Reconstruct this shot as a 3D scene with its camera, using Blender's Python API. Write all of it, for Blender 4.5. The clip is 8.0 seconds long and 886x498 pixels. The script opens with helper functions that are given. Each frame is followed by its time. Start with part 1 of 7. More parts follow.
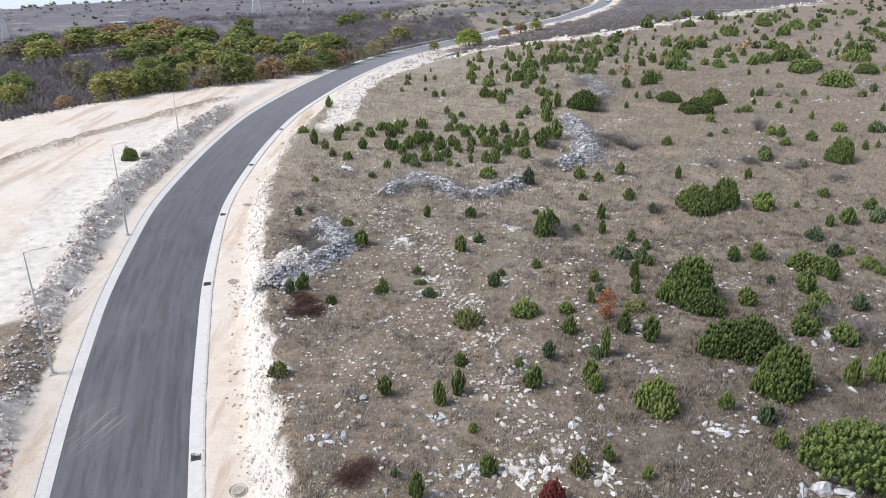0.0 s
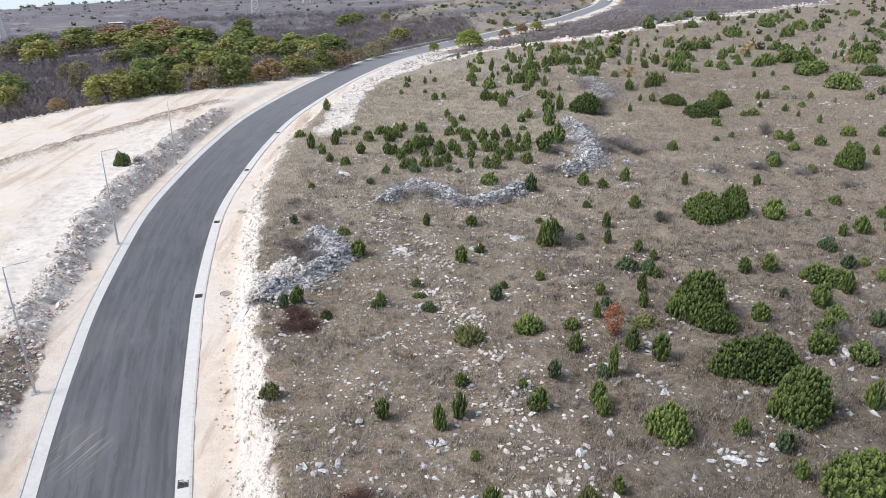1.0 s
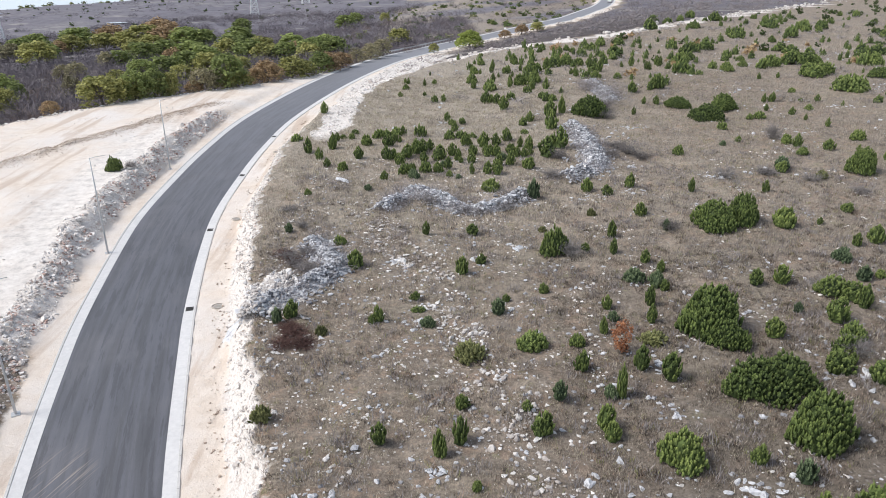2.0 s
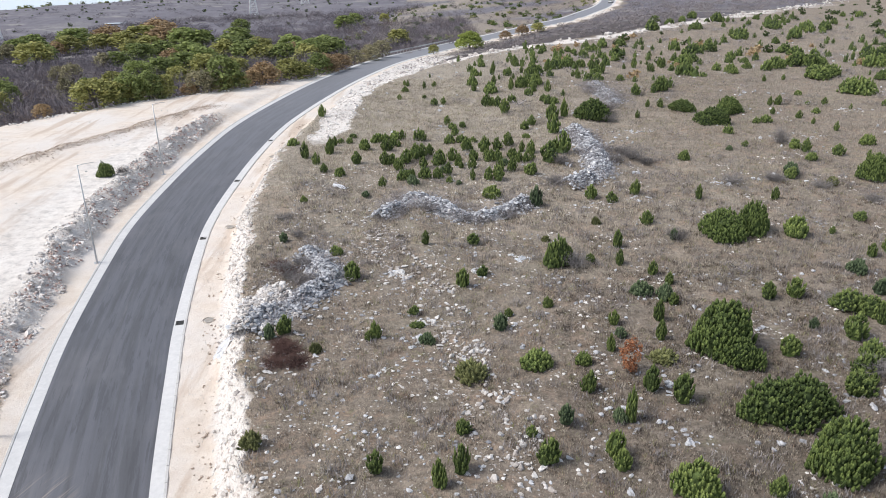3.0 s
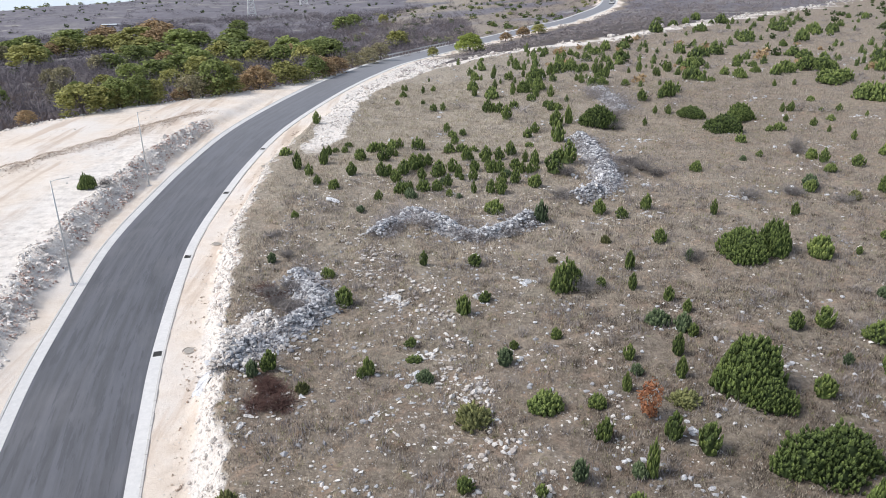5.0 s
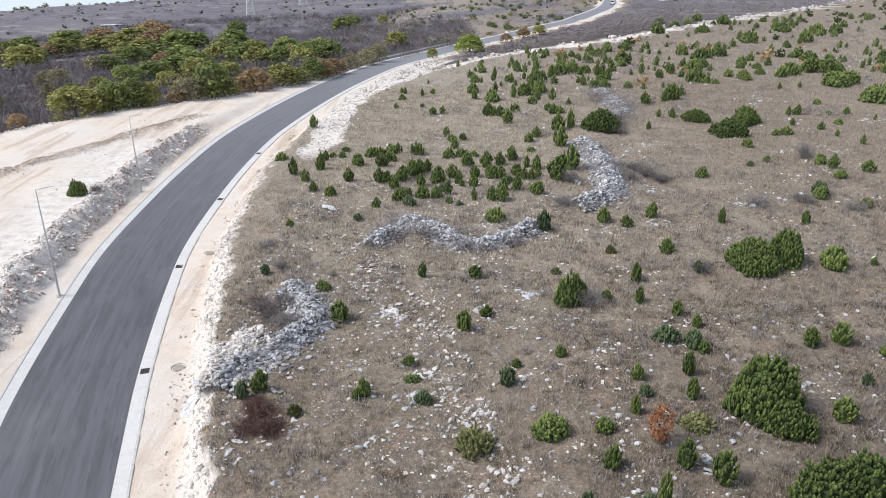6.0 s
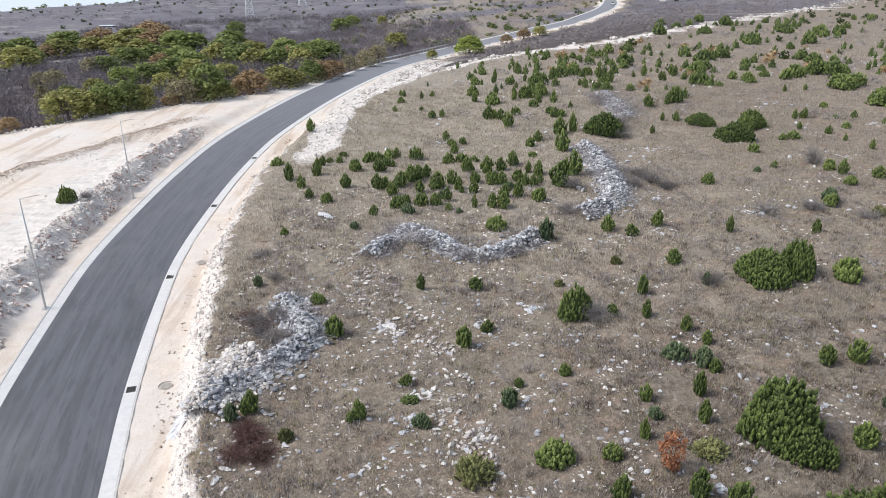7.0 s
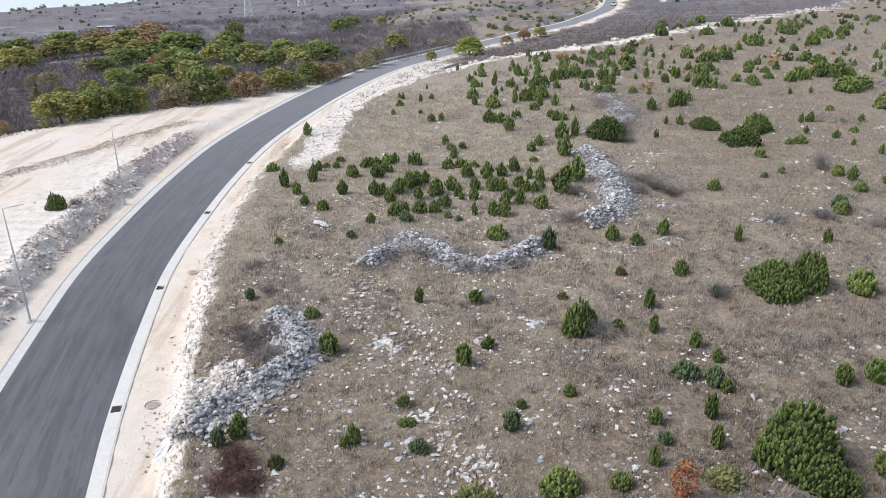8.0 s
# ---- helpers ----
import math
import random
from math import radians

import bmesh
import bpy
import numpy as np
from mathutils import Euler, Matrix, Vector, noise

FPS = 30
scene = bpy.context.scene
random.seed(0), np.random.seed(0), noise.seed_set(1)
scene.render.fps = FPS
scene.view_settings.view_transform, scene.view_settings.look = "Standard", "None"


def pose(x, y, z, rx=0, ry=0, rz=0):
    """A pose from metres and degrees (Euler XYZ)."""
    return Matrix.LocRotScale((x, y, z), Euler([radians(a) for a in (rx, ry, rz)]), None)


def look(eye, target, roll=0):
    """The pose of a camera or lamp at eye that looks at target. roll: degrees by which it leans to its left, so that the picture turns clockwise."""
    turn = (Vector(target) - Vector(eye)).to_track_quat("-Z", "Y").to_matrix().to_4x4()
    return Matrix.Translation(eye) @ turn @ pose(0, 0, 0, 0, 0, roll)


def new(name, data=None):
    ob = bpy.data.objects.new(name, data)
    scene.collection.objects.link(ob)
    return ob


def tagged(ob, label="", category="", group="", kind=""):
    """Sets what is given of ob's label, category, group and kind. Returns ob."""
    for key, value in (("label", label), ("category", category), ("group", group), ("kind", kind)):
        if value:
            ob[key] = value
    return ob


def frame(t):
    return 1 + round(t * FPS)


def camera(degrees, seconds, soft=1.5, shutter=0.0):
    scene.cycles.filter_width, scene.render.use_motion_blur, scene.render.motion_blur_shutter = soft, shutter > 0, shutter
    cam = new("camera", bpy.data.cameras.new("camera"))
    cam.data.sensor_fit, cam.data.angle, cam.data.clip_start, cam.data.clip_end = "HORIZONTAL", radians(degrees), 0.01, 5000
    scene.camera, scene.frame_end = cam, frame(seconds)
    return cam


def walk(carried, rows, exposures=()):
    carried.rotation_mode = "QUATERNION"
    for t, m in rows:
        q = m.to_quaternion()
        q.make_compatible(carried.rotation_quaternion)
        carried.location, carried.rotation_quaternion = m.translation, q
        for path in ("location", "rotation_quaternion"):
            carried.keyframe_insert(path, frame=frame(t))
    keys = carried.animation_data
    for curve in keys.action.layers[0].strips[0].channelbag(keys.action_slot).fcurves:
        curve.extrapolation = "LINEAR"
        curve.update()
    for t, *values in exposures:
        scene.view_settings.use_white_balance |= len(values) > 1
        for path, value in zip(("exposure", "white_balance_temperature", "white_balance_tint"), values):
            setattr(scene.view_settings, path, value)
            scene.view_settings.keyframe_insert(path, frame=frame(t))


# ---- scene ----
# ---- camera: a level, straight flight towards the bend of a new road ----
EYE = (0.0, 0.0, 20.3)
cam = camera(64.0, 8.0, 0.6)


def flight(t):
    """The drone at t seconds: metres flown ahead, drift to the right, and its pose."""
    u = t / 8.0
    ahead = 14.0 * (1.0351 * u - 0.0101 * u * u - 0.0250 * u ** 3)
    drift = 14.0 * (-0.0098 * u + 0.0077 * u * u + 0.0095 * u ** 3)
    return pose(EYE[0] + drift, EYE[1] + ahead, EYE[2], 90 - 22.79 + 0.13 * u * u, 0.0, -0.12 * u)


walk(cam, [(0.5 * k, flight(0.5 * k)) for k in range(17)])

# ---- light: bright thin overcast, a soft weak sun from the left ----
SUN_ELEVATION, SUN_AZIMUTH = 48.0, -98.0     # degrees; azimuth from straight ahead, to the right
world = bpy.data.worlds.new("sky")
scene.world = world
world.use_nodes = True
wn, wl = world.node_tree.nodes, world.node_tree.links
sky = wn.new("ShaderNodeTexSky")
sky.sky_type, sky.sun_disc = "NISHITA", False
sky.sun_elevation, sky.sun_rotation = radians(SUN_ELEVATION), radians(SUN_AZIMUTH)
sky.dust_density, sky.air_density = 1.5, 1.0
grey = wn.new("ShaderNodeHueSaturation")
grey.inputs["Saturation"].default_value = 0.6
wl.new(sky.outputs[0], grey.inputs["Color"])
wl.new(grey.outputs[0], wn["Background"].inputs["Color"])
wn["Background"].inputs["Strength"].default_value = 0.145
sun = new("sun", bpy.data.lights.new("sun", "SUN"))
sun.data.energy, sun.data.angle, sun.data.color = 2.2, radians(20), (1.0, 0.965, 0.92)
az, el = radians(SUN_AZIMUTH), radians(SUN_ELEVATION)
sun.matrix_world = look((0, 0, 60), (-math.sin(az) * math.cos(el) * 10, -math.cos(az) * math.cos(el) * 10, 60 - math.sin(el) * 10))
scene.view_settings.exposure = 0.34
# ---- lie of the land ----
ROAD = [(3, -40, -3.5), (-4.5, -10, -3.2), (-10.0, 12, -2.5), (-12.8, 20, -1.98), (-15.05, 27.4, -1.38), (-16.13, 31.4, -0.92), (-17.43, 36.4, -0.55),
        (-19.06, 42.7, -0.4), (-21.29, 52.9, -0.5), (-22.33, 59.9, -0.28), (-22.84, 68.7, -0.05), (-22.83, 79.5, 0.38), (-21.82, 92.8, 0.9),
        (-18.49, 111.8, 1.25), (-14.87, 130.4, 0.99), (-10.5, 151.8, 0.1), (-4.5, 171, -0.8), (2.3, 188.6, -1.4), (10.5, 206.5, -1.8),
        (19.7, 221.8, -1.6), (30.5, 241, -1.4), (42.5, 259, -1.1), (53.8, 283, -0.6), (63.9, 306, -0.2), (73, 336, 0.2), (88, 400, 1.0)]
SHELF = [(-95, -60), (-75, 30), (-62, 60), (-53.5, 82), (-47, 93), (-41, 101), (-32, 109), (-26, 116.5), (-21, 124.5), (-17.2, 134), (-13.8, 146),
         (-9.5, 157), (-0.5, 177), (7, 193), (16, 208.5), (27, 226), (38.5, 246), (50, 268), (59, 290), (68.5, 318), (82, 365), (95, 420), (150, 700), (400, 2200)]
SHORE = [(-2500, -200), (-620, 560), (-405, 690), (-330, 800), (-215, 1000), (-60, 1500), (200, 4500)]
HALF = 2.86          # half the asphalt's width
GUTTER, KERB = 0.6, 0.14


def glide(points, step):
    """Points every step metres or so along a smooth curve through the points given."""
    p = np.array(points, float)
    p = np.vstack([2 * p[0] - p[1], p, 2 * p[-1] - p[-2]])
    out = []
    for i in range(1, len(p) - 2):
        n = max(1, int(np.hypot(*(p[i + 1] - p[i])[:2]) / step))
        u = np.linspace(0, 1, n, endpoint=False)[:, None]
        m0, m1 = (p[i + 1] - p[i - 1]) / 2, (p[i + 2] - p[i]) / 2
        out.append((2 * u**3 - 3 * u**2 + 1) * p[i] + (u**3 - 2 * u**2 + u) * m0 + (3 * u**2 - 2 * u**3) * p[i + 1] + (u**3 - u**2) * m1)
    return np.vstack(out + [p[-2:-1]])


CENTRE = glide(ROAD, 1.0)


def beside(line, x, y):
    """Signed distance of places from a line (to the right of its way is plus), and the place along it."""
    x, y = np.atleast_1d(np.asarray(x, float)), np.atleast_1d(np.asarray(y, float))
    d, k = np.empty(len(x)), np.empty(len(x))
    a, ab = line[:-1, :2], np.diff(line[:, :2], axis=0)
    for i in range(0, len(x), 4000):
        q = np.stack([x[i:i + 4000], y[i:i + 4000]], -1)[:, None] - a
        u = np.clip((q * ab).sum(-1) / (ab * ab).sum(-1), 0, 1)
        r = q - u[..., None] * ab
        dist = np.hypot(r[..., 0], r[..., 1])
        j = dist.argmin(1)
        n = np.arange(len(j))
        side = ab[j, 0] * q[n, j, 1] - ab[j, 1] * q[n, j, 0]
        d[i:i + 4000] = np.where(side > 0, -1, 1) * dist[n, j]
        k[i:i + 4000] = j + u[n, j]
    return d, k


def ease(a, b, v):
    u = np.clip((v - a) / (b - a), 0, 1)
    return u * u * (3 - 2 * u)


def swell(x, y, size, seed=0):
    """Smooth unevenness between -1 and 1, its waves about so many metres long."""
    out = 0
    for i in range(5):
        a, b = 2.4 * i + seed * 1.7, (0.7 + 0.17 * i) * 6.283 / size
        out = out + np.sin((x * math.cos(a) + y * math.sin(a)) * b + 1.9 * i + seed * 3.1 + 1.3 * np.sin((x * math.sin(a) - y * math.cos(a)) * b * 0.6))
    return out / 3.2


TRACK = [(-14, 100), (-8, 121), (0, 138), (9.4, 150), (24, 159), (38, 170), (52, 183), (65, 198), (81, 219), (114, 257), (164, 317), (230, 400)]
TRACK_LINE, SHELF_LINE, SHORE_LINE = np.array(TRACK, float), np.array(SHELF, float), np.array(SHORE, float)


WINDROW = [(-46.5, 60.0), (-43.4, 67.3), (-40.4, 74.9), (-37.9, 79.4), (-35.6, 84.9), (-33.0, 92.0), (-30.0, 98.5)]
WINDROW_LINE = glide([(x, y, 0) for x, y in WINDROW], 0.5)


def land(x, y):
    """Height, and the shares of: pale soil, broken white limestone, scrub floor, pale crust."""
    x, y = np.atleast_1d(np.asarray(x, float)), np.atleast_1d(np.asarray(y, float))
    d, k = beside(CENTRE, x, y)
    zr = np.interp(k, np.arange(len(CENTRE)), CENTRE[:, 2])
    q = -beside(SHELF_LINE, x, y)[0]
    lake = -beside(SHORE_LINE, x, y)[0]
    field = 1.3 + 0.014 * (np.minimum(y, 110) - 30) + 0.03 * np.clip(x, 0, 60) - 0.012 * np.clip(y - 110, 0, 300)
    field = field + 0.16 * swell(x, y, 9, 1) + 0.07 * swell(x, y, 3, 2) + 0.03 * swell(x, y, 1.1, 3) + np.clip(np.hypot(x, y) - 150, 0, 900) * 0.004 * swell(x, y, 190, 4)
    e = HALF + GUTTER + KERB
    a = np.abs(d) - e
    wob = 0.45 * swell(x, y, 6, 5) + 0.25 * swell(x, y, 2.2, 6)
    up = ease(1.9 + wob * 0.6, np.interp(y, [80, 92, 130, 160, 250, 400], [3.7, 4.1, 12, 26, 42, 60]) + wob, a)
    shoulder = zr + 0.035 + 0.02 * swell(x, y, 1.7, 7)
    right = shoulder * (1 - up) + field * up
    bank = ease(1.6, 2.4, a + wob * 0.5) * (1 - ease(3.0, 4.0, a - wob)) * (1 - ease(75, 90, y))
    right = right + bank * (0.11 * swell(x, y, 1.6, 8) + 0.07 * swell(x, y, 1.0, 9))
    shelf = np.interp(y, [20, 30, 45, 54, 67, 80, 100, 130, 150], [-0.2, 0.1, 0.5, 0.8, 1.2, 1.6, 1.7, 1.3, 0.4]) + 0.08 * swell(x, y, 7, 10)
    shelf = np.where(y > 150, zr + 0.3, shelf)
    rise = ease(1.2 + 0.4 * wob, 3.2 + wob, a)
    left = shoulder * (1 - rise) + shelf * rise
    heap = ease(1.15, 1.8, a + 0.6 * wob) * (1 - ease(2.7, 4.1, a - wob)) * (1 - ease(86, 97, y))
    left = left + heap * (np.interp(y, [50, 72], [0.1, 0.4]) + 0.15 * swell(x, y, 1.8, 11) + 0.12 * swell(x, y, 1.0, 12))
    fall = np.interp(q, [0, 4, 15, 60, 150, 300, 600, 1000], [0, 1.2, 4, 7, 13, 19, 30, 34])
    left = left - fall + np.clip(q, 0, 300) / 300 * 2.0 * swell(x, y, 120, 13)
    ridge = np.abs(beside(WINDROW_LINE, x, y)[0]) + 0.3 * wob
    left = left + 0.3 * np.exp(-(ridge / 0.75) ** 2) * ease(58, 64, y) * (1 - ease(92, 99, y)) * (0.6 + 0.5 * swell(x, y, 4, 17))
    z = np.where(d > 0, right, left)
    z = z * (1 - ease(-60, 5, lake)) + np.where(lake > -60, -36.0, z) * ease(-60, 5, lake)
    z = np.where(np.abs(d) < e + 0.02, zr - 0.012, z)
    soil = np.where(d > 0, 1 - ease(2.0, 3.0, a + wob), 1 - ease(-1.5, 2.0, q + 2 * wob))
    white = np.where(d > 0, bank, 0.8 * heap)
    # a spill of white stone where the bank runs out, and the strip of rubble along the road beyond
    far = np.abs(beside(TRACK_LINE, x, y)[0]) - 1.2 * swell(x, y, 14, 15)
    inner, outer = np.interp(y, [78, 84, 100, 112], [5.2, 5.2, 2.6, 1.2]), np.interp(y, [78, 84, 108, 140], [7.4, 8.4, 5.6, 7.4])
    strewn = ease(inner - 0.6, inner + 0.4, a + wob) * (1 - ease(outer - 0.8, outer + 0.8, a + wob)) * ease(74, 82, y) * (1 - ease(150, 170, y))
    spill = np.where(d > 0, np.maximum(1.3 * strewn, (1 - ease(1.5, 3.2, far)) * ease(100, 112, y)), 0)
    white = np.maximum(white, spill * (0.66 + 0.4 * np.clip(swell(x, y, 9, 14) + 0.5, 0, 1)))
    verge = np.where((d < 0) & (y > 140), 1 - ease(1.0, 3.0, a), 0)
    scrub = np.maximum(ease(-2, 4, q), np.where((d > 0) & (y > 125), ease(1, 4, -beside(TRACK_LINE, x, y)[0]) * ease(3, 6, a), 0))
    scrub = scrub * np.where((q > 0) & (x > -25), 1 - 0.62 * ease(205, 245, y) * ease(-0.75, 0.0, swell(x, y, 60, 16)), 1)
    # an old weedy patch left on the spoil
    weeds = np.where(d < 0, 1 - ease(2.2, 4.2, np.hypot((x + 23.8) / 0.75, (y - 32.6) / 1.5) + wob), 0)
    soil, scrub, white = soil * (1 - weeds), np.maximum(scrub, 0.3 * weeds), white * (1 - 0.7 * weeds)
    soil = np.maximum(np.where(y > 140, np.minimum(soil, 1 - ease(1.5, 4, a)), soil), verge)
    # the pale crust of crushed stone that the spoil slope leaves on the levelled ground
    crust = np.where(d < 0, ease(2.2, 3.4, a - wob) * (1 - ease(5.0, 11.0, a + 2 * wob)), 0) * (1 - ease(80, 95, y)) * (1 - weeds)
    return z, soil, white, scrub, crust


def ground_at(x, y):
    return float(land(x, y)[0][0])
# ---- materials ----
def shader(name, rough=0.9, metal=0.0):
    m = bpy.data.materials.new(name)
    m.use_nodes = True
    b = m.node_tree.nodes["Principled BSDF"]
    b.inputs["Roughness"].default_value, b.inputs["Metallic"].default_value = rough, metal
    b.inputs["Specular IOR Level"].default_value = 0.3
    return m, m.node_tree.nodes, m.node_tree.links, b


def rgb(c):
    return (*c, 1.0)


def noise_node(n, l, scale, detail=6.0, rough=0.6, coords="Object"):
    co = n.new("ShaderNodeTexCoord")
    t = n.new("ShaderNodeTexNoise")
    t.inputs["Scale"].default_value, t.inputs["Detail"].default_value, t.inputs["Roughness"].default_value = scale, detail, rough
    l.new(co.outputs[coords], t.inputs["Vector"])
    return t.outputs["Fac"]


def ramp(n, l, fac, stops):
    r = n.new("ShaderNodeValToRGB")
    while len(r.color_ramp.elements) < len(stops):
        r.color_ramp.elements.new(0.5)
    for e, (p, c) in zip(r.color_ramp.elements, stops):
        e.position, e.color = p, rgb(c)
    l.new(fac, r.inputs["Fac"])
    return r.outputs["Color"]


def blend(n, l, fac, a, b, mode="MIX"):
    m = n.new("ShaderNodeMix")
    m.data_type, m.blend_type = "RGBA", mode
    for value, socket in ((fac, m.inputs[0]), (a, m.inputs[6]), (b, m.inputs[7])):
        if isinstance(value, (int, float)):
            socket.default_value = value
        elif isinstance(value, tuple):
            socket.default_value = rgb(value)
        else:
            l.new(value, socket)
    return m.outputs[2]


def sums(n, l, op, a, b):
    m = n.new("ShaderNodeMath")
    m.operation, m.use_clamp = op, op == "MULTIPLY_ADD"
    for i, v in enumerate((a, b)):
        if isinstance(v, (int, float)):
            m.inputs[i].default_value = v
        else:
            l.new(v, m.inputs[i])
    return m.outputs[0]


def relief(n, l, b, height, strength, distance=0.05):
    bump = n.new("ShaderNodeBump")
    bump.inputs["Strength"].default_value, bump.inputs["Distance"].default_value = strength, distance
    l.new(height, bump.inputs["Height"])
    l.new(bump.outputs[0], b.inputs["Normal"])


def plain(name, dark, light, scale=6.0, rough=0.85, metal=0.0, bump=0.3, spread=0.0, depth=0.03, thin=0.0):
    """A surface between two colours: fine grain over broad blotches, and spread: how far each piece may differ from the next."""
    m, n, l, b = shader(name, rough, metal)
    fine, broad = noise_node(n, l, scale, 8, 0.7), noise_node(n, l, scale * 0.13, 3)
    fac = sums(n, l, "ADD", sums(n, l, "MULTIPLY", fine, 0.65), sums(n, l, "MULTIPLY", broad, 0.35))
    if spread:
        geo, info = n.new("ShaderNodeNewGeometry"), n.new("ShaderNodeObjectInfo")
        island = sums(n, l, "SUBTRACT", geo.outputs["Random Per Island"], 0.5)
        each = sums(n, l, "SUBTRACT", info.outputs["Random"], 0.5)
        fac = sums(n, l, "ADD", fac, sums(n, l, "ADD", sums(n, l, "MULTIPLY", island, spread), sums(n, l, "MULTIPLY", each, spread * 0.5)))
    colour = ramp(n, l, fac, [(0.25, dark), (0.75, light)])
    l.new(colour, b.inputs["Base Color"])
    relief(n, l, b, fine, bump, depth)
    if thin:            # leaves and blades let some light through
        glow, mix = n.new("ShaderNodeBsdfTranslucent"), n.new("ShaderNodeMixShader")
        l.new(colour, glow.inputs["Color"])
        mix.inputs[0].default_value = thin
        l.new(b.outputs[0], mix.inputs[1])
        l.new(glow.outputs[0], mix.inputs[2])
        l.new(mix.outputs[0], n["Material Output"].inputs["Surface"])
    return m


def ground_material():
    m, n, l, b = shader("dry_land", 0.95)
    at = n.new("ShaderNodeAttribute")
    at.attribute_name = "zones"
    sep = n.new("ShaderNodeSeparateColor")
    l.new(at.outputs["Color"], sep.inputs[0])
    soil, white, scrub = sep.outputs
    fine, mid, broad = noise_node(n, l, 9, 9, 0.85), noise_node(n, l, 1.1, 6, 0.65), noise_node(n, l, 0.12, 4)
    tiny = noise_node(n, l, 28, 4, 0.7)
    patch, blade = noise_node(n, l, 3.4, 5, 0.7), noise_node(n, l, 16, 3, 0.8)
    straw = ramp(n, l, fine, [(0.3, (0.10, 0.082, 0.066)), (0.5, (0.26, 0.212, 0.168)), (0.7, (0.5, 0.43, 0.345))])
    earth = ramp(n, l, fine, [(0.32, (0.115, 0.092, 0.075)), (0.68, (0.36, 0.305, 0.245))])
    olive = ramp(n, l, fine, [(0.3, (0.16, 0.14, 0.095)), (0.7, (0.39, 0.35, 0.25))])
    grass = blend(n, l, ramp(n, l, mid, [(0.42, (0, 0, 0)), (0.62, (1, 1, 1))]), straw, earth)
    bare_earth = ramp(n, l, noise_node(n, l, 0.06, 3), [(0.45, (0, 0, 0)), (0.6, (0.45, 0.45, 0.45))])
    grass = blend(n, l, bare_earth, grass, ramp(n, l, fine, [(0.3, (0.12, 0.10, 0.085)), (0.7, (0.32, 0.275, 0.23))]))
    grass = blend(n, l, ramp(n, l, broad, [(0.5, (0, 0, 0)), (0.75, (0.6, 0.6, 0.6))]), grass, olive)
    grass = blend(n, l, ramp(n, l, patch, [(0.36, (0.7, 0.7, 0.7)), (0.48, (0, 0, 0))]), grass, (0.17, 0.14, 0.115))
    grass = blend(n, l, ramp(n, l, blade, [(0.56, (0, 0, 0)), (0.68, (0.7, 0.7, 0.7))]), grass, (0.5, 0.435, 0.35))
    tracts = noise_node(n, l, 0.45, 5, 0.75)
    grass = blend(n, l, ramp(n, l, tracts, [(0.36, (0.5, 0.5, 0.5)), (0.48, (0, 0, 0))]), grass, (0.17, 0.147, 0.122))
    grass = blend(n, l, ramp(n, l, tracts, [(0.54, (0, 0, 0)), (0.66, (0.45, 0.45, 0.45))]), grass, (0.4, 0.345, 0.28))
    russet = ramp(n, l, fine, [(0.3, (0.15, 0.098, 0.07)), (0.7, (0.40, 0.295, 0.215))])
    grass = blend(n, l, ramp(n, l, noise_node(n, l, 0.75, 6, 0.7), [(0.52, (0, 0, 0)), (0.62, (0.6, 0.6, 0.6))]), grass, russet)
    grass = blend(n, l, ramp(n, l, noise_node(n, l, 0.95, 6, 0.72), [(0.33, (0.7, 0.7, 0.7)), (0.42, (0, 0, 0))]), grass, ramp(n, l, fine, [(0.3, (0.12, 0.115, 0.06)), (0.7, (0.33, 0.315, 0.185))]))
    cushions = n.new("ShaderNodeTexVoronoi")
    cushions.inputs["Scale"].default_value = 1.9
    l.new(n.new("ShaderNodeTexCoord").outputs["Object"], cushions.inputs["Vector"])
    dark = sums(n, l, "ADD", cushions.outputs["Distance"], sums(n, l, "MULTIPLY", patch, 0.55))
    grass = blend(n, l, ramp(n, l, dark, [(0.34, (0.65, 0.65, 0.65)), (0.48, (0, 0, 0))]), grass, ramp(n, l, fine, [(0.3, (0.085, 0.07, 0.06)), (0.7, (0.23, 0.198, 0.172))]))
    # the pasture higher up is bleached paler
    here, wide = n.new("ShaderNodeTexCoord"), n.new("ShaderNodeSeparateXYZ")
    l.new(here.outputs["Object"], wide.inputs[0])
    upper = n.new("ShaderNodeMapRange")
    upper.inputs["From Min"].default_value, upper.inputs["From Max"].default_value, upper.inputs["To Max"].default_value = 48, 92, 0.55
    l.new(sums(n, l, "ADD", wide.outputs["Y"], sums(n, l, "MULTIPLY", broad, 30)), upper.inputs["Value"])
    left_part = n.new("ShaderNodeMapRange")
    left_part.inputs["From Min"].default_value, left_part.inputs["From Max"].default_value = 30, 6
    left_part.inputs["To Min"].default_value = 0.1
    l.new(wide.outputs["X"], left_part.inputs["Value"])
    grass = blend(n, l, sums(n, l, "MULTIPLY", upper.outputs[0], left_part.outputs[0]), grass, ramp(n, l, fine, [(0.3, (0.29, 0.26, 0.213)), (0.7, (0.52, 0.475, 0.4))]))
    # darker ground towards the near right
    near, side = n.new("ShaderNodeMapRange"), n.new("ShaderNodeMapRange")
    near.inputs["From Min"].default_value, near.inputs["From Max"].default_value = 46, 30
    side.inputs["From Min"].default_value, side.inputs["From Max"].default_value, side.inputs["To Max"].default_value = 5, 15, 0.75
    l.new(sums(n, l, "ADD", wide.outputs["Y"], sums(n, l, "MULTIPLY", broad, 10)), near.inputs["Value"])
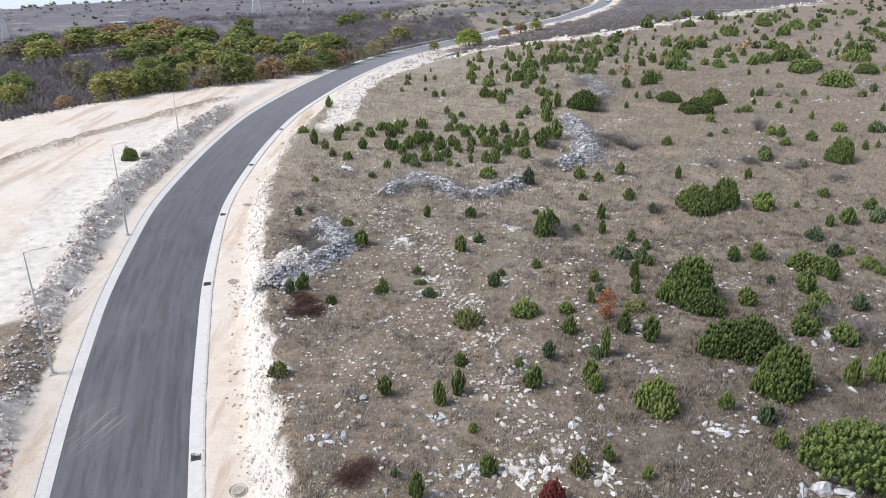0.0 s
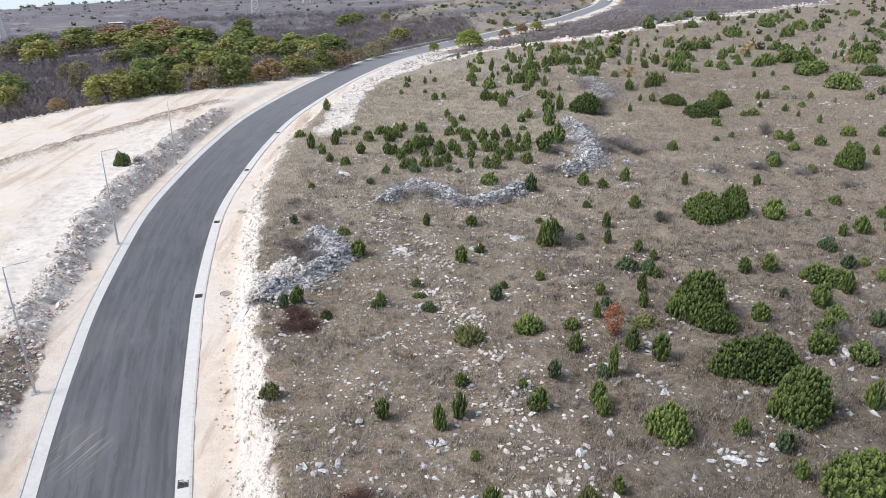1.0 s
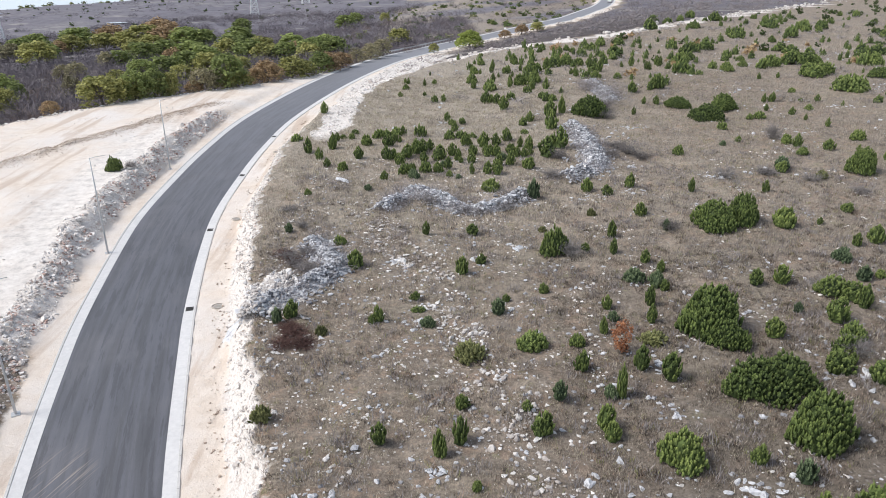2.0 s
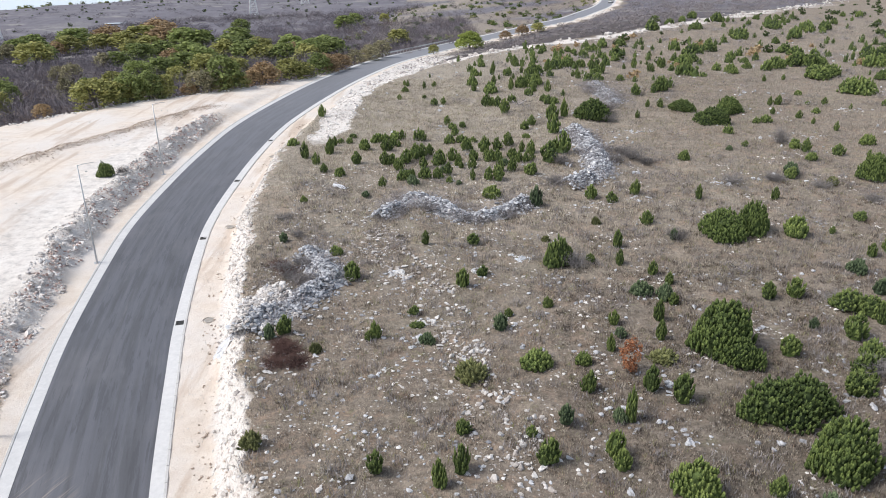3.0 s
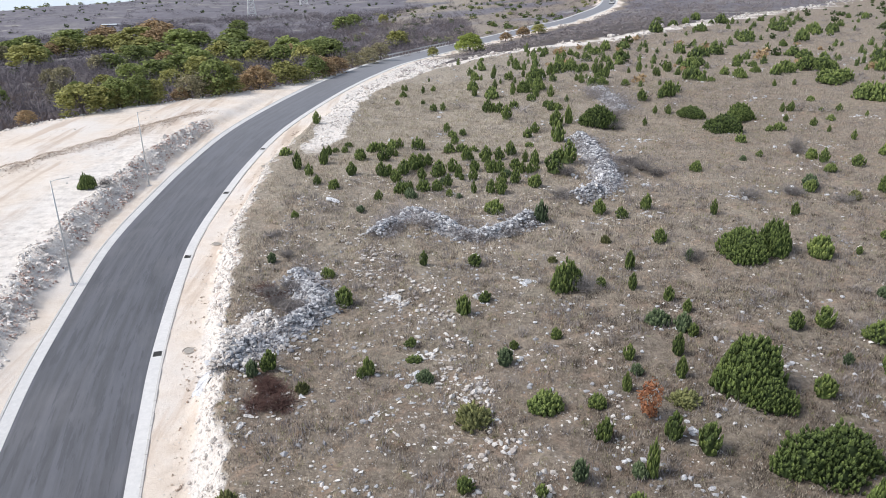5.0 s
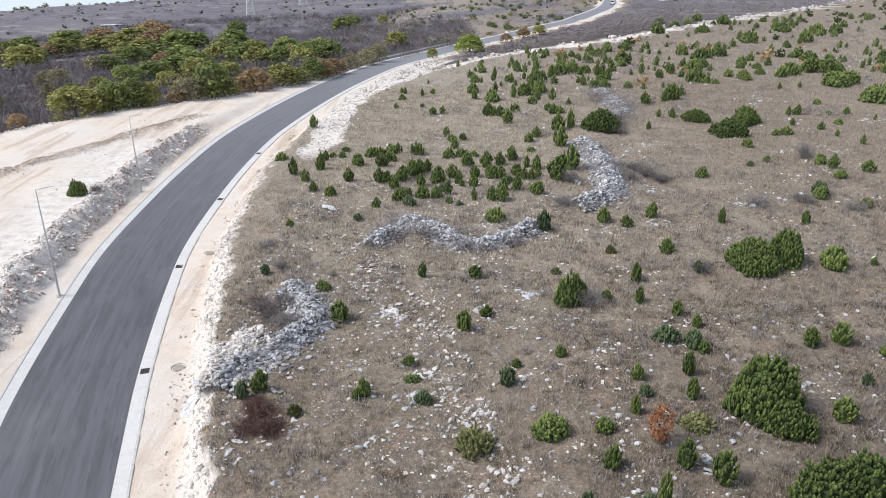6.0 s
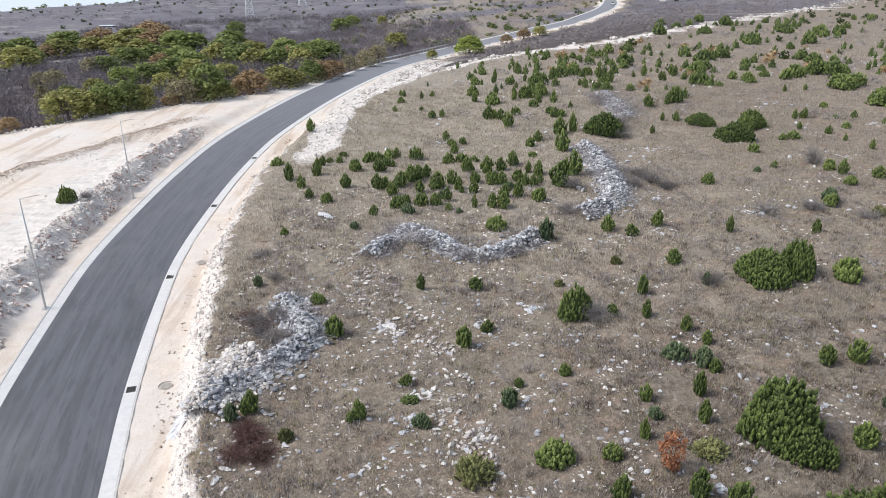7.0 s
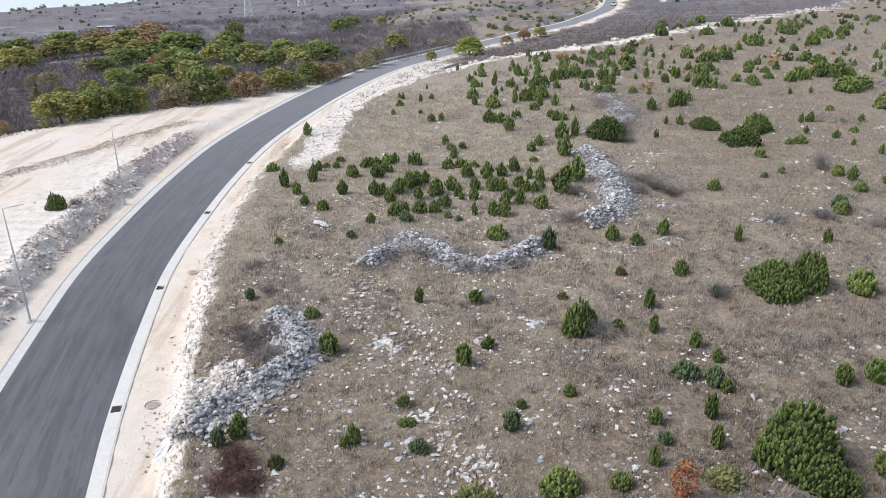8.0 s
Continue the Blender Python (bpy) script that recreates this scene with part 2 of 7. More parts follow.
    l.new(sums(n, l, "ADD", wide.outputs["X"], sums(n, l, "MULTIPLY", broad, 8)), side.inputs["Value"])
    grass = blend(n, l, sums(n, l, "MULTIPLY", near.outputs[0], side.outputs[0]), grass, ramp(n, l, fine, [(0.3, (0.07, 0.058, 0.049)), (0.7, (0.24, 0.207, 0.175))]))
    mottle = ramp(n, l, noise_node(n, l, 3.0, 8, 0.8), [(0.32, (0.42, 0.4, 0.38)), (0.46, (0.86, 0.85, 0.84)), (0.56, (1.12, 1.12, 1.12)), (0.7, (1.55, 1.52, 1.48))])
    grass = blend(n, l, 1.0, grass, mottle, "MULTIPLY")
    stone = ramp(n, l, mid, [(0.3, (0.42, 0.40, 0.38)), (0.7, (0.72, 0.70, 0.67))])
    specks = n.new("ShaderNodeTexVoronoi")
    specks.inputs["Scale"].default_value = 3.4
    co = n.new("ShaderNodeTexCoord")
    l.new(co.outputs["Object"], specks.inputs["Vector"])
    pebble = ramp(n, l, specks.outputs["Distance"], [(0.13, (1, 1, 1)), (0.22, (0, 0, 0))])
    patchy = ramp(n, l, noise_node(n, l, 0.35, 5, 0.7), [(0.47, (0, 0, 0)), (0.6, (1, 1, 1))])
    grass = blend(n, l, sums(n, l, "MULTIPLY", pebble, patchy), grass, stone)
    sand = ramp(n, l, sums(n, l, "ADD", sums(n, l, "MULTIPLY", mid, 0.5), sums(n, l, "MULTIPLY", tiny, 0.5)), [(0.3, (0.56, 0.465, 0.38)), (0.5, (0.72, 0.63, 0.545)), (0.7, (0.84, 0.775, 0.70))])
    sand = blend(n, l, ramp(n, l, noise_node(n, l, 0.16, 5, 0.6), [(0.42, (0, 0, 0)), (0.66, (0.8, 0.8, 0.8))]), sand, ramp(n, l, tiny, [(0.3, (0.62, 0.57, 0.53)), (0.7, (0.86, 0.83, 0.80))]))
    mp2, co2, marks = n.new("ShaderNodeMapping"), n.new("ShaderNodeTexCoord"), n.new("ShaderNodeTexNoise")
    mp2.inputs["Scale"].default_value, mp2.inputs["Rotation"].default_value = (0.55, 0.04, 1), (0, 0, radians(24))
    l.new(co2.outputs["Object"], mp2.inputs["Vector"])
    l.new(mp2.outputs[0], marks.inputs["Vector"])
    marks.inputs["Scale"].default_value, marks.inputs["Detail"].default_value, marks.inputs["Roughness"].default_value = 1.0, 7.0, 0.62
    sand = blend(n, l, ramp(n, l, marks.outputs["Fac"], [(0.52, (0, 0, 0)), (0.62, (0.75, 0.75, 0.75))]), sand, (0.54, 0.43, 0.345))
    sand = blend(n, l, ramp(n, l, noise_node(n, l, 5.5, 6, 0.8), [(0.3, (0.6, 0.6, 0.6)), (0.42, (0, 0, 0))]), sand, (0.44, 0.37, 0.31))
    pale = ramp(n, l, noise_node(n, l, 1.3, 8, 0.7), [(0.34, (0.50, 0.475, 0.455)), (0.48, (0.72, 0.68, 0.64)), (0.64, (0.85, 0.815, 0.775))])
    pale = blend(n, l, ramp(n, l, noise_node(n, l, 4.5, 7, 0.8), [(0.34, (0.7, 0.7, 0.7)), (0.44, (0, 0, 0))]), pale, (0.37, 0.35, 0.34))
    chalk = ramp(n, l, fine, [(0.3, (0.30, 0.245, 0.215)), (0.44, (0.64, 0.59, 0.545)), (0.64, (0.86, 0.83, 0.80))])
    chalk = blend(n, l, ramp(n, l, noise_node(n, l, 2.6, 7, 0.75), [(0.36, (0.65, 0.65, 0.65)), (0.46, (0, 0, 0))]), chalk, (0.33, 0.23, 0.19))
    floor_ = ramp(n, l, noise_node(n, l, 1.6, 8, 0.75), [(0.3, (0.10, 0.087, 0.09)), (0.55, (0.165, 0.148, 0.15)), (0.75, (0.25, 0.22, 0.215))])
    # aerial haze put into the plain's base colour: paler and bluer
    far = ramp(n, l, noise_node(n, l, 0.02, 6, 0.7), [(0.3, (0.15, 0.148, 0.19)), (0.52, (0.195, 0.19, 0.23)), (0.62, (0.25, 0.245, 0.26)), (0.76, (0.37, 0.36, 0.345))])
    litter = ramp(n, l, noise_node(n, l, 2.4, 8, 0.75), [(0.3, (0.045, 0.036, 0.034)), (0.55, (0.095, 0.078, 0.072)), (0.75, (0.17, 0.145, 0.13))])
    # the hazed colour takes over from the litter with distance
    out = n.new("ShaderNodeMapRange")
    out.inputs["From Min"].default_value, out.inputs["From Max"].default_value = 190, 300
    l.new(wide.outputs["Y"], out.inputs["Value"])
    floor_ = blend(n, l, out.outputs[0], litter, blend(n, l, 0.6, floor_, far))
    floor_ = blend(n, l, ramp(n, l, noise_node(n, l, 0.22, 7, 0.8), [(0.42, (0.5, 0.5, 0.5)), (0.54, (0, 0, 0))]), floor_, (0.10, 0.093, 0.11))
    mp3, co3, bands = n.new("ShaderNodeMapping"), n.new("ShaderNodeTexCoord"), n.new("ShaderNodeTexNoise")
    mp3.inputs["Scale"].default_value, mp3.inputs["Rotation"].default_value = (0.006, 0.07, 1), (0, 0, radians(-6))
    l.new(co3.outputs["Object"], mp3.inputs["Vector"])
    l.new(mp3.outputs[0], bands.inputs["Vector"])
    bands.inputs["Scale"].default_value, bands.inputs["Detail"].default_value = 1.0, 6.0
    floor_ = blend(n, l, ramp(n, l, bands.outputs["Fac"], [(0.58, (0, 0, 0)), (0.68, (0.55, 0.55, 0.55))]), floor_, (0.36, 0.34, 0.31))
    floor_ = blend(n, l, ramp(n, l, bands.outputs["Fac"], [(0.34, (0.5, 0.5, 0.5)), (0.42, (0, 0, 0))]), floor_, (0.085, 0.082, 0.105))
    # ragged edges between the kinds of ground
    ragged = sums(n, l, "SUBTRACT", noise_node(n, l, 2.2, 8, 0.75), 0.5)

    def sharp(share, width):
        r = n.new("ShaderNodeMapRange")
        r.inputs["From Min"].default_value, r.inputs["From Max"].default_value = 0.5 - width, 0.5 + width
        l.new(sums(n, l, "ADD", share, sums(n, l, "MULTIPLY", ragged, 0.9)), r.inputs["Value"])
        return r.outputs[0]

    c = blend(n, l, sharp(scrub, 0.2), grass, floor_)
    c = blend(n, l, sharp(soil, 0.12), c, sand)
    c = blend(n, l, sums(n, l, "MULTIPLY", sharp(at.outputs["Alpha"], 0.4), 0.8), c, pale)
    c = blend(n, l, sharp(white, 0.2), c, chalk)
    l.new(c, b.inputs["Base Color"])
    relief(n, l, b, sums(n, l, "ADD", fine, mid), 0.7, 0.08)
    return m


def asphalt_material():
    m, n, l, b = shader("new_asphalt", 0.6)
    b.inputs["Specular IOR Level"].default_value = 0.5
    uv = n.new("ShaderNodeUVMap")
    sep = n.new("ShaderNodeSeparateXYZ")
    l.new(uv.outputs[0], sep.inputs[0])
    # streaks run along the road: u across in metres, v along
    mp = n.new("ShaderNodeMapping")
    mp.inputs["Scale"].default_value = (2.2, 0.09, 1)
    l.new(uv.outputs[0], mp.inputs["Vector"])
    streak = n.new("ShaderNodeTexNoise")
    streak.inputs["Scale"].default_value, streak.inputs["Detail"].default_value = 1.0, 5
    l.new(mp.outputs[0], streak.inputs["Vector"])
    fine, broad = noise_node(n, l, 45, 5, 0.8), noise_node(n, l, 0.22, 4)
    c = ramp(n, l, fine, [(0.3, (0.092, 0.095, 0.111)), (0.7, (0.142, 0.146, 0.167))])
    c = blend(n, l, ramp(n, l, streak.outputs["Fac"], [(0.38, (0.6, 0.6, 0.6)), (0.6, (0, 0, 0))]), c, (0.062, 0.063, 0.068))
    c = blend(n, l, ramp(n, l, broad, [(0.5, (0, 0, 0)), (0.75, (0.5, 0.5, 0.5))]), c, (0.155, 0.152, 0.163))
    mp1, blot = n.new("ShaderNodeMapping"), n.new("ShaderNodeTexNoise")
    mp1.inputs["Scale"].default_value = (2.4, 0.2, 1)
    l.new(uv.outputs[0], mp1.inputs["Vector"])
    l.new(mp1.outputs[0], blot.inputs["Vector"])
    blot.inputs["Scale"].default_value, blot.inputs["Detail"].default_value, blot.inputs["Roughness"].default_value = 1.0, 9, 0.72
    c = blend(n, l, ramp(n, l, blot.outputs["Fac"], [(0.53, (0, 0, 0)), (0.58, (0.6, 0.6, 0.6))]), c, (0.062, 0.064, 0.073))
    c = blend(n, l, ramp(n, l, blot.outputs["Fac"], [(0.34, (0.5, 0.5, 0.5)), (0.45, (0, 0, 0))]), c, (0.155, 0.157, 0.172))
    # old: share of a paler colour that rises gradually along the road
    old = n.new("ShaderNodeMapRange")
    start = float(np.interp(np.interp(50.0, CENTRE[:, 1], np.arange(len(CENTRE))), np.arange(len(CENTRE)), np.r_[0, np.cumsum(np.hypot(*np.diff(CENTRE[:, :2], axis=0).T))]))
    old.inputs["From Min"].default_value, old.inputs["From Max"].default_value, old.inputs["To Max"].default_value = start, start + 110, 0.7
    l.new(sep.outputs["Y"], old.inputs["Value"])
    c = blend(n, l, old.outputs[0], c, ramp(n, l, fine, [(0.3, (0.235, 0.238, 0.258)), (0.7, (0.33, 0.333, 0.355))]))
    # pale scuffs that a tracked machine left across one lane
    k = float(np.interp(29.0, CENTRE[:, 1], np.arange(len(CENTRE))))
    run = np.r_[0, np.cumsum(np.hypot(*np.diff(CENTRE[:, :2], axis=0).T))]
    place = n.new("ShaderNodeMapping")
    place.vector_type = "POINT"
    place.inputs["Location"].default_value = (1.5 / 1.7, -float(np.interp(k, np.arange(len(run)), run)) / 2.2, 0)
    place.inputs["Scale"].default_value = (1 / 1.7, 1 / 2.2, 1)
    l.new(uv.outputs[0], place.inputs["Vector"])
    far = n.new("ShaderNodeVectorMath")
    far.operation = "LENGTH"
    l.new(place.outputs[0], far.inputs[0])
    slant = n.new("ShaderNodeMapping")
    slant.vector_type = "TEXTURE"
    slant.inputs["Rotation"].default_value, slant.inputs["Scale"].default_value = (0, 0, radians(-40)), (0.1, 2.8, 1)
    l.new(uv.outputs[0], slant.inputs["Vector"])
    scuff = n.new("ShaderNodeTexNoise")
    scuff.inputs["Scale"].default_value, scuff.inputs["Detail"].default_value = 1.0, 4
    l.new(slant.outputs[0], scuff.inputs["Vector"])
    mask = sums(n, l, "MULTIPLY", ramp(n, l, far.outputs["Value"], [(0.35, (1, 1, 1)), (1.0, (0, 0, 0))]), ramp(n, l, scuff.outputs["Fac"], [(0.53, (0, 0, 0)), (0.66, (0.65, 0.65, 0.65))]))
    c = blend(n, l, mask, c, (0.36, 0.31, 0.27))
    l.new(c, b.inputs["Base Color"])
    relief(n, l, b, fine, 0.35, 0.008)
    return m


def foliage(name, inner, outer, fresh_lit, spread=0.4, thin=0.12):
    """Scale-leaved sprays: young, lit tips coloured light, shade at their foot coloured dark, each spray a little
    different.
    """
    m, n, l, b = shader(name, 0.7)
    fine = noise_node(n, l, 9.0, 8, 0.7)
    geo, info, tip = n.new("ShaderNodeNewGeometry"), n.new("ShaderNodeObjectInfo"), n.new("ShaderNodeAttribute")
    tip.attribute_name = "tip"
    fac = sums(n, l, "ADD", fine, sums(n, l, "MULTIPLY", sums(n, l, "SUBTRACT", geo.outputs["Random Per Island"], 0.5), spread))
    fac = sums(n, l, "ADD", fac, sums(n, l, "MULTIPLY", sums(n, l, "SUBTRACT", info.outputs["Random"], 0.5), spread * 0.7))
    # light and shade painted along the spray: dark foot colours, light tip colours
    old, young = ramp(n, l, fac, [(0.25, inner), (0.75, outer)]), ramp(n, l, fac, [(0.2, outer), (0.75, fresh_lit)])
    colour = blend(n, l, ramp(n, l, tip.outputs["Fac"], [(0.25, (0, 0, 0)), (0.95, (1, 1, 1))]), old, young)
    l.new(colour, b.inputs["Base Color"])
    glow, mix = n.new("ShaderNodeBsdfTranslucent"), n.new("ShaderNodeMixShader")
    l.new(colour, glow.inputs["Color"])
    mix.inputs[0].default_value = thin
    l.new(b.outputs[0], mix.inputs[1])
    l.new(glow.outputs[0], mix.inputs[2])
    l.new(mix.outputs[0], n["Material Output"].inputs["Surface"])
    return m


def karst(name, dark, light, stain, spread=0.45, pits=0.34):
    """Limestone weathered into pits: pale faces, dark pockets and lichen."""
    m, n, l, b = shader(name, 0.93)
    fine, mid = noise_node(n, l, 7.0, 9, 0.8), noise_node(n, l, 2.3, 6, 0.7)
    geo, info = n.new("ShaderNodeNewGeometry"), n.new("ShaderNodeObjectInfo")
    each = sums(n, l, "ADD", sums(n, l, "MULTIPLY", geo.outputs["Random Per Island"], 0.6), sums(n, l, "MULTIPLY", info.outputs["Random"], 0.4))
    fac = sums(n, l, "ADD", sums(n, l, "ADD", sums(n, l, "MULTIPLY", fine, 0.6), sums(n, l, "MULTIPLY", mid, 0.4)), sums(n, l, "MULTIPLY", sums(n, l, "SUBTRACT", each, 0.5), spread))
    c = ramp(n, l, fac, [(0.25, dark), (0.72, light)])
    c = blend(n, l, ramp(n, l, mid, [(pits, (0.85, 0.85, 0.85)), (pits + 0.1, (0, 0, 0))]), c, stain)
    l.new(c, b.inputs["Base Color"])
    relief(n, l, b, sums(n, l, "ADD", fine, mid), 0.9, 0.06)
    return m


GROUND, ASPHALT = ground_material(), asphalt_material()
CONCRETE = plain("pale_concrete", (0.50, 0.50, 0.50), (0.72, 0.71, 0.70), 4.0, 0.8, bump=0.15, spread=0.12, depth=0.01)
KERBSTONE = plain("kerb_concrete", (0.46, 0.45, 0.44), (0.66, 0.65, 0.63), 7.0, 0.85, bump=0.2, spread=0.25, depth=0.01)
IRON = plain("cast_iron", (0.05, 0.05, 0.05), (0.13, 0.127, 0.12), 30, 0.8)
GALVANISED = plain("galvanised_steel", (0.42, 0.43, 0.44), (0.62, 0.63, 0.64), 5, 0.45, 0.6, bump=0.05)


# ---- making meshes ----
def mesh_object(name, verts, faces, material, parent=None, label="", smooth=False):
    me = bpy.data.meshes.new(name)
    me.from_pydata([tuple(v) for v in verts], [], [tuple(f) for f in faces])
    me.materials.append(material)
    if smooth:
        me.polygons.foreach_set("use_smooth", [True] * len(me.polygons))
    ob = new(name, me)
    if parent is not None:
        ob.parent = parent
    return tagged(ob, label) if label else ob


def part(name, bm, material, parent, label="", smooth=False):
    me = bpy.data.meshes.new(name)
    bm.to_mesh(me)
    bm.free()
    me.materials.append(material)
    if smooth:
        me.polygons.foreach_set("use_smooth", [True] * len(me.polygons))
    ob = new(name, me)
    ob.parent = parent
    return tagged(ob, label) if label else ob


def empty(name, m, label, category, group="", kind=""):
    ob = new(name)
    ob.matrix_basis = m
    return tagged(ob, label, category, group, kind)


def ring_tube(points, radii, sides=8):
    """Verts and faces of a closed tapering tube through the points."""
    p = [Vector(q) for q in points]
    verts, faces = [], []
    for i, q in enumerate(p):
        way = (p[min(i + 1, len(p) - 1)] - p[max(i - 1, 0)]).normalized()
        a = way.orthogonal().normalized()
        b = way.cross(a)
        for s in range(sides):
            w = 2 * math.pi * s / sides
            verts.append(q + radii[i] * (math.cos(w) * a + math.sin(w) * b))
    for i in range(len(p) - 1):
        for s in range(sides):
            t = (s + 1) % sides
            faces.append((i * sides + s, i * sides + t, (i + 1) * sides + t, (i + 1) * sides + s))
    faces += [tuple(range(sides))[::-1], tuple(range((len(p) - 1) * sides, len(p) * sides))]
    return verts, faces


# ---- the ground: one sheet to the horizon ----
def spaced(lo, hi, step, far_lo, far_hi, growth=1.16):
    near = list(np.arange(lo, hi + 1e-6, step))
    s, out = step, []
    while near[-1] < far_hi:
        s *= growth
        near.append(near[-1] + s)
    s = step
    while near[0] > far_lo:
        s *= growth
        near.insert(0, near[0] - s)
    return np.array(near)


xs, ys = spaced(-40, 32, 0.48, -3800, 3800, 1.14), spaced(15, 100, 0.48, -1500, 4500, 1.045)
gx, gy = np.meshgrid(xs, ys)
gz, g_soil, g_white, g_scrub, g_crust = land(gx.ravel(), gy.ravel())
nx, ny = len(xs), len(ys)
cell = (np.arange(ny - 1)[:, None] * nx + np.arange(nx - 1)).ravel()
me = bpy.data.meshes.new("ground")
me.vertices.add(nx * ny)
me.vertices.foreach_set("co", np.stack([gx.ravel(), gy.ravel(), gz], -1).ravel())
me.loops.add(4 * len(cell))
me.loops.foreach_set("vertex_index", np.stack([cell, cell + 1, cell + nx + 1, cell + nx], -1).ravel().astype(np.int32))
me.polygons.add(len(cell))
me.polygons.foreach_set("loop_start", np.arange(0, 4 * len(cell), 4, dtype=np.int32))
me.polygons.foreach_set("use_smooth", np.ones(len(cell), bool))
me.update(calc_edges=True)
zones = me.color_attributes.new("zones", "FLOAT_COLOR", "POINT")
zones.data.foreach_set("color", np.stack([g_soil, g_white, g_scrub, g_crust], -1).ravel())
me.materials.append(GROUND)
tagged(new("ground", me), "dry stony hillside of straw-coloured grass and pale soil", "ground", kind="structure")


# ---- road, gutters, kerbs ----
def beside_line(offset):
    """The road's centre line shifted sideways (to the right is plus)."""
    way = np.gradient(CENTRE[:, :2], axis=0)
    way /= np.hypot(way[:, 0], way[:, 1])[:, None]
    out = CENTRE.copy()
    out[:, 0] += way[:, 1] * offset
    out[:, 1] -= way[:, 0] * offset
    return out


def ribbon(name, profile, material, label, category, first=0, last=None, parent=None):
    """A strip that follows the road: profile of (offset, height) from left to right, closed downwards."""
    lines = [beside_line(o)[first:last] + (0, 0, h) for o, h in profile]
    n, m = len(lines[0]), len(lines)
    verts = np.stack(lines, 1).reshape(-1, 3)
    faces = [(i * m + j, i * m + j + 1, (i + 1) * m + j + 1, (i + 1) * m + j) for i in range(n - 1) for j in range(m - 1)]
    ob = mesh_object(name, verts, faces, material, parent, label)
    uv = ob.data.uv_layers.new(name="along")
    run = np.r_[0, np.cumsum(np.hypot(*np.diff(CENTRE[first:last, :2], axis=0).T))]
    for lp in ob.data.loops:
        i, j = divmod(lp.vertex_index, m)
        uv.data[lp.index].uv = (profile[j][0], run[i])
    return tagged(ob, label, category, kind="structure")


road = ribbon("road", [(-HALF, -0.25), (-HALF, 0.0), (-HALF / 2, 0.03), (0, 0.045), (HALF / 2, 0.03), (HALF, 0.0), (HALF, -0.25)], ASPHALT,
              "new dark grey asphalt road with faint paver streaks", "road")
for side in (-1, 1):
    o = lambda v: side * (HALF + v)
    prof = [(o(0.0), -0.2), (o(0.0), 0.012), (o(GUTTER), 0.03), (o(GUTTER), -0.2)]
    ribbon("gutter", prof if side > 0 else prof[::-1], CONCRETE, "pale concrete gutter strip along the asphalt", "gutter")
# ---- plants and stones: shapes ----
rng = np.random.default_rng(7)
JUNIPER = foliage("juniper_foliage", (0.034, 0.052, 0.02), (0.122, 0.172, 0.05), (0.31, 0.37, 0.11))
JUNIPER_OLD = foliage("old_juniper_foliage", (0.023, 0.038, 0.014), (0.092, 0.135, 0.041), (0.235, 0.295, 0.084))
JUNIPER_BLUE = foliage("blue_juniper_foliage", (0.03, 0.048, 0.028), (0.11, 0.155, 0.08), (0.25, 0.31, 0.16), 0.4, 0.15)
OLIVE = plain("yellowing_foliage", (0.085, 0.095, 0.04), (0.34, 0.35, 0.15), 9.0, 0.8, bump=0.5, spread=0.5, depth=0.04, thin=0.25)
RUST = plain("rust_red_foliage", (0.2, 0.075, 0.04), (0.52, 0.25, 0.13), 9.0, 0.8, bump=0.5, spread=0.5, depth=0.04, thin=0.25)
CRIMSON = plain("dark_red_foliage", (0.07, 0.015, 0.014), (0.23, 0.06, 0.05), 9.0, 0.8, bump=0.5, spread=0.5, depth=0.04, thin=0.12)
BARK = plain("grey_brown_bark", (0.08, 0.068, 0.06), (0.24, 0.21, 0.19), 14, 0.9, bump=0.6)
TWIG = plain("bare_twigs", (0.16, 0.145, 0.14), (0.38, 0.355, 0.345), 5, 0.9, spread=0.5)
RED_STONE = plain("reddish_limestone", (0.3, 0.185, 0.15), (0.7, 0.56, 0.5), 5, 0.92, bump=0.7, spread=0.5)
DEAD = plain("dead_brown_branches", (0.055, 0.03, 0.027), (0.22, 0.13, 0.11), 6, 0.9, spread=0.6)
STRAW = plain("dry_grass", (0.22, 0.188, 0.156), (0.605, 0.54, 0.456), 2.0, 0.9, spread=0.75, thin=0.3)
LIME = karst("grey_limestone", (0.25, 0.252, 0.272), (0.73, 0.735, 0.76), (0.18, 0.178, 0.187), 0.6)
CHALK = karst("fresh_white_limestone", (0.46, 0.415, 0.385), (0.87, 0.84, 0.81), (0.35, 0.28, 0.24), 0.7, 0.27)
OAK_GREEN = plain("green_oak_leaves", (0.13, 0.16, 0.062), (0.38, 0.44, 0.155), 1.2, 0.8, bump=0.2, spread=0.4, thin=0.42)
OAK_YELLOW = plain("yellow_oak_leaves", (0.185, 0.19, 0.07), (0.49, 0.475, 0.17), 1.2, 0.8, bump=0.2, spread=0.4, thin=0.32)
OAK_BROWN = plain("rusty_oak_leaves", (0.22, 0.15, 0.085), (0.52, 0.38, 0.22), 1.2, 0.8, bump=0.2, spread=0.45, thin=0.3)
OAK_DULL = plain("withering_oak_leaves", (0.16, 0.145, 0.09), (0.42, 0.38, 0.23), 1.2, 0.8, bump=0.2, spread=0.45, thin=0.2)
LIVE_GREEN = plain("bright_green_leaves", (0.16, 0.21, 0.05), (0.46, 0.52, 0.14), 1.2, 0.8, bump=0.2, spread=0.4, thin=0.35)
SCRUB = plain("bare_grey_scrub", (0.095, 0.083, 0.095), (0.22, 0.195, 0.21), 0.35, 0.9, spread=0.5)
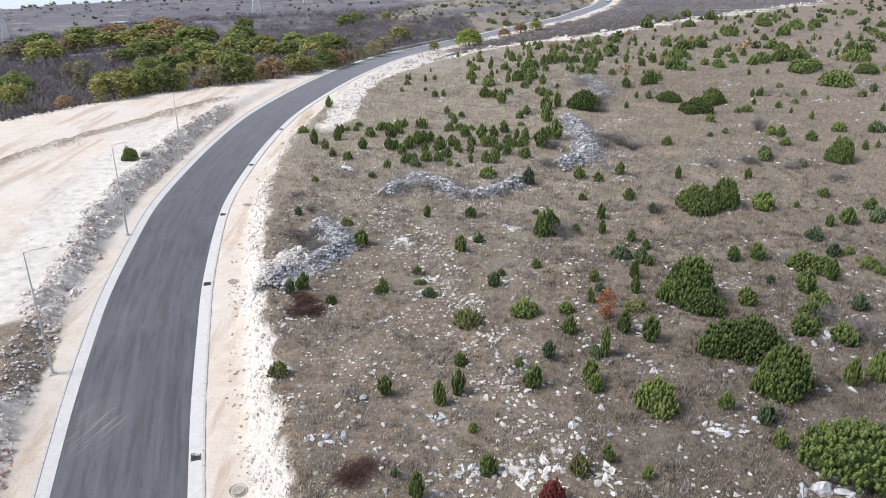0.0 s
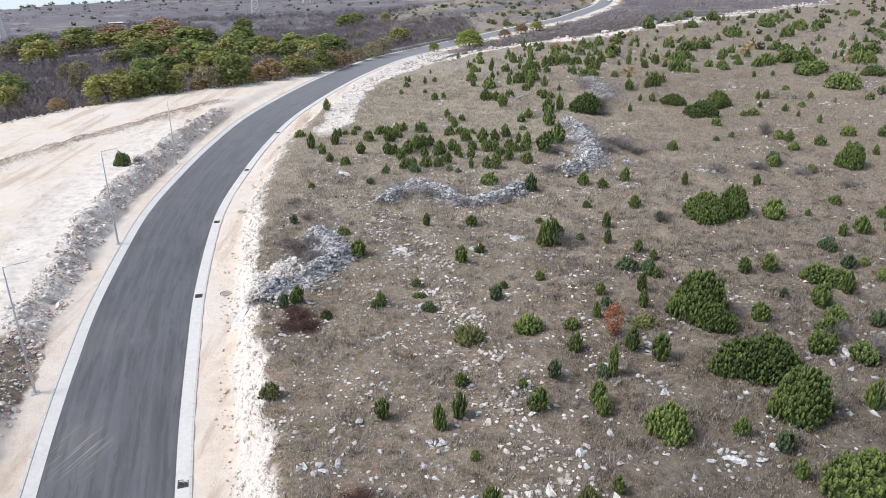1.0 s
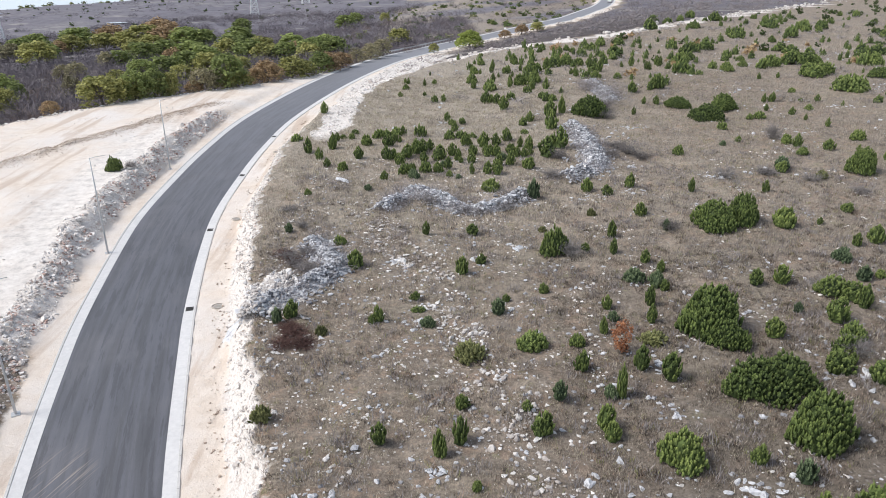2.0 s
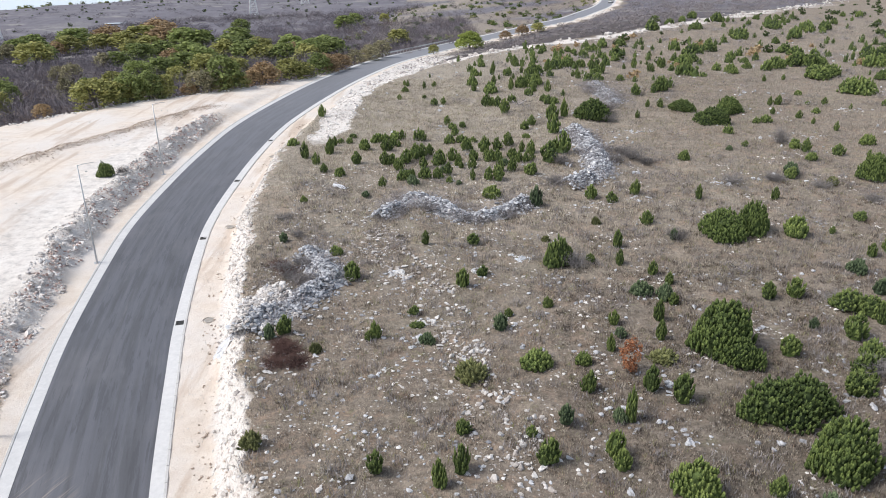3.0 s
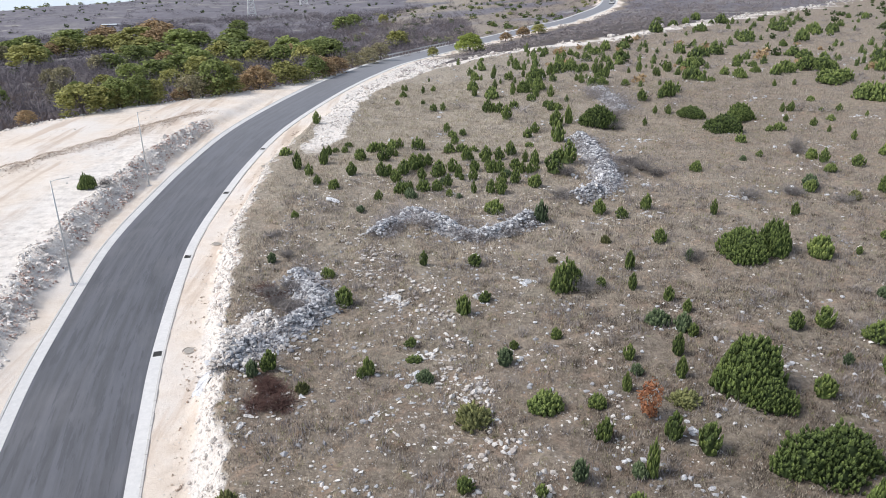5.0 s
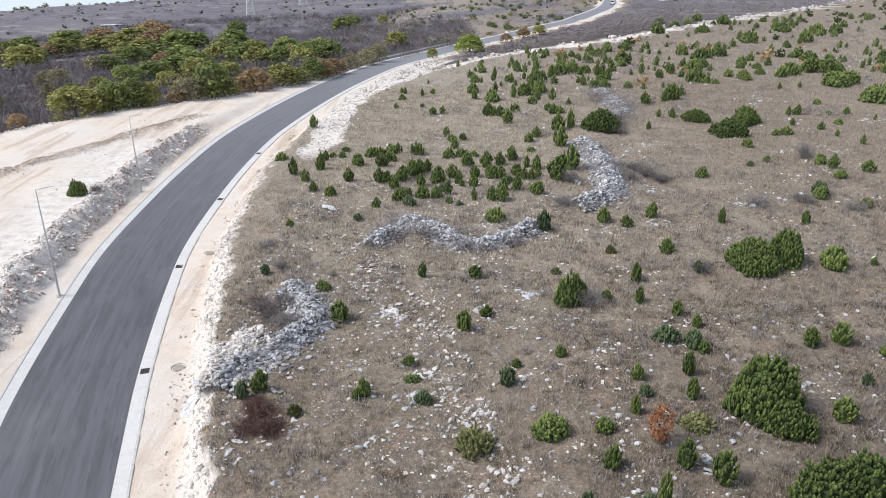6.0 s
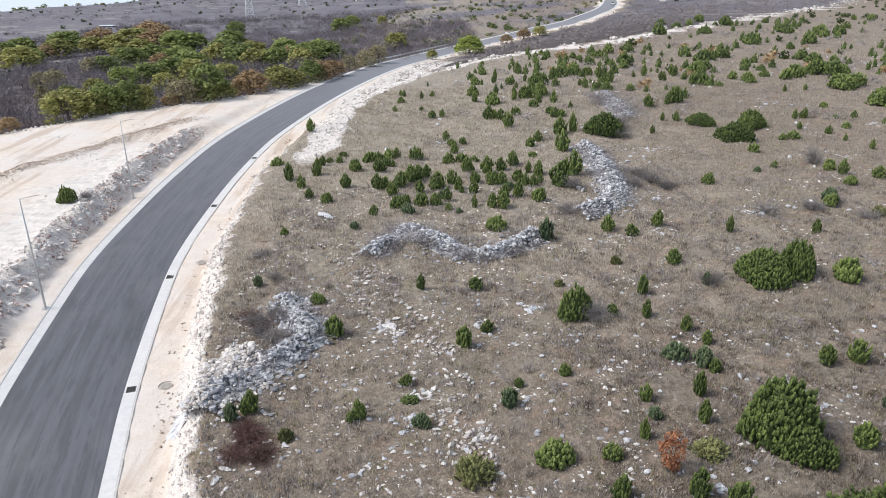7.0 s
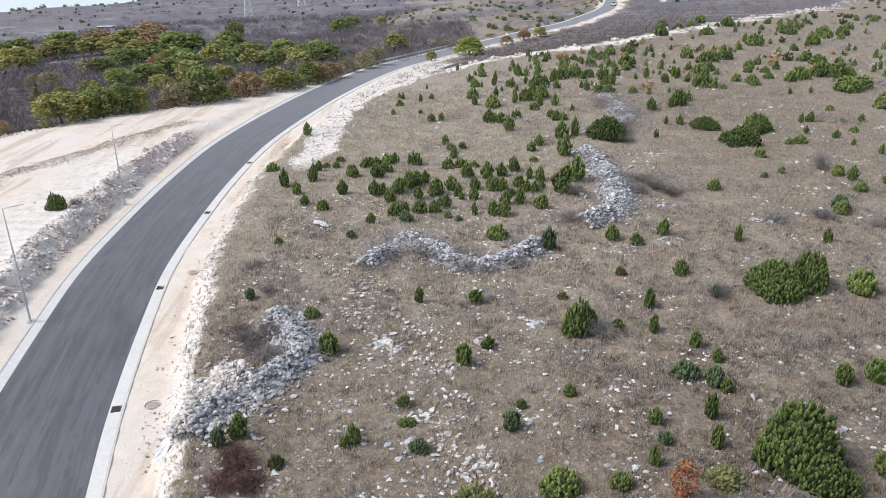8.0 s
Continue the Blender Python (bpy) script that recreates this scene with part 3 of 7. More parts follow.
BROWN_SCRUB = plain("bare_brown_scrub", (0.095, 0.068, 0.06), (0.245, 0.185, 0.155), 0.35, 0.9, spread=0.5)
PALE_SCRUB = plain("pale_grey_scrub", (0.14, 0.122, 0.124), (0.32, 0.285, 0.28), 0.8, 0.9, spread=0.5)


class Bag:
    """Verts and faces gathered for one mesh; tip tells how near a vert is to the end of its spray."""

    def __init__(self):
        self.v, self.f, self.tip = [], [], []

    def add(self, verts, faces, tip=None):
        o = len(self.v)
        self.v.extend(verts)
        self.f.extend(tuple(i + o for i in face) for face in faces)
        self.tip.extend([0.0] * len(verts) if tip is None else tip)

    def mesh(self, name, material, smooth=False):
        me = bpy.data.meshes.new(name)
        me.from_pydata([tuple(map(float, v)) for v in self.v], [], self.f)
        me.attributes.new("tip", "FLOAT", "POINT").data.foreach_set("value", self.tip)
        me.materials.append(material)
        if smooth:
            me.polygons.foreach_set("use_smooth", [True] * len(me.polygons))
        return me


def unit(v):
    return v / (np.linalg.norm(v) + 1e-9)


def tuft(bag, base, way, length, radius, sides=4, spikes=8, tooth=0.05):
    """One flame-shaped spray of scale foliage: a lumpy spindle set with short upright shoots."""
    way = unit(np.asarray(way, float))
    a = unit(np.cross(way, (0.31, 0.92, 0.2)))
    b = np.cross(way, a)
    us, rs = (0.0, 0.36, 0.76), (0.62, 1.0, 0.6)
    verts, tip = [], []
    turn = rng.uniform(0, 6.28)
    jig = rng.uniform(0.66, 1.3, (3, sides))
    for i in range(3):
        for s in range(sides):
            w = turn + 6.283 * (s + 0.4 * i) / sides
            k = radius * rs[i] * jig[i, s]
            verts.append(base + way * length * us[i] + k * (math.cos(w) * a + math.sin(w) * b))
            tip.append(us[i])
    verts.append(base + way * length)
    tip.append(1.0)
    faces = [(i * sides + s, i * sides + (s + 1) % sides, (i + 1) * sides + (s + 1) % sides, (i + 1) * sides + s) for i in range(2) for s in range(sides)]
    faces += [(2 * sides + s, 2 * sides + (s + 1) % sides, 3 * sides) for s in range(sides)]
    bag.add(verts, faces, tip)
    for _ in range(spikes):
        u, w = rng.uniform(0.1, 0.95), rng.uniform(0, 6.28)
        r = radius * np.interp(u, us, rs)
        out = math.cos(w) * a + math.sin(w) * b
        p = base + way * length * u + out * r * 0.7
        end = p + unit(out * 0.8 + way * rng.uniform(0.6, 1.6)) * tooth * rng.uniform(0.8, 1.9)
        side = np.cross(out, way) * tooth * 0.26
        bag.add([p - side, p + side, end], [(0, 1, 2)], [u * 0.7, u * 0.7, min(1.0, u + 0.3)])


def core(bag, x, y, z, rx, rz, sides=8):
    """The dense inside of a crown; tip stays 0, so foliage colours it as shaded."""
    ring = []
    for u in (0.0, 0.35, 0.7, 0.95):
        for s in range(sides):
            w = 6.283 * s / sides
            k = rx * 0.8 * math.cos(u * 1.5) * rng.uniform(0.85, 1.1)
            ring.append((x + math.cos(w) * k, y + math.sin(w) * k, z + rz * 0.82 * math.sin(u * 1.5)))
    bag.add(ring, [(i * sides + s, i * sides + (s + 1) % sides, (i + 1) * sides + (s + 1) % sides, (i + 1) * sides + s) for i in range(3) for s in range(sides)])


def column_crown(seed, n, slim, peaks=1, spikes=7):
    """A young upright juniper, one metre tall: an oval of small upright sprays, with one or more blunt peaks."""
    global rng
    rng = np.random.default_rng(seed)
    bag = Bag()
    for k in range(peaks):
        h = 1.0 if k == 0 else rng.uniform(0.55, 0.8)
        w0 = rng.uniform(0, 6.28)
        cx, cy = (0, 0) if k == 0 else (math.cos(w0) * slim * 0.75, math.sin(w0) * slim * 0.75)
        r0 = slim * (1.0 if k == 0 else 0.72)
        core(bag, cx, cy, 0.04, r0 * 0.95, h * 0.8, 6)
        m = n if k == 0 else n // 2
        for i in range(m):
            u = (i + 0.5) / m
            r = r0 * math.sin(math.pi * (0.2 + 0.77 * u)) ** 0.85 * rng.uniform(0.6, 1.0)
            w = i * 2.39996 + rng.uniform(-0.4, 0.4)
            base = np.array([cx + math.cos(w) * r, cy + math.sin(w) * r, u * h * 0.75 + rng.uniform(-0.03, 0.03)])
            length = rng.uniform(0.2, 0.32) * h * (1.15 - 0.3 * u)
            tuft(bag, base, (math.cos(w) * 0.3 * (1 - u), math.sin(w) * 0.3 * (1 - u), 1), length, slim * rng.uniform(0.15, 0.24) * (1.1 - 0.4 * u), 4, spikes, 0.05)
        tuft(bag, np.array([cx, cy, h * 0.72]), (0.05, 0.02, 1), h * 0.28, slim * 0.26, 5, spikes, 0.055)
    return bag


def dome_crown(seed, lobes, count, upright=0.75, size=0.1, spikes=5, long=1.0):
    """A broad old juniper one metre tall: lobes are (x, y, z, rx, rz) domes closely set with upright sprays, dark gaps between them."""
    global rng
    rng = np.random.default_rng(seed)
    bag = Bag()
    total = sum(l[3] * (l[3] + l[4]) for l in lobes)
    for x, y, z, rx, rz in lobes:
        core(bag, x, y, z, rx * 0.9, rz * 0.9, 9)
        n = int(count * rx * (rx + rz) / total)
        for i in range(n):
            el = math.asin(min(1.0, ((i + 0.5) / n) ** 0.9)) * 0.98
            w = i * 2.39996 + rng.uniform(-0.3, 0.3)
            out = np.array([math.cos(w) * math.cos(el), math.sin(w) * math.cos(el), math.sin(el)])
            lump = 0.93 + 0.1 * math.sin(4.1 * w + 5.0 * el + seed) * math.cos(3.3 * w - 6.0 * el)
            k = rng.uniform(0.82, 1.02) * lump
            p = np.array([x, y, z]) + out * (rx * k, rx * k, rz * k)
            s = size * rng.uniform(0.75, 1.3)
            way = out * (1 - upright) + np.array([0, 0, upright]) + rng.uniform(-0.1, 0.1, 3)
            p[2] = max(p[2] - s * 1.1, 0.01)
            tuft(bag, p, way, s * long * rng.uniform(1.7, 2.5), s * rng.uniform(0.42, 0.56), 5, spikes, s * 0.36)
    return bag


def twig_bush(seed, n, spread, fine=0.008, droop=0.0):
    """A leafless shrub one metre tall: many thin forked stems from one root."""
    global rng
    rng = np.random.default_rng(seed)
    bag = Bag()

    def stem(p, way, length, thick, depth):
        q = p + unit(way) * length
        side = unit(np.cross(way, rng.normal(size=3))) * thick
        bend = q + rng.normal(size=3) * length * 0.08
        bag.add([p - side, p + side, bend], [(0, 1, 2)])
        side2 = unit(np.cross(way, side)) * thick
        bag.add([p - side2, p + side2, bend], [(0, 1, 2)])
        if depth:
            for _ in range(3 if depth > 1 else 4):
                k = rng.uniform(0.35, 0.95)
                stem(p + (bend - p) * k, unit(way) + rng.normal(size=3) * 0.55 - np.array([0, 0, droop]), length * rng.uniform(0.4, 0.7), thick * 0.62, depth - 1)

    for i in range(n):
        w, k = rng.uniform(0, 6.28), rng.uniform(0.1, 1.0)
        stem(np.array([math.cos(w), math.sin(w), 0]) * 0.12 * k, np.array([math.cos(w) * spread * k, math.sin(w) * spread * k, 1.0]), rng.uniform(0.4, 0.62), fine, 2)
    return bag


def twig_cloud(seed, n, thick=0.03):
    """A leafless bush one metre tall as a cloud of slender upright slivers."""
    global rng
    rng = np.random.default_rng(seed)
    bag = Bag()
    for i in range(n):
        w, k = rng.uniform(0, 6.28), math.sqrt(rng.uniform(0, 1)) * 0.5
        z = rng.uniform(0.0, 0.75) * math.sqrt(max(0.05, 1 - 3.2 * k * k))
        p = np.array([math.cos(w) * k, math.sin(w) * k, z])
        way = unit(np.array([math.cos(w) * 0.7, math.sin(w) * 0.7, 1.0]) + rng.normal(size=3) * 0.8)
        q = p + way * rng.uniform(0.2, 0.42)
        side = unit(np.cross(way, rng.normal(size=3))) * thick
        bag.add([p - side, p + side, q + side * 0.3, q - side * 0.3], [(0, 1, 2, 3)])
    return bag


def leaf_ball(bag, c, r, n, leaf, flat=0.8):
    """A clump of separate leaf sprays round c."""
    d = rng.normal(size=(n, 3))
    d /= np.linalg.norm(d, axis=1)[:, None]
    p = c + d * r * rng.uniform(0.55, 1.05, (n, 1)) * (1, 1, flat)
    face = d + rng.normal(size=(n, 3)) * 0.45 + (0, 0, 0.25)
    face /= np.linalg.norm(face, axis=1)[:, None]
    a = np.cross(face, rng.normal(size=(n, 3)))
    a /= np.linalg.norm(a, axis=1)[:, None]
    b = np.cross(face, a)
    for i in range(n):
        s = leaf * rng.uniform(0.6, 1.3)
        bag.add([p[i] - a[i] * s, p[i] + b[i] * s * 0.8, p[i] + a[i] * s, p[i] - b[i] * s * 0.8], [(0, 1, 2, 3)])


def oak_parts(seed, height, spread, clumps, leaves, leaf=0.2, bare=0.0):
    """Trunk with limbs, and the clumps of a round, uneven crown."""
    global rng
    rng = np.random.default_rng(seed)
    wood, crown = Bag(), Bag()
    fork = np.array([rng.uniform(-0.2, 0.2), rng.uniform(-0.2, 0.2), height * 0.32])
    wood.add(*ring_tube([(0, 0, -0.4), fork * 0.5, fork, fork + (0.1, 0, height * 0.3)], [0.2, 0.15, 0.12, 0.05], 7))
    for i in range(clumps):
        w, k = i * 2.4 + rng.uniform(-0.5, 0.5), math.sqrt((i + 0.5) / clumps)
        top = height * (0.98 - 0.42 * k ** 2.4) * rng.uniform(0.86, 1.02)
        c = np.array([math.cos(w) * spread * k, math.sin(w) * spread * k, top - height * 0.1])
        if i % 2 == 0:
            wood.add(*ring_tube([fork * rng.uniform(0.7, 1.0), (fork + c) / 2 + rng.normal(size=3) * 0.2, c], [0.07, 0.045, 0.015], 5))
        leaf_ball(crown, c, height * rng.uniform(0.1, 0.17), int(leaves * rng.uniform(0.7, 1.4)), leaf, 0.72)
        if k > 0.5:
            low = c * (1.0, 1.0, 1) - (0, 0, height * rng.uniform(0.17, 0.34))
            leaf_ball(crown, low, height * 0.12, int(leaves * 0.7 * rng.uniform(0.4, 1.1)), leaf)
    return wood, crown


ICO_V = [(0, 0, -1), (0.72, -0.53, -0.45), (-0.28, -0.85, -0.45), (-0.89, 0, -0.45), (-0.28, 0.85, -0.45), (0.72, 0.53, -0.45),
         (0.28, -0.85, 0.45), (-0.72, -0.53, 0.45), (-0.72, 0.53, 0.45), (0.28, 0.85, 0.45), (0.89, 0, 0.45), (0, 0, 1)]
ICO_F = [(0, 1, 2), (1, 0, 5), (0, 2, 3), (0, 3, 4), (0, 4, 5), (1, 5, 10), (2, 1, 6), (3, 2, 7), (4, 3, 8), (5, 4, 9),
         (1, 10, 6), (2, 6, 7), (3, 7, 8), (4, 8, 9), (5, 9, 10), (6, 10, 11), (7, 6, 11), (8, 7, 11), (9, 8, 11), (10, 9, 11)]


def stone_shape(seed, detail=1, flat=0.7):
    """An angular block about one metre across."""
    r = np.random.default_rng(seed)
    bm = bmesh.new()
    bmesh.ops.create_icosphere(bm, subdivisions=detail, radius=0.5)
    planes = r.normal(size=(9, 3))
    planes /= np.linalg.norm(planes, axis=1)[:, None]
    cut = r.uniform(0.17, 0.38, 9)
    for v in bm.verts:
        p = np.array(v.co)
        for k, c in zip(planes, cut):
            over = p @ k - c
            if over > 0:
                p = p - k * over
        v.co = p * (1, r.uniform(0.78, 0.8), flat) + r.normal(size=3) * 0.03
    me = bpy.data.meshes.new("stone")
    bm.to_mesh(me)
    bm.free()
    return me


OCTA_V = [(0, 0, -1), (1, 0, 0), (0.1, 1, 0.1), (-1, 0.1, 0), (0, -1, -0.1), (0.1, 0, 1)]
OCTA_F = [(0, 2, 1), (0, 3, 2), (0, 4, 3), (0, 1, 4), (5, 1, 2), (5, 2, 3), (5, 3, 4), (5, 4, 1)]


def loose(name, x, y, size, material, label, category, sink=0.25, tall=0.7, lift=None):
    """Many small angular stones as one mesh that lies on the ground; the smallest have fewer faces."""
    z = land(x, y)[0] if lift is None else lift
    r = np.random.default_rng(len(x))
    verts, faces, start = [], [], 0
    for small, shape, face in ((True, OCTA_V, OCTA_F), (False, ICO_V, ICO_F)):
        k = (size < 0.11) == small
        n, m = int(k.sum()), len(shape)
        v = np.array(shape)[None] * 0.5 * r.uniform(0.45, 1.4, (n, m, 1)) * np.stack([r.uniform(0.7, 1.3, n), r.uniform(0.7, 1.2, n), tall * r.uniform(0.6, 1.2, n)], -1)[:, None]
        w = r.uniform(0, 6.28, n)
        c, s = np.cos(w)[:, None], np.sin(w)[:, None]
        p = np.stack([v[..., 0] * c - v[..., 1] * s, v[..., 0] * s + v[..., 1] * c, v[..., 2]], -1) * size[k][:, None, None]
        p += np.stack([x[k], y[k], z[k] + size[k] * (0.5 - sink) * tall], -1)[:, None]
        verts.append(p.reshape(-1, 3))
        faces += ((np.arange(n)[:, None, None] * m + np.array(face)).reshape(-1, 3) + start).tolist()
        start += n * m
    me = bpy.data.meshes.new(name)
    me.from_pydata(np.vstack(verts).tolist(), [], faces)
    me.materials.append(material)
    return tagged(new(name, me), label, category, kind="stuff")
# ---- junipers: x, y, height, width ----
YOUNG_A = [(1.2, 44, 1.27, 0.84), (2.5, 45.5, 0.72, 0.59), (3.1, 39.2, 1.03, 0.69), (3.7, 40.8, 0.55, 0.47), (5.9, 41.3, 0.75, 0.47), (6.8, 33.2, 1.16,
    0.54), (9.2, 39.1, 0.94, 0.59), (8.5, 36.7, 1.05, 0.39), (9.3, 37.9, 0.63, 0.54), (9.6, 33.1, 1.45, 0.75), (10.8, 32.2, 1.56, 0.82), (8.2,
    31.1, 1.86, 0.4), (7, 28.8, 1.34, 0.81), (7.1, 28, 1.02, 0.66), (5.3, 30.7, 1.07, 0.57), (3.7, 29.8, 0.58, 0.47), (4.3, 28.4, 1.21, 0.75),
    (0.8, 30.2, 0.78, 0.5), (0.7, 27.9, 1.48, 0.69), (12.5, 26.1, 1, 0.55)]
YOUNG_B = [(13.8, 25.1, 1.1, 0.65), (13.7, 23.5, 0.98, 0.58), (6.6, 23, 0.83, 0.39), (1.8, 22.5, 1.13, 0.54), (11.7, 39.4, 1.36, 0.59), (11.3, 37.6,
    1.14, 0.5), (12.8, 42.1, 1.19, 0.81), (13.6, 43.9, 0.9, 0.49), (13.1, 41.4, 0.83, 0.51), (18.7, 41.9, 1.02, 0.66), (20.3, 42.1, 1.3, 1.03),
    (17, 35.6, 1.16, 0.86), (19.5, 38.2, 0.7, 0.44), (21, 37, 1.51, 1.11), (19.8, 33.8, 1.19, 0.85), (18.7, 32.5, 1.3, 0.95), (19.6, 32.8, 0.74,
    0.42), (18.9, 27.8, 1.6, 0.63), (25.1, 41.9, 1.02, 0.73), (23.2, 38.4, 1.55, 0.71)]
YOUNG_C = [(11.3, 46.9, 1.16, 0.48), (13, 45.4, 1, 0.51), (-5.6, 45.2, 1.34, 1.01), (-8.4, 38.6, 1.13, 0.68), (-9.1, 37.9, 1.04, 0.5), (-3.9, 37.9,
    0.6, 0.44), (-3.6, 38.1, 1.12, 0.47), (-1.6, 40.9, 0.59, 0.47), (-2.7, 28, 1.12, 0.69), (-0.2, 27.2, 1.37, 0.52), (-1.9, 22.2, 0.47, 0.31),
    (-1, 21.2, 1.39, 0.6), (2.1, 50.6, 0.95, 0.77), (9.5, 47.3, 0.6, 0.49), (11.7, 49.4, 1.42, 0.63), (14.8, 53.7, 1.13, 0.86), (15.8, 50.5,
    0.9, 0.47), (13.6, 44, 0.78, 0.49), (26.8, 50.8, 0.59, 0.39), (28.9, 47.5, 1.37, 0.93)]
YOUNG_D = [(27.4, 47, 1.02, 0.6), (32, 50.1, 1.07, 0.8), (7.3, 58.2, 1.9, 0.87), (11.9, 59.6, 1.33, 0.94), (13.3, 58.6, 1.01, 0.73), (15.5, 59.8, 1.38,
    0.59), (20.2, 58.6, 1.36, 0.53), (29.4, 72.8, 0.72, 0.59), (33.9, 70, 1.43, 0.96), (36.6, 69.3, 1.2, 1.24), (54.9, 91.2, 1.21, 1.08), (25.1,
    98.7, 1.68, 1.17), (24.8, 91.3, 1.01, 0.58), (26.4, 91.6, 1.15, 0.87), (22.3, 86.2, 1.03, 0.55), (40.2, 90.4, 1.28, 0.86), (37.4, 85.5,
    0.88, 0.61), (39.7, 83.9, 1, 0.74), (45.4, 89.8, 0.99, 0.78), (44.6, 105.3, 1.05, 0.5)]
YOUNG_E = [(47.2, 105.1, 0.89, 0.58), (-13.4, 72.5, 1.79, 0.94), (-12, 70.5, 1.29, 0.86), (-11, 73.3, 1.8, 0.83), (-10.8, 67.6, 0.96, 0.78), (-14.4,
    89.6, 1.56, 1), (-11.1, 51.2, 0.78, 0.52), (-1.2, 50.8, 1.09, 0.52), (8.1, 121.3, 1.84, 0.76), (12.1, 128.1, 1.93, 1.4), (14.2, 102.4, 1.74,
    0.97), (-11.1, 76.8, 1.08, 0.74), (-8.1, 70, 1.3, 1.07), (-5.1, 63.1, 0.96, 0.7), (-4.3, 79.2, 1.11, 0.89), (-5.7, 74.6, 1.39, 1.15), (-4.5,
    76.2, 0.71, 0.54), (-5.4, 69.6, 1.4, 1.11), (-4.7, 69.9, 1.08, 0.89), (-3.4, 70.2, 1.41, 1.12)]
YOUNG_F = [(-2.6, 71.2, 1.65, 1.25), (-2, 71.9, 1.45, 1.15), (-1.3, 72.7, 1.24, 0.93), (-4.1, 68.2, 1.16, 0.98), (-1.8, 69, 1.17, 0.88), (-0.5, 66,
    1.12, 0.94), (0.5, 66.9, 1.34, 0.85), (-0.3, 69.9, 1.62, 1.34), (0.9, 70.8, 1.31, 1.13), (1.5, 69.5, 1.29, 0.66), (1.7, 68.8, 0.64, 0.55),
    (2.7, 68.5, 1.27, 0.87), (2.6, 64.8, 1.19, 0.53), (2.3, 73.9, 1.49, 1.18), (1.3, 80.4, 1.13, 0.91), (0.5, 85.8, 1.13, 0.83), (4.1, 73.8,
    1.72, 1.3), (4.6, 70.9, 1.32, 1.13), (5.2, 70.8, 1.32, 1.02), (4.2, 71.3, 1.1, 0.8)]
YOUNG_G = [(5.4, 74.7, 1.39, 1.08), (6.6, 76, 1.54, 1.17), (4, 64.3, 1.28, 0.91), (4.8, 64.4, 1.38, 1.02), (5.1, 66.7, 1.23, 0.95), (6.2, 66.7, 1.54,
    0.95), (7.2, 70.5, 1.2, 0.79), (7.8, 73.7, 1.26, 0.59), (7.8, 69.8, 1.29, 0.78), (8.6, 72.8, 1.58, 0.93), (8.5, 70.7, 0.87, 0.68), (9.9,
    69.9, 2.05, 1.67), (11.6, 72.5, 2.36, 1.62), (10.8, 72.8, 1.35, 1.16), (7.4, 90.2, 1.85, 1.32), (6.9, 94.2, 1.49, 1.23), (5.6, 95.3, 1.81,
    1.56), (4.3, 103.9, 1.32, 0.82), (0.1, 96.8, 1.11, 0.76), (-5.7, 99.2, 0.79, 0.65)]
YOUNG_H = [(-5, 108.1, 1.03, 0.53), (-5.5, 108.9, 0.87, 0.5), (-2.6, 106.2, 1.19, 0.56), (-1.2, 109.1, 0.87, 0.72), (10, 84.6, 1.28, 1.04), (12.6,
    86.8, 2.05, 1.69), (11.8, 80, 2.25, 1.54), (14, 87.3, 2.33, 0.85), (9.4, 104.3, 1.33, 0.68), (11.5, 106.6, 1.53, 1.23)]
YOUNG = YOUNG_A + YOUNG_B + YOUNG_C + YOUNG_D + YOUNG_E + YOUNG_F + YOUNG_G + YOUNG_H
ROUND_A = [(4.6, 35.3, 1.11, 1.57), (6.9, 35.4, 0.76, 0.79), (7.7, 31.1, 0.79, 0.63), (1.3, 25.1, 0.5, 0.44), (8, 22.1, 0.68, 0.46), (11.6, 42.7, 1.06,
    1.25), (20.9, 35.2, 1.16, 1.19), (20.3, 31.4, 1.09, 1.42), (23, 34.9, 1, 0.93), (26.5, 40.2, 0.91, 1.05), (26.6, 39.1, 0.65, 0.72), (25.2,
    44.6, 1.04, 1.14), (26.1, 42, 0.63, 0.62), (-1.4, 39.6, 0.35, 0.83), (-0.8, 37.7, 0.73, 0.8), (24.1, 50.5, 1.68, 1.65), (29.8, 52.9, 0.77,
    1.01), (31.1, 47.6, 1.29, 1.21), (4, 60, 1.31, 1.48), (22.3, 69.1, 1.14, 1.06)]
ROUND_B = [(29.9, 64.2, 1.13, 1.41), (33.3, 67.6, 0.83, 1.1), (40.9, 72.3, 1.2, 1.4), (44.7, 72.2, 1.41, 1.51), (51.9, 88.3, 1.15, 1.19), (37.7, 109.7,
    0.82, 1.2), (35.2, 82.1, 1.02, 1.24), (43.4, 89.9, 0.53, 0.64), (42.6, 86, 0.8, 1.09), (-15.3, 76.4, 0.95, 1.23), (-11.2, 59.6, 0.64, 0.59),
    (-7.1, 48.9, 0.83, 0.91), (-6.3, 60.6, 0.55, 0.75), (-9.7, 77.8, 0.78, 0.7), (-10.6, 77.9, 0.61, 0.75), (-9.5, 79.5, 0.62, 0.77), (-7.8,
    74.5, 1.27, 1.19), (-9.2, 66.5, 1.02, 1.05), (-6.8, 78.1, 1.22, 1.26), (-6, 78.4, 0.98, 1.01)]
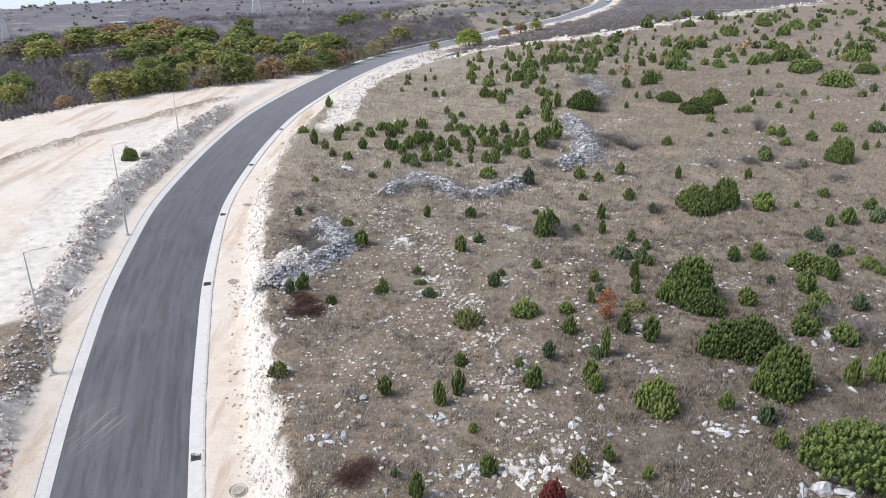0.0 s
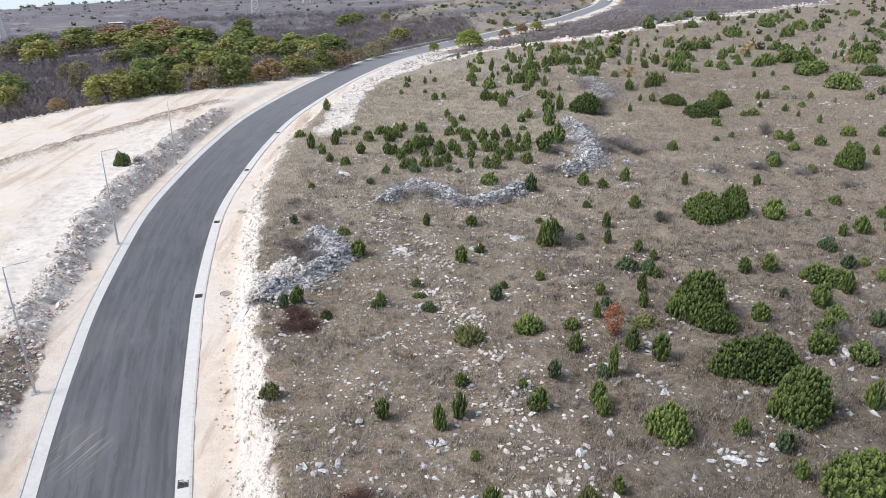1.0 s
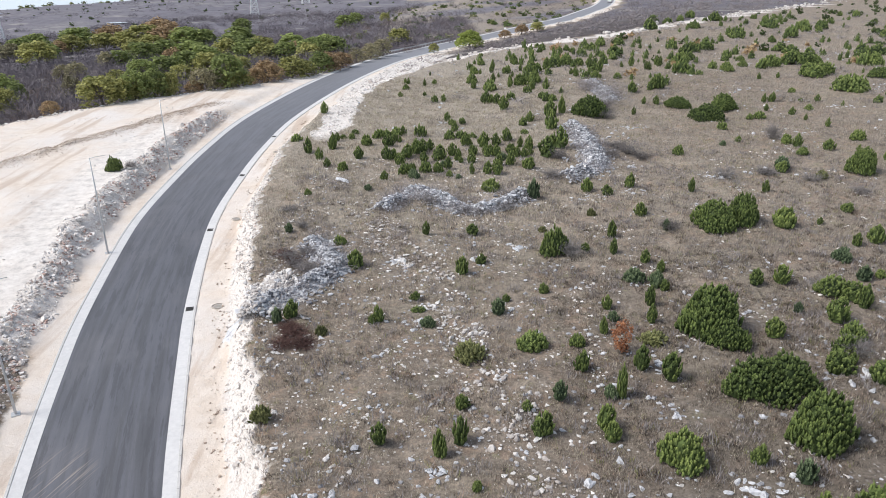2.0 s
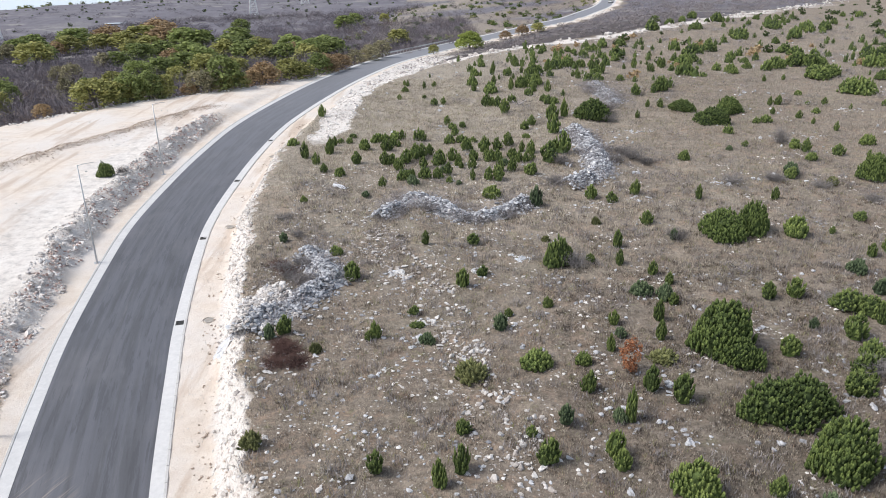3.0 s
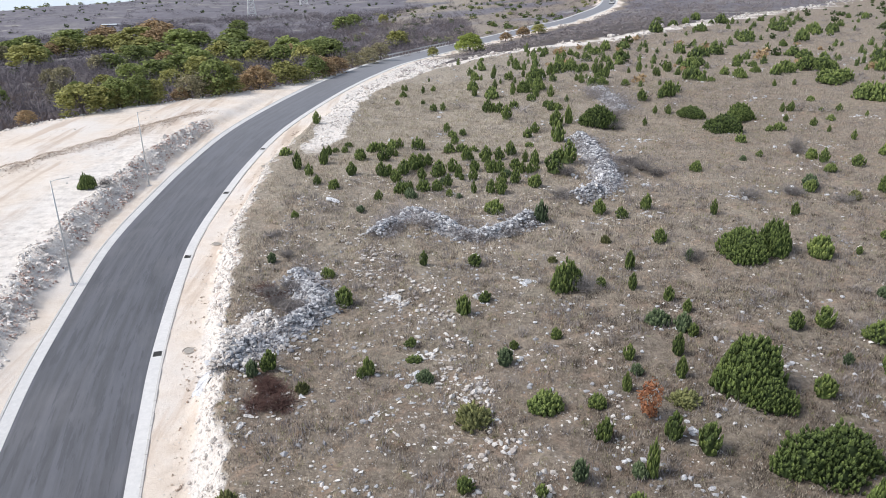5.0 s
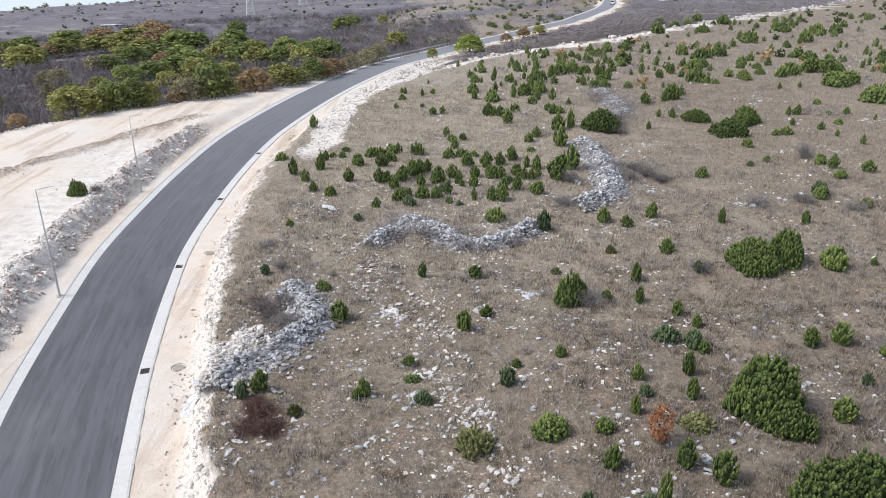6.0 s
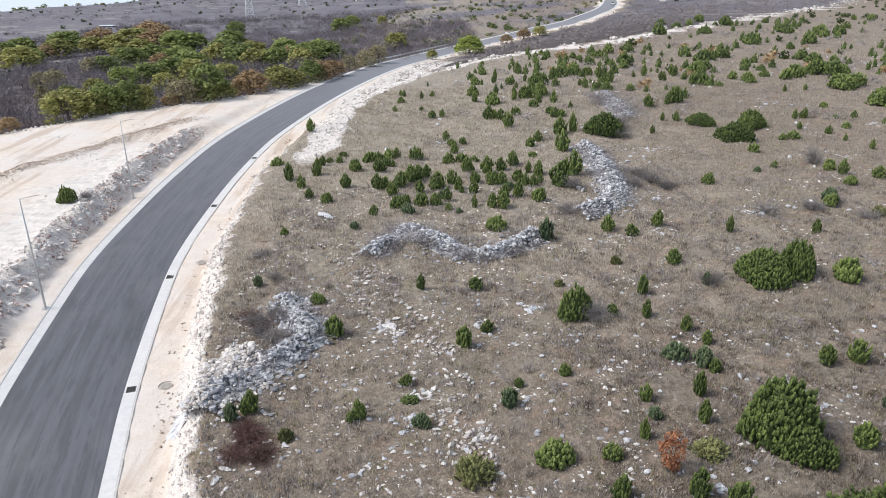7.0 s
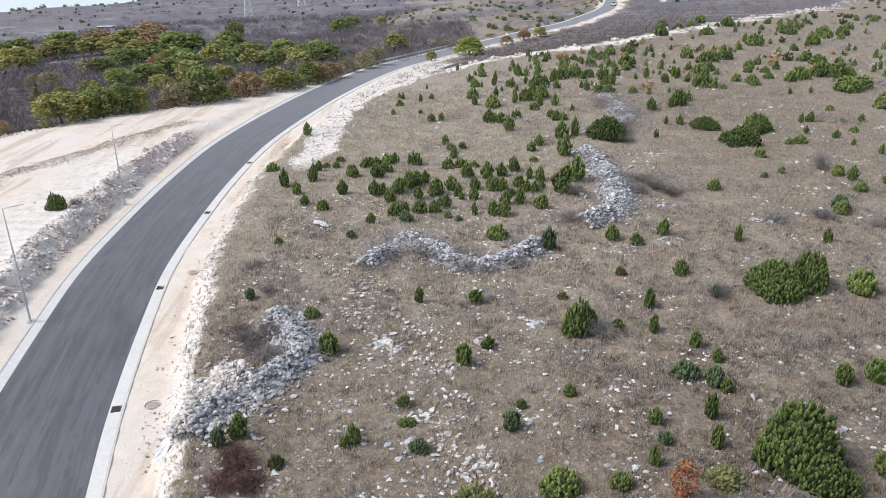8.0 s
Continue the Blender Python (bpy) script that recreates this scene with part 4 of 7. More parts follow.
ROUND_C = [(-5, 78.7, 1.23, 1.27), (-5.1, 76.4, 0.95, 0.86), (-2.4, 78.6, 1.52, 1.39), (-3.4, 65, 1.2, 1.23), (-2.6, 63.6, 0.97, 1), (-2.8, 66.3, 0.92,
    0.84), (-1.6, 65.8, 1.21, 1.25), (0.1, 67.7, 0.84, 0.86), (0.6, 64.9, 0.7, 0.66), (2.9, 70.9, 1.1, 1.02), (1.4, 64.1, 0.49, 0.61), (1.9,
    77.3, 0.96, 1.24), (0.7, 77.2, 1.2, 1.19), (1.1, 83.6, 0.92, 0.95), (2.2, 84.5, 0.85, 0.82), (3.1, 77.2, 0.72, 0.87), (5.7, 69.1, 0.85,
    0.88), (6.7, 71.8, 1.22, 1.1), (7.8, 66.1, 1.22, 1.3), (6.2, 95.4, 1.36, 1.25)]
ROUND_D = [(8.9, 96.6, 1.22, 1.2), (6.5, 102.6, 1.96, 2.02), (-1.1, 96.3, 1.07, 1.01), (-2.4, 98.9, 0.63, 0.58), (-5.2, 104.4, 1.06, 0.96), (8.7, 78.4,
    0.61, 0.81), (9, 82.4, 1.16, 1.06), (13.3, 95.2, 1.36, 1.24), (14, 94.9, 1.05, 1.08), (12.9, 96.6, 1.07, 1.1), (12.6, 105.9, 1.35, 1.39)]
ROUND = ROUND_A + ROUND_B + ROUND_C + ROUND_D
YELLOWING_A = [(1.3, 34.5, 1.22, 1.56), (10.9, 35.4, 0.81, 1.33), (5.4, 22.4, 1.07, 0.78), (-6.5, 36.7, 0.77, 0.66), (-8, 29.5, 0.89, 0.88), (11.1,
    53.7, 0.8, 0.63), (7.1, 50.8, 0.55, 0.6), (31.8, 60.8, 0.88, 0.9)]
YELLOWING = YELLOWING_A
DOMED_A = [(9.4, 26.2, 1.66, 1.72), (14.3, 35.1, 1.69, 2.23), (15.6, 27.6, 2.5, 2.69), (20.5, 28.4, 1.56, 1.31), (7.4, 47, 2.24, 1.83), (19.3, 50.9,
    2.17, 3.04), (21.5, 51.4, 2.49, 2.4), (35.9, 62.2, 2.47, 2.53), (52.1, 95.1, 2.5, 4), (28.1, 88.6, 1.51, 2.93), (29.5, 82.3, 2.06, 3.51), (33,
    87.2, 2.11, 3.02), (29, 100.7, 2.35, 1.89), (38.6, 121.6, 2.13, 2.54), (52.2, 105.9, 2.22, 3.61), (54.8, 107.1, 1.99, 2.82), (65.7, 114.1, 2.25,
    2.65), (17, 85.5, 2.66, 3.64), (11, 106.6, 1.88, 1.84), (13.2, 107.5, 1.88, 1.85)]
DOMED = DOMED_A + [(-30.9, 68.0, 1.6, 1.35)]


def tag_plant(name, m, crown, stem, label, category, group, spin, sx, sz):
    """A shrub of one crown mesh on a short stem, sized sx wide and sz tall."""
    top = empty(name, m, label, category, group)
    for n, me in (("crown", crown), ("stem", stem)):
        o = new(n, me)
        o.parent = top
        o.matrix_basis = pose(0, 0, 0, 0, 0, spin) @ Matrix.Diagonal((sx, sx, sz, 1))
    return top


STEM = Bag()
STEM.add(*ring_tube([(0, 0, -0.12), (0.01, 0, 0.1), (0, 0.01, 0.3)], [0.045, 0.035, 0.015], 6))
STEM_MESH = STEM.mesh("stem", BARK)
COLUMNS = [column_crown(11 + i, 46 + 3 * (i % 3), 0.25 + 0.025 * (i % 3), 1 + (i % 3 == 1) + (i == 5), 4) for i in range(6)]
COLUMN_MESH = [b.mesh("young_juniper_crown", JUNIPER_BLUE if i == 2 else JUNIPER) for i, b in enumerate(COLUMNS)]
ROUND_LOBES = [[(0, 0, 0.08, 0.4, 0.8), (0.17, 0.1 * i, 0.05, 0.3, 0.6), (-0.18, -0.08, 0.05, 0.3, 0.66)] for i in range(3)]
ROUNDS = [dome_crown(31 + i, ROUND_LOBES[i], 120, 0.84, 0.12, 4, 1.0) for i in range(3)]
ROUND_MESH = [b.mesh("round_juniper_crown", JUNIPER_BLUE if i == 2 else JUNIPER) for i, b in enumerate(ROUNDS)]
YELLOW_MESH = dome_crown(41, [(0, 0, 0.05, 0.42, 0.7), (0.2, 0.05, 0.03, 0.3, 0.5)], 130, 0.6, 0.1, 6, 1.0).mesh("yellowing_crown", OLIVE)
rng = np.random.default_rng(51)
rust = Bag()
for i in range(17):
    u = (i + 0.5) / 17
    r = 0.34 * math.sin(math.pi * (0.12 + 0.8 * u)) * rng.uniform(0.4, 1.0)
    leaf_ball(rust, np.array([math.cos(i * 2.4) * r, math.sin(i * 2.4) * r, 0.16 + 0.78 * u]), 0.13, 44, 0.035, 1.2)
RUST_MESH = rust.mesh("rust_crown", RUST)
CRIMSON_MESH = dome_crown(52, [(0, 0, 0.05, 0.42, 0.8)], 90, 0.75, 0.13, 9).mesh("crimson_crown", CRIMSON)
DOME_LOBES = [[(0, 0, 0.1, 0.44, 0.82), (0.2, -0.14, 0.05, 0.34, 0.6), (-0.22, 0.08, 0.05, 0.34, 0.64), (0.02, -0.3, 0.02, 0.26, 0.45)],
              [(0, 0, 0.08, 0.42, 0.84), (-0.24, -0.1, 0.05, 0.34, 0.56), (0.24, 0.05, 0.05, 0.32, 0.68), (0.1, -0.26, 0.03, 0.28, 0.5)],
              [(0.05, 0, 0.08, 0.4, 0.86), (-0.2, 0.1, 0.1, 0.36, 0.68), (0.25, -0.15, 0.02, 0.3, 0.5), (-0.1, -0.25, 0.02, 0.3, 0.52)]]
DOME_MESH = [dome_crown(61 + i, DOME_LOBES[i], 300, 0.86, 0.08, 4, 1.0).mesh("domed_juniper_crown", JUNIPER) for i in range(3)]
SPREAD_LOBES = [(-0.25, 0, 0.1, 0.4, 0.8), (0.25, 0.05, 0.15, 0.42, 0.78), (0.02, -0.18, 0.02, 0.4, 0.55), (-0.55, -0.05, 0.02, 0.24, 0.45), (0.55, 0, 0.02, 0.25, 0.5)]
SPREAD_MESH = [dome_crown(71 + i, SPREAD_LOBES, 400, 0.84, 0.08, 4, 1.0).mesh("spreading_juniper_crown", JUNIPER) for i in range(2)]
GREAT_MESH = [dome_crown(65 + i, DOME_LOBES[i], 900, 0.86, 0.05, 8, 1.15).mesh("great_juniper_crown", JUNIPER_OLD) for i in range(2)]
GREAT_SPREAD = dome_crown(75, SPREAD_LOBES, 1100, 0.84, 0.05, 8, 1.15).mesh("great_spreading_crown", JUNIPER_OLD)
# sparser crowns for those far up the slope
FAR_COLUMNS = [column_crown(111 + i, 12, 0.3, 1 + i % 2, 0) for i in range(4)]
FAR_ROUNDS = [dome_crown(131 + i, ROUND_LOBES[i], 40, 0.85, 0.18, 0, 0.9) for i in range(3)]
FAR_DOMES = [dome_crown(161 + i, DOME_LOBES[i], 100, 0.88, 0.12, 0, 0.85) for i in range(3)]
FAR_COLUMN_MESH = [column_crown(111 + i, 36, 0.3, 1 + i % 2, 1).mesh("far_young_crown", JUNIPER) for i in range(4)]
FAR_ROUND_MESH = [b.mesh("far_round_crown", JUNIPER) for b in FAR_ROUNDS]
FAR_DOME_MESH = [dome_crown(161 + i, DOME_LOBES[i], 200, 0.87, 0.095, 1, 0.95).mesh("far_juniper_crown", JUNIPER) for i in range(3)]


def plant(kind, x, y, h, w, i, z=None):
    """kind: young, round, yellowing, domed, spreading, rust, crimson."""
    z = ground_at(x, y) if z is None else z
    m, spin = pose(x, y, z - 0.03), (i * 137.5) % 360
    if kind == "young":
        me, width = (COLUMN_MESH[i % 6], 0.58) if y < 62 else (FAR_COLUMN_MESH[i % 4], 0.78)
        size = "tall slim" if h > 2 * w else "small upright"
        label, cat = f"{size} young green juniper in dry grass", "juniper"
    elif kind == "round":
        me, width, label, cat = (ROUND_MESH if y < 75 else FAR_ROUND_MESH)[i % 3], 1.0, "small rounded green juniper bush in dry grass", "juniper"
    elif kind == "yellowing":
        me, width, label, cat = YELLOW_MESH, 0.95, "low yellowish-green bush among dry grass", "bush"
    elif kind == "domed":
        me, width, label, cat = (FAR_DOME_MESH if y > 92 else DOME_MESH if w < 2.3 else (GREAT_MESH * 2)[:3])[i % 3], 1.05, "broad dense dark green juniper with upright sprays", "juniper"
    elif kind == "spreading":
        me, width, label, cat = (GREAT_SPREAD if y < 35 else SPREAD_MESH[i % 2]), 1.45, "wide low spreading green juniper of several domes", "juniper"
    elif kind == "rust":
        me, width, label, cat = RUST_MESH, 0.85, "dead rust-red juniper standing among green ones", "juniper"
    else:
        me, width, label, cat = CRIMSON_MESH, 0.95, "low dark red autumn bush beside white rocks", "bush"
    return tag_plant("juniper" if cat == "juniper" else "bush", m, me, STEM_MESH, label, cat, "junipers on the hillside" if cat == "juniper" else "bushes on the hillside", spin, w / width, h)


for kind, rows in (("young", YOUNG), ("round", ROUND), ("yellowing", YELLOWING), ("domed", DOMED)):
    for i, (x, y, h, w) in enumerate(rows):
        plant(kind, x, y, h, w * (1.08 if kind != "young" else 1.1 if y < 62 else 1.18), i)
plant("domed", 14.1, 36.6, 2.8, 3.5, 2)
plant("domed", 15.9, 21.8, 2.5, 4.0, 1)
plant("spreading", 15.1, 31.3, 1.95, 4.2, 0)
plant("spreading", 22.8, 39.9, 1.3, 2.9, 1)
plant("spreading", 60.3, 103.0, 1.5, 3.4, 0)
plant("spreading", 55.4, 116.7, 2.3, 5.4, 1)
plant("rust", 8.9, 34.5, 1.9, 1.35, 0)
plant("crimson", 4.1, 20.8, 1.1, 1.0, 0)

# the thickets farther up the slope, and the thin scatter of young plants up to the skyline
scatter = random.Random(5)
FAR_PLANTS = {"young": [], "round": [], "domed": []}


def thicket(n, x0, x1, y0, y1, tall, kinds, skew=0.0):
    for i in range(n):
        y = scatter.uniform(y0, y1)
        x = scatter.uniform(x0, x1) + skew * (y - y0)
        if beside(CENTRE, x, y)[0][0] < 9:
            continue
        h = tall * scatter.uniform(0.55, 1.3)
        kind = scatter.choice(kinds)
        w = h * {"young": 0.62, "round": 1.05, "domed": 1.35, "yellowing": 1.2, "spreading": 2.2}[kind]
        if y < 121:
            plant(kind, x, y, h, w, scatter.randrange(60))
        else:
            kind = kind if kind in FAR_PLANTS else "round"
            FAR_PLANTS[kind].append((x, y, ground_at(x, y) - 0.03, h, w / {"young": 0.56, "round": 1.0, "domed": 1.05}[kind], scatter.uniform(0, 6.28)))


thicket(64, 12, 34, 108, 152, 1.65, ["young", "young", "young", "round", "domed"], 0.1)
thicket(26, 2, 14, 100, 138, 1.35, ["young", "young", "round"], 0.1)
thicket(14, -4, 12, 112, 140, 1.2, ["young", "young", "round"], 0.2)
thicket(30, 34, 66, 110, 150, 1.9, ["young", "round", "domed", "domed", "yellowing"], 0.2)
thicket(30, 60, 100, 100, 170, 1.9, ["young", "round", "domed", "domed"], 0.3)
thicket(26, 40, 80, 150, 215, 2.3, ["young", "round", "domed", "domed"], 0.3)
thicket(14, 90, 150, 150, 240, 2.4, ["domed", "domed", "round"], 0.3)
thicket(18, 24, 50, 52, 96, 1.0, ["young", "round"], 0.1)


# ---- bare shrubs and the dead brush heap ----
TWIG_MESH = [twig_bush(81 + i, 58, 1.0, 0.012).mesh("bare_shrub", TWIG) for i in range(3)]
DEAD_MESH = twig_bush(91, 90, 1.7, 0.017, 0.3).mesh("dead_brush", DEAD)


def bare_shrub(x, y, h, w, i, mesh=None, label="leafless grey shrub of thin twigs beside old stones", name="bare_shrub"):
    o = new(name, mesh or TWIG_MESH[i % 3])
    o.matrix_basis = pose(x, y, ground_at(x, y) - 0.03, 0, 0, i * 77) @ Matrix.Diagonal((w / 1.3, w / 1.3, h, 1))
    return tagged(o, label, "shrub", "bare shrubs")


for i, (x, y, h, w) in enumerate([(-29.6, 68.4, 0.9, 1.8), (8.4, 46.6, 1.4, 2.2), (-9.1, 47.4, 0.9, 1.8), (-10.1, 46.6, 0.8, 1.8), (-8.7, 44.8, 0.9, 1.8), (-9.6, 45.6, 0.8, 1.6), (-3.4, 56.4, 0.8, 2.0), (-0.8, 57.2, 0.9, 2.2), (1.8, 55.4, 0.9, 2.2),
                                  (3.0, 55.0, 0.7, 2.0), (4.9, 55.9, 0.9, 2.4), (6.2, 57.6, 0.8, 2.0), (9.4, 62.8, 1.1, 2.2), (15.9, 68.8, 1.1, 2.2), (17.1, 71.5, 1.2, 2.6), (19.2, 88.4, 1.8, 3.4), (18.6, 84.6, 1.4, 2.6),
                                  (20.2, 33.6, 1.1, 2.2), (21.4, 31.8, 1.2, 2.4), (24.1, 61.9, 1.1, 2.4), (27.7, 62.3, 0.9, 2.2), (-10.2, 52.0, 0.7, 1.6), (-12.0, 55.6, 0.7, 1.7), (33.0, 57.0, 0.9, 2.0), (22.5, 41.0, 0.9, 2.4), (17.8, 69.8, 1.3, 2.8), (18.8, 68.7, 1.0, 2.4), (27.8, 62.7, 0.8, 2.6), (30.6, 60.1, 0.9, 2.2), (33.3, 74.1, 2.2, 2.4), (11.0, 68.9, 1.4, 2.6), (16.0, 50.6, 1.0, 2.0)]):
    bare_shrub(x, y, h, w, i)
for i, (x, y, h, w) in enumerate([(-7.9, 36.6, 0.75, 1.7), (-7.2, 35.6, 0.6, 1.6), (-8.4, 35.7, 0.5, 1.4), (-8.4, 37.3, 0.6, 1.3), (-3.6, 21.9, 0.7, 1.5), (-3.1, 22.6, 0.5, 1.3), (-9.8, 46.4, 0.45, 1.5), (-10.7, 47.6, 0.45, 1.6)]):
    bare_shrub(x, y, h, w, i, DEAD_MESH, "dead brown uprooted shrub lying on dry grass", "dead_shrub")

# ---- old field walls: tumbled limestone ----
STONES = [stone_shape(100 + i, 2, 0.72) for i in range(5)]
FIELD_STONES = []
for me in STONES:
    c = me.copy()
    me.materials.append(LIME)
    c.materials.append(CHALK)
    FIELD_STONES.append((me, c))


def rubble_wall(line, wide, tall, n, label, pale=0.0):
    """A tumbled ridge of stones along a line: single stones over a heap of small ones."""
    pts = glide([(x, y, 0) for x, y in line], 0.3)
    cut = np.r_[0, np.cumsum(np.hypot(*np.diff(pts[:, :2], axis=0).T))]
    wall = empty("dry_stone_wall", pose(pts[0][0], pts[0][1], ground_at(pts[0][0], pts[0][1])), label, "stone wall", "old field walls")
    inv = wall.matrix_basis.inverted()
    r = random.Random(len(line) * 31 + n)

    def spot(spread):
        s = r.uniform(0, cut[-1])
        x, y = np.interp(s, cut, pts[:, 0]), np.interp(s, cut, pts[:, 1])
        across = r.gauss(0, spread)
        k = min(int(np.searchsorted(cut, s)), len(pts) - 2)
        way = pts[k + 1] - pts[k]
        way = way / (np.hypot(way[0], way[1]) + 1e-9)
        bump = 1.35 * tall * math.exp(-(across / (0.42 * wide)) ** 2) * (0.75 + 0.4 * math.sin(s * 1.3) * math.sin(s * 0.47))
        x, y = x + way[1] * across, y - way[0] * across
        return (x, y, bump) if beside(CENTRE, x, y)[0][0] > 6.3 else spot(spread * 0.8)

    # the packed heart of the ridge
    verts, m = [], 9
    for k in range(len(pts)):
        way = pts[min(k + 1, len(pts) - 1)] - pts[max(k - 1, 0)]
        way = way / (np.hypot(way[0], way[1]) + 1e-9)
        ends = min(1.0, 4.0 * min(k, len(pts) - 1 - k) / len(pts) + 0.02)
        for j in range(m):
            across = (j / (m - 1) - 0.5) * 1.9 * wide
            x, y = pts[k][0] + way[1] * across, pts[k][1] - way[0] * across
            top = 1.0 * tall * math.exp(-(across / (0.5 * wide)) ** 2) * ends * (0.8 + 0.35 * math.sin(cut[k] * 1.3) * math.sin(cut[k] * 0.47))
            verts.append((x + r.uniform(-0.08, 0.08), y + r.uniform(-0.08, 0.08), ground_at(x, y) - 0.12 + top * r.uniform(0.75, 1.15)))
    faces = [(i * m + j, i * m + j + 1, (i + 1) * m + j + 1, (i + 1) * m + j) for i in range(len(pts) - 1) for j in range(m - 1)]
    heart = mesh_object("rubble_core", verts, faces, LIME, wall)
    heart.matrix_parent_inverse = inv
    for i in range(n):
        x, y, bump = spot(wide * 0.36)
        size = 0.15 + 0.5 * r.random() ** 2.2 * (1.25 if r.random() < 0.15 else 1.0)
        o = new("stone", FIELD_STONES[i % 5][1 if r.random() < pale else 0])
        o.parent = wall
        o.matrix_basis = inv @ pose(x, y, ground_at(x, y) + bump * r.uniform(0.75, 1.05), r.uniform(-35, 35), r.uniform(-35, 35), r.uniform(0, 360)) @ Matrix.Diagonal((size, size * r.uniform(0.7, 1.1), size * r.uniform(0.6, 1.0), 1))
    m = int(n * 10)
    spots = [spot(wide * 0.38) for _ in range(m)]
    x, y = np.array([s[0] for s in spots]), np.array([s[1] for s in spots])
    lift = land(x, y)[0] + np.array([s[2] for s in spots]) * np.array([r.uniform(0.6, 1.08) for _ in spots])
    ob = loose("small_stones", x, y, np.array([0.08 + 0.26 * r.random() ** 1.6 for _ in spots]), CHALK if pale > 0.5 else LIME, "", "", 0.3, 0.75, lift)
    ob.parent, ob.matrix_parent_inverse = wall, inv
    return wall


WALLS = [([(-10.6, 38.4), (-10.0, 40.2), (-8.9, 41.8), (-7.7, 43.6), (-6.9, 45.0), (-8.0, 47.0), (-9.0, 49.2)], 1.6, 0.55, 200, "tumbled grey dry-stone wall running into the road cutting", 0.1),
         ([(-11.0, 38.4), (-10.9, 40.2), (-10.4, 42.0), (-9.3, 43.3)], 2.6, 0.7, 150, "heap of pale limestone blocks at the edge of the cutting", 0.55),
         ([(-4.9, 55.5), (-3.5, 57.8), (-2.4, 59.8), (-0.8, 58.2), (0.7, 56.6), (2.5, 55.7), (4.4, 56.5), (6.7, 58.6)], 1.5, 0.6, 230, "low collapsed grey limestone wall half sunk in dry shrubs", 0.03),
         ([(10.4, 62.2), (11.9, 63.0), (13.5, 65.2), (14.4, 68.4), (14.6, 73.3), (14.4, 79.6), (14.2, 81.7)], 2.0, 0.8, 300, "wide heaped ridge of pale grey limestone rubble", 0.08),
         ([(20.8, 92.0), (21.5, 95.6), (21.4, 99.7), (21.2, 105.9)], 2.4, 0.5, 90, "far end of a grey rubble wall among junipers", 0.05)]
for w in WALLS:
    rubble_wall(*w)


# ---- outcrops: bedrock broken into flat blocks ----
def outcrop(cx, cy, reach, n, pale):
    label = "bright white broken limestone outcrop in dry grass" if pale else "weathered grey limestone outcrop in dry grass"
    base = ground_at(cx, cy)
    top = empty("limestone_outcrop", pose(cx, cy, base), label, "outcrop", "limestone outcrops")
    r = random.Random(int(cx * 10) + int(cy * 100))
    for i in range(int(n * 1.5)):
        w, k = r.uniform(0, 6.28), reach * math.sqrt(r.random())
        x, y = math.cos(w) * k * 1.25, math.sin(w) * k * 0.75
        size = (0.12 + 0.45 * r.random() ** 2) * (1.25 - 0.6 * k / reach)
        o = new("stone", FIELD_STONES[i % 5][pale])
        o.parent = top
        o.matrix_basis = pose(x, y, ground_at(cx + x, cy + y) - base + size * 0.06, r.uniform(-16, 16), r.uniform(-16, 16), r.uniform(0, 360)) @ Matrix.Diagonal((size * 1.2, size * 0.9, size * r.uniform(0.4, 0.7), 1))


for cx, cy, reach, n, pale in ((3.4, 22.6, 1.15, 60, 1), (6.4, 22.1, 0.65, 28, 1), (3.5, 27.9, 0.6, 9, 1), (11.7, 24.6, 0.9, 16, 0), (14.6, 21.2, 1.2, 16, 0), (-0.3, 26.0, 0.6, 8, 0), (1.0, 22.4, 0.9, 14, 0), (-5.0, 24.5, 1.0, 14, 0),
                               (10.6, 33.2, 0.8, 12, 0), (20.2, 32.0, 1.0, 12, 0), (-1.0, 39.8, 0.8, 14, 1), (1.6, 36.6, 0.9, 14, 1), (-2.9, 46.0, 0.8, 9, 1), (-1.6, 37.8, 0.6, 9, 0), (2.2, 45.8, 0.9, 12, 0), (5.2, 48.4, 0.9, 10, 0),
                               (19.7, 79.6, 2.2, 26, 0), (23.8, 62.5, 1.5, 22, 0), (51.0, 118.7, 2.8, 24, 0), (36.7, 76.1, 2.0, 20, 0), (46.8, 86.1, 2.2, 22, 0), (11.8, 57.8, 1.5, 20, 0), (15.9, 58.7, 1.2, 14, 0), (22.6, 107.6, 3.0, 30, 0)):
    outcrop(cx, cy, reach, n, pale)


# ---- loose rocks one can tell apart ----
def field_rock(x, y, size, pale, i, tall=0.55):
    o = new("limestone_rock", FIELD_STONES[i % 5][pale])
    o.matrix_basis = pose(x, y, ground_at(x, y) + size * tall * 0.05, i * 13 % 20 - 10, i * 29 % 20 - 10, i * 71) @ Matrix.Diagonal((size * 0.95, size * 0.7, size * tall, 1))
    return tagged(o, "weathered grey limestone rock bedded in dry grass" if not pale else "bright white limestone rock lying in dry grass", "rock", "rocks in the grass")

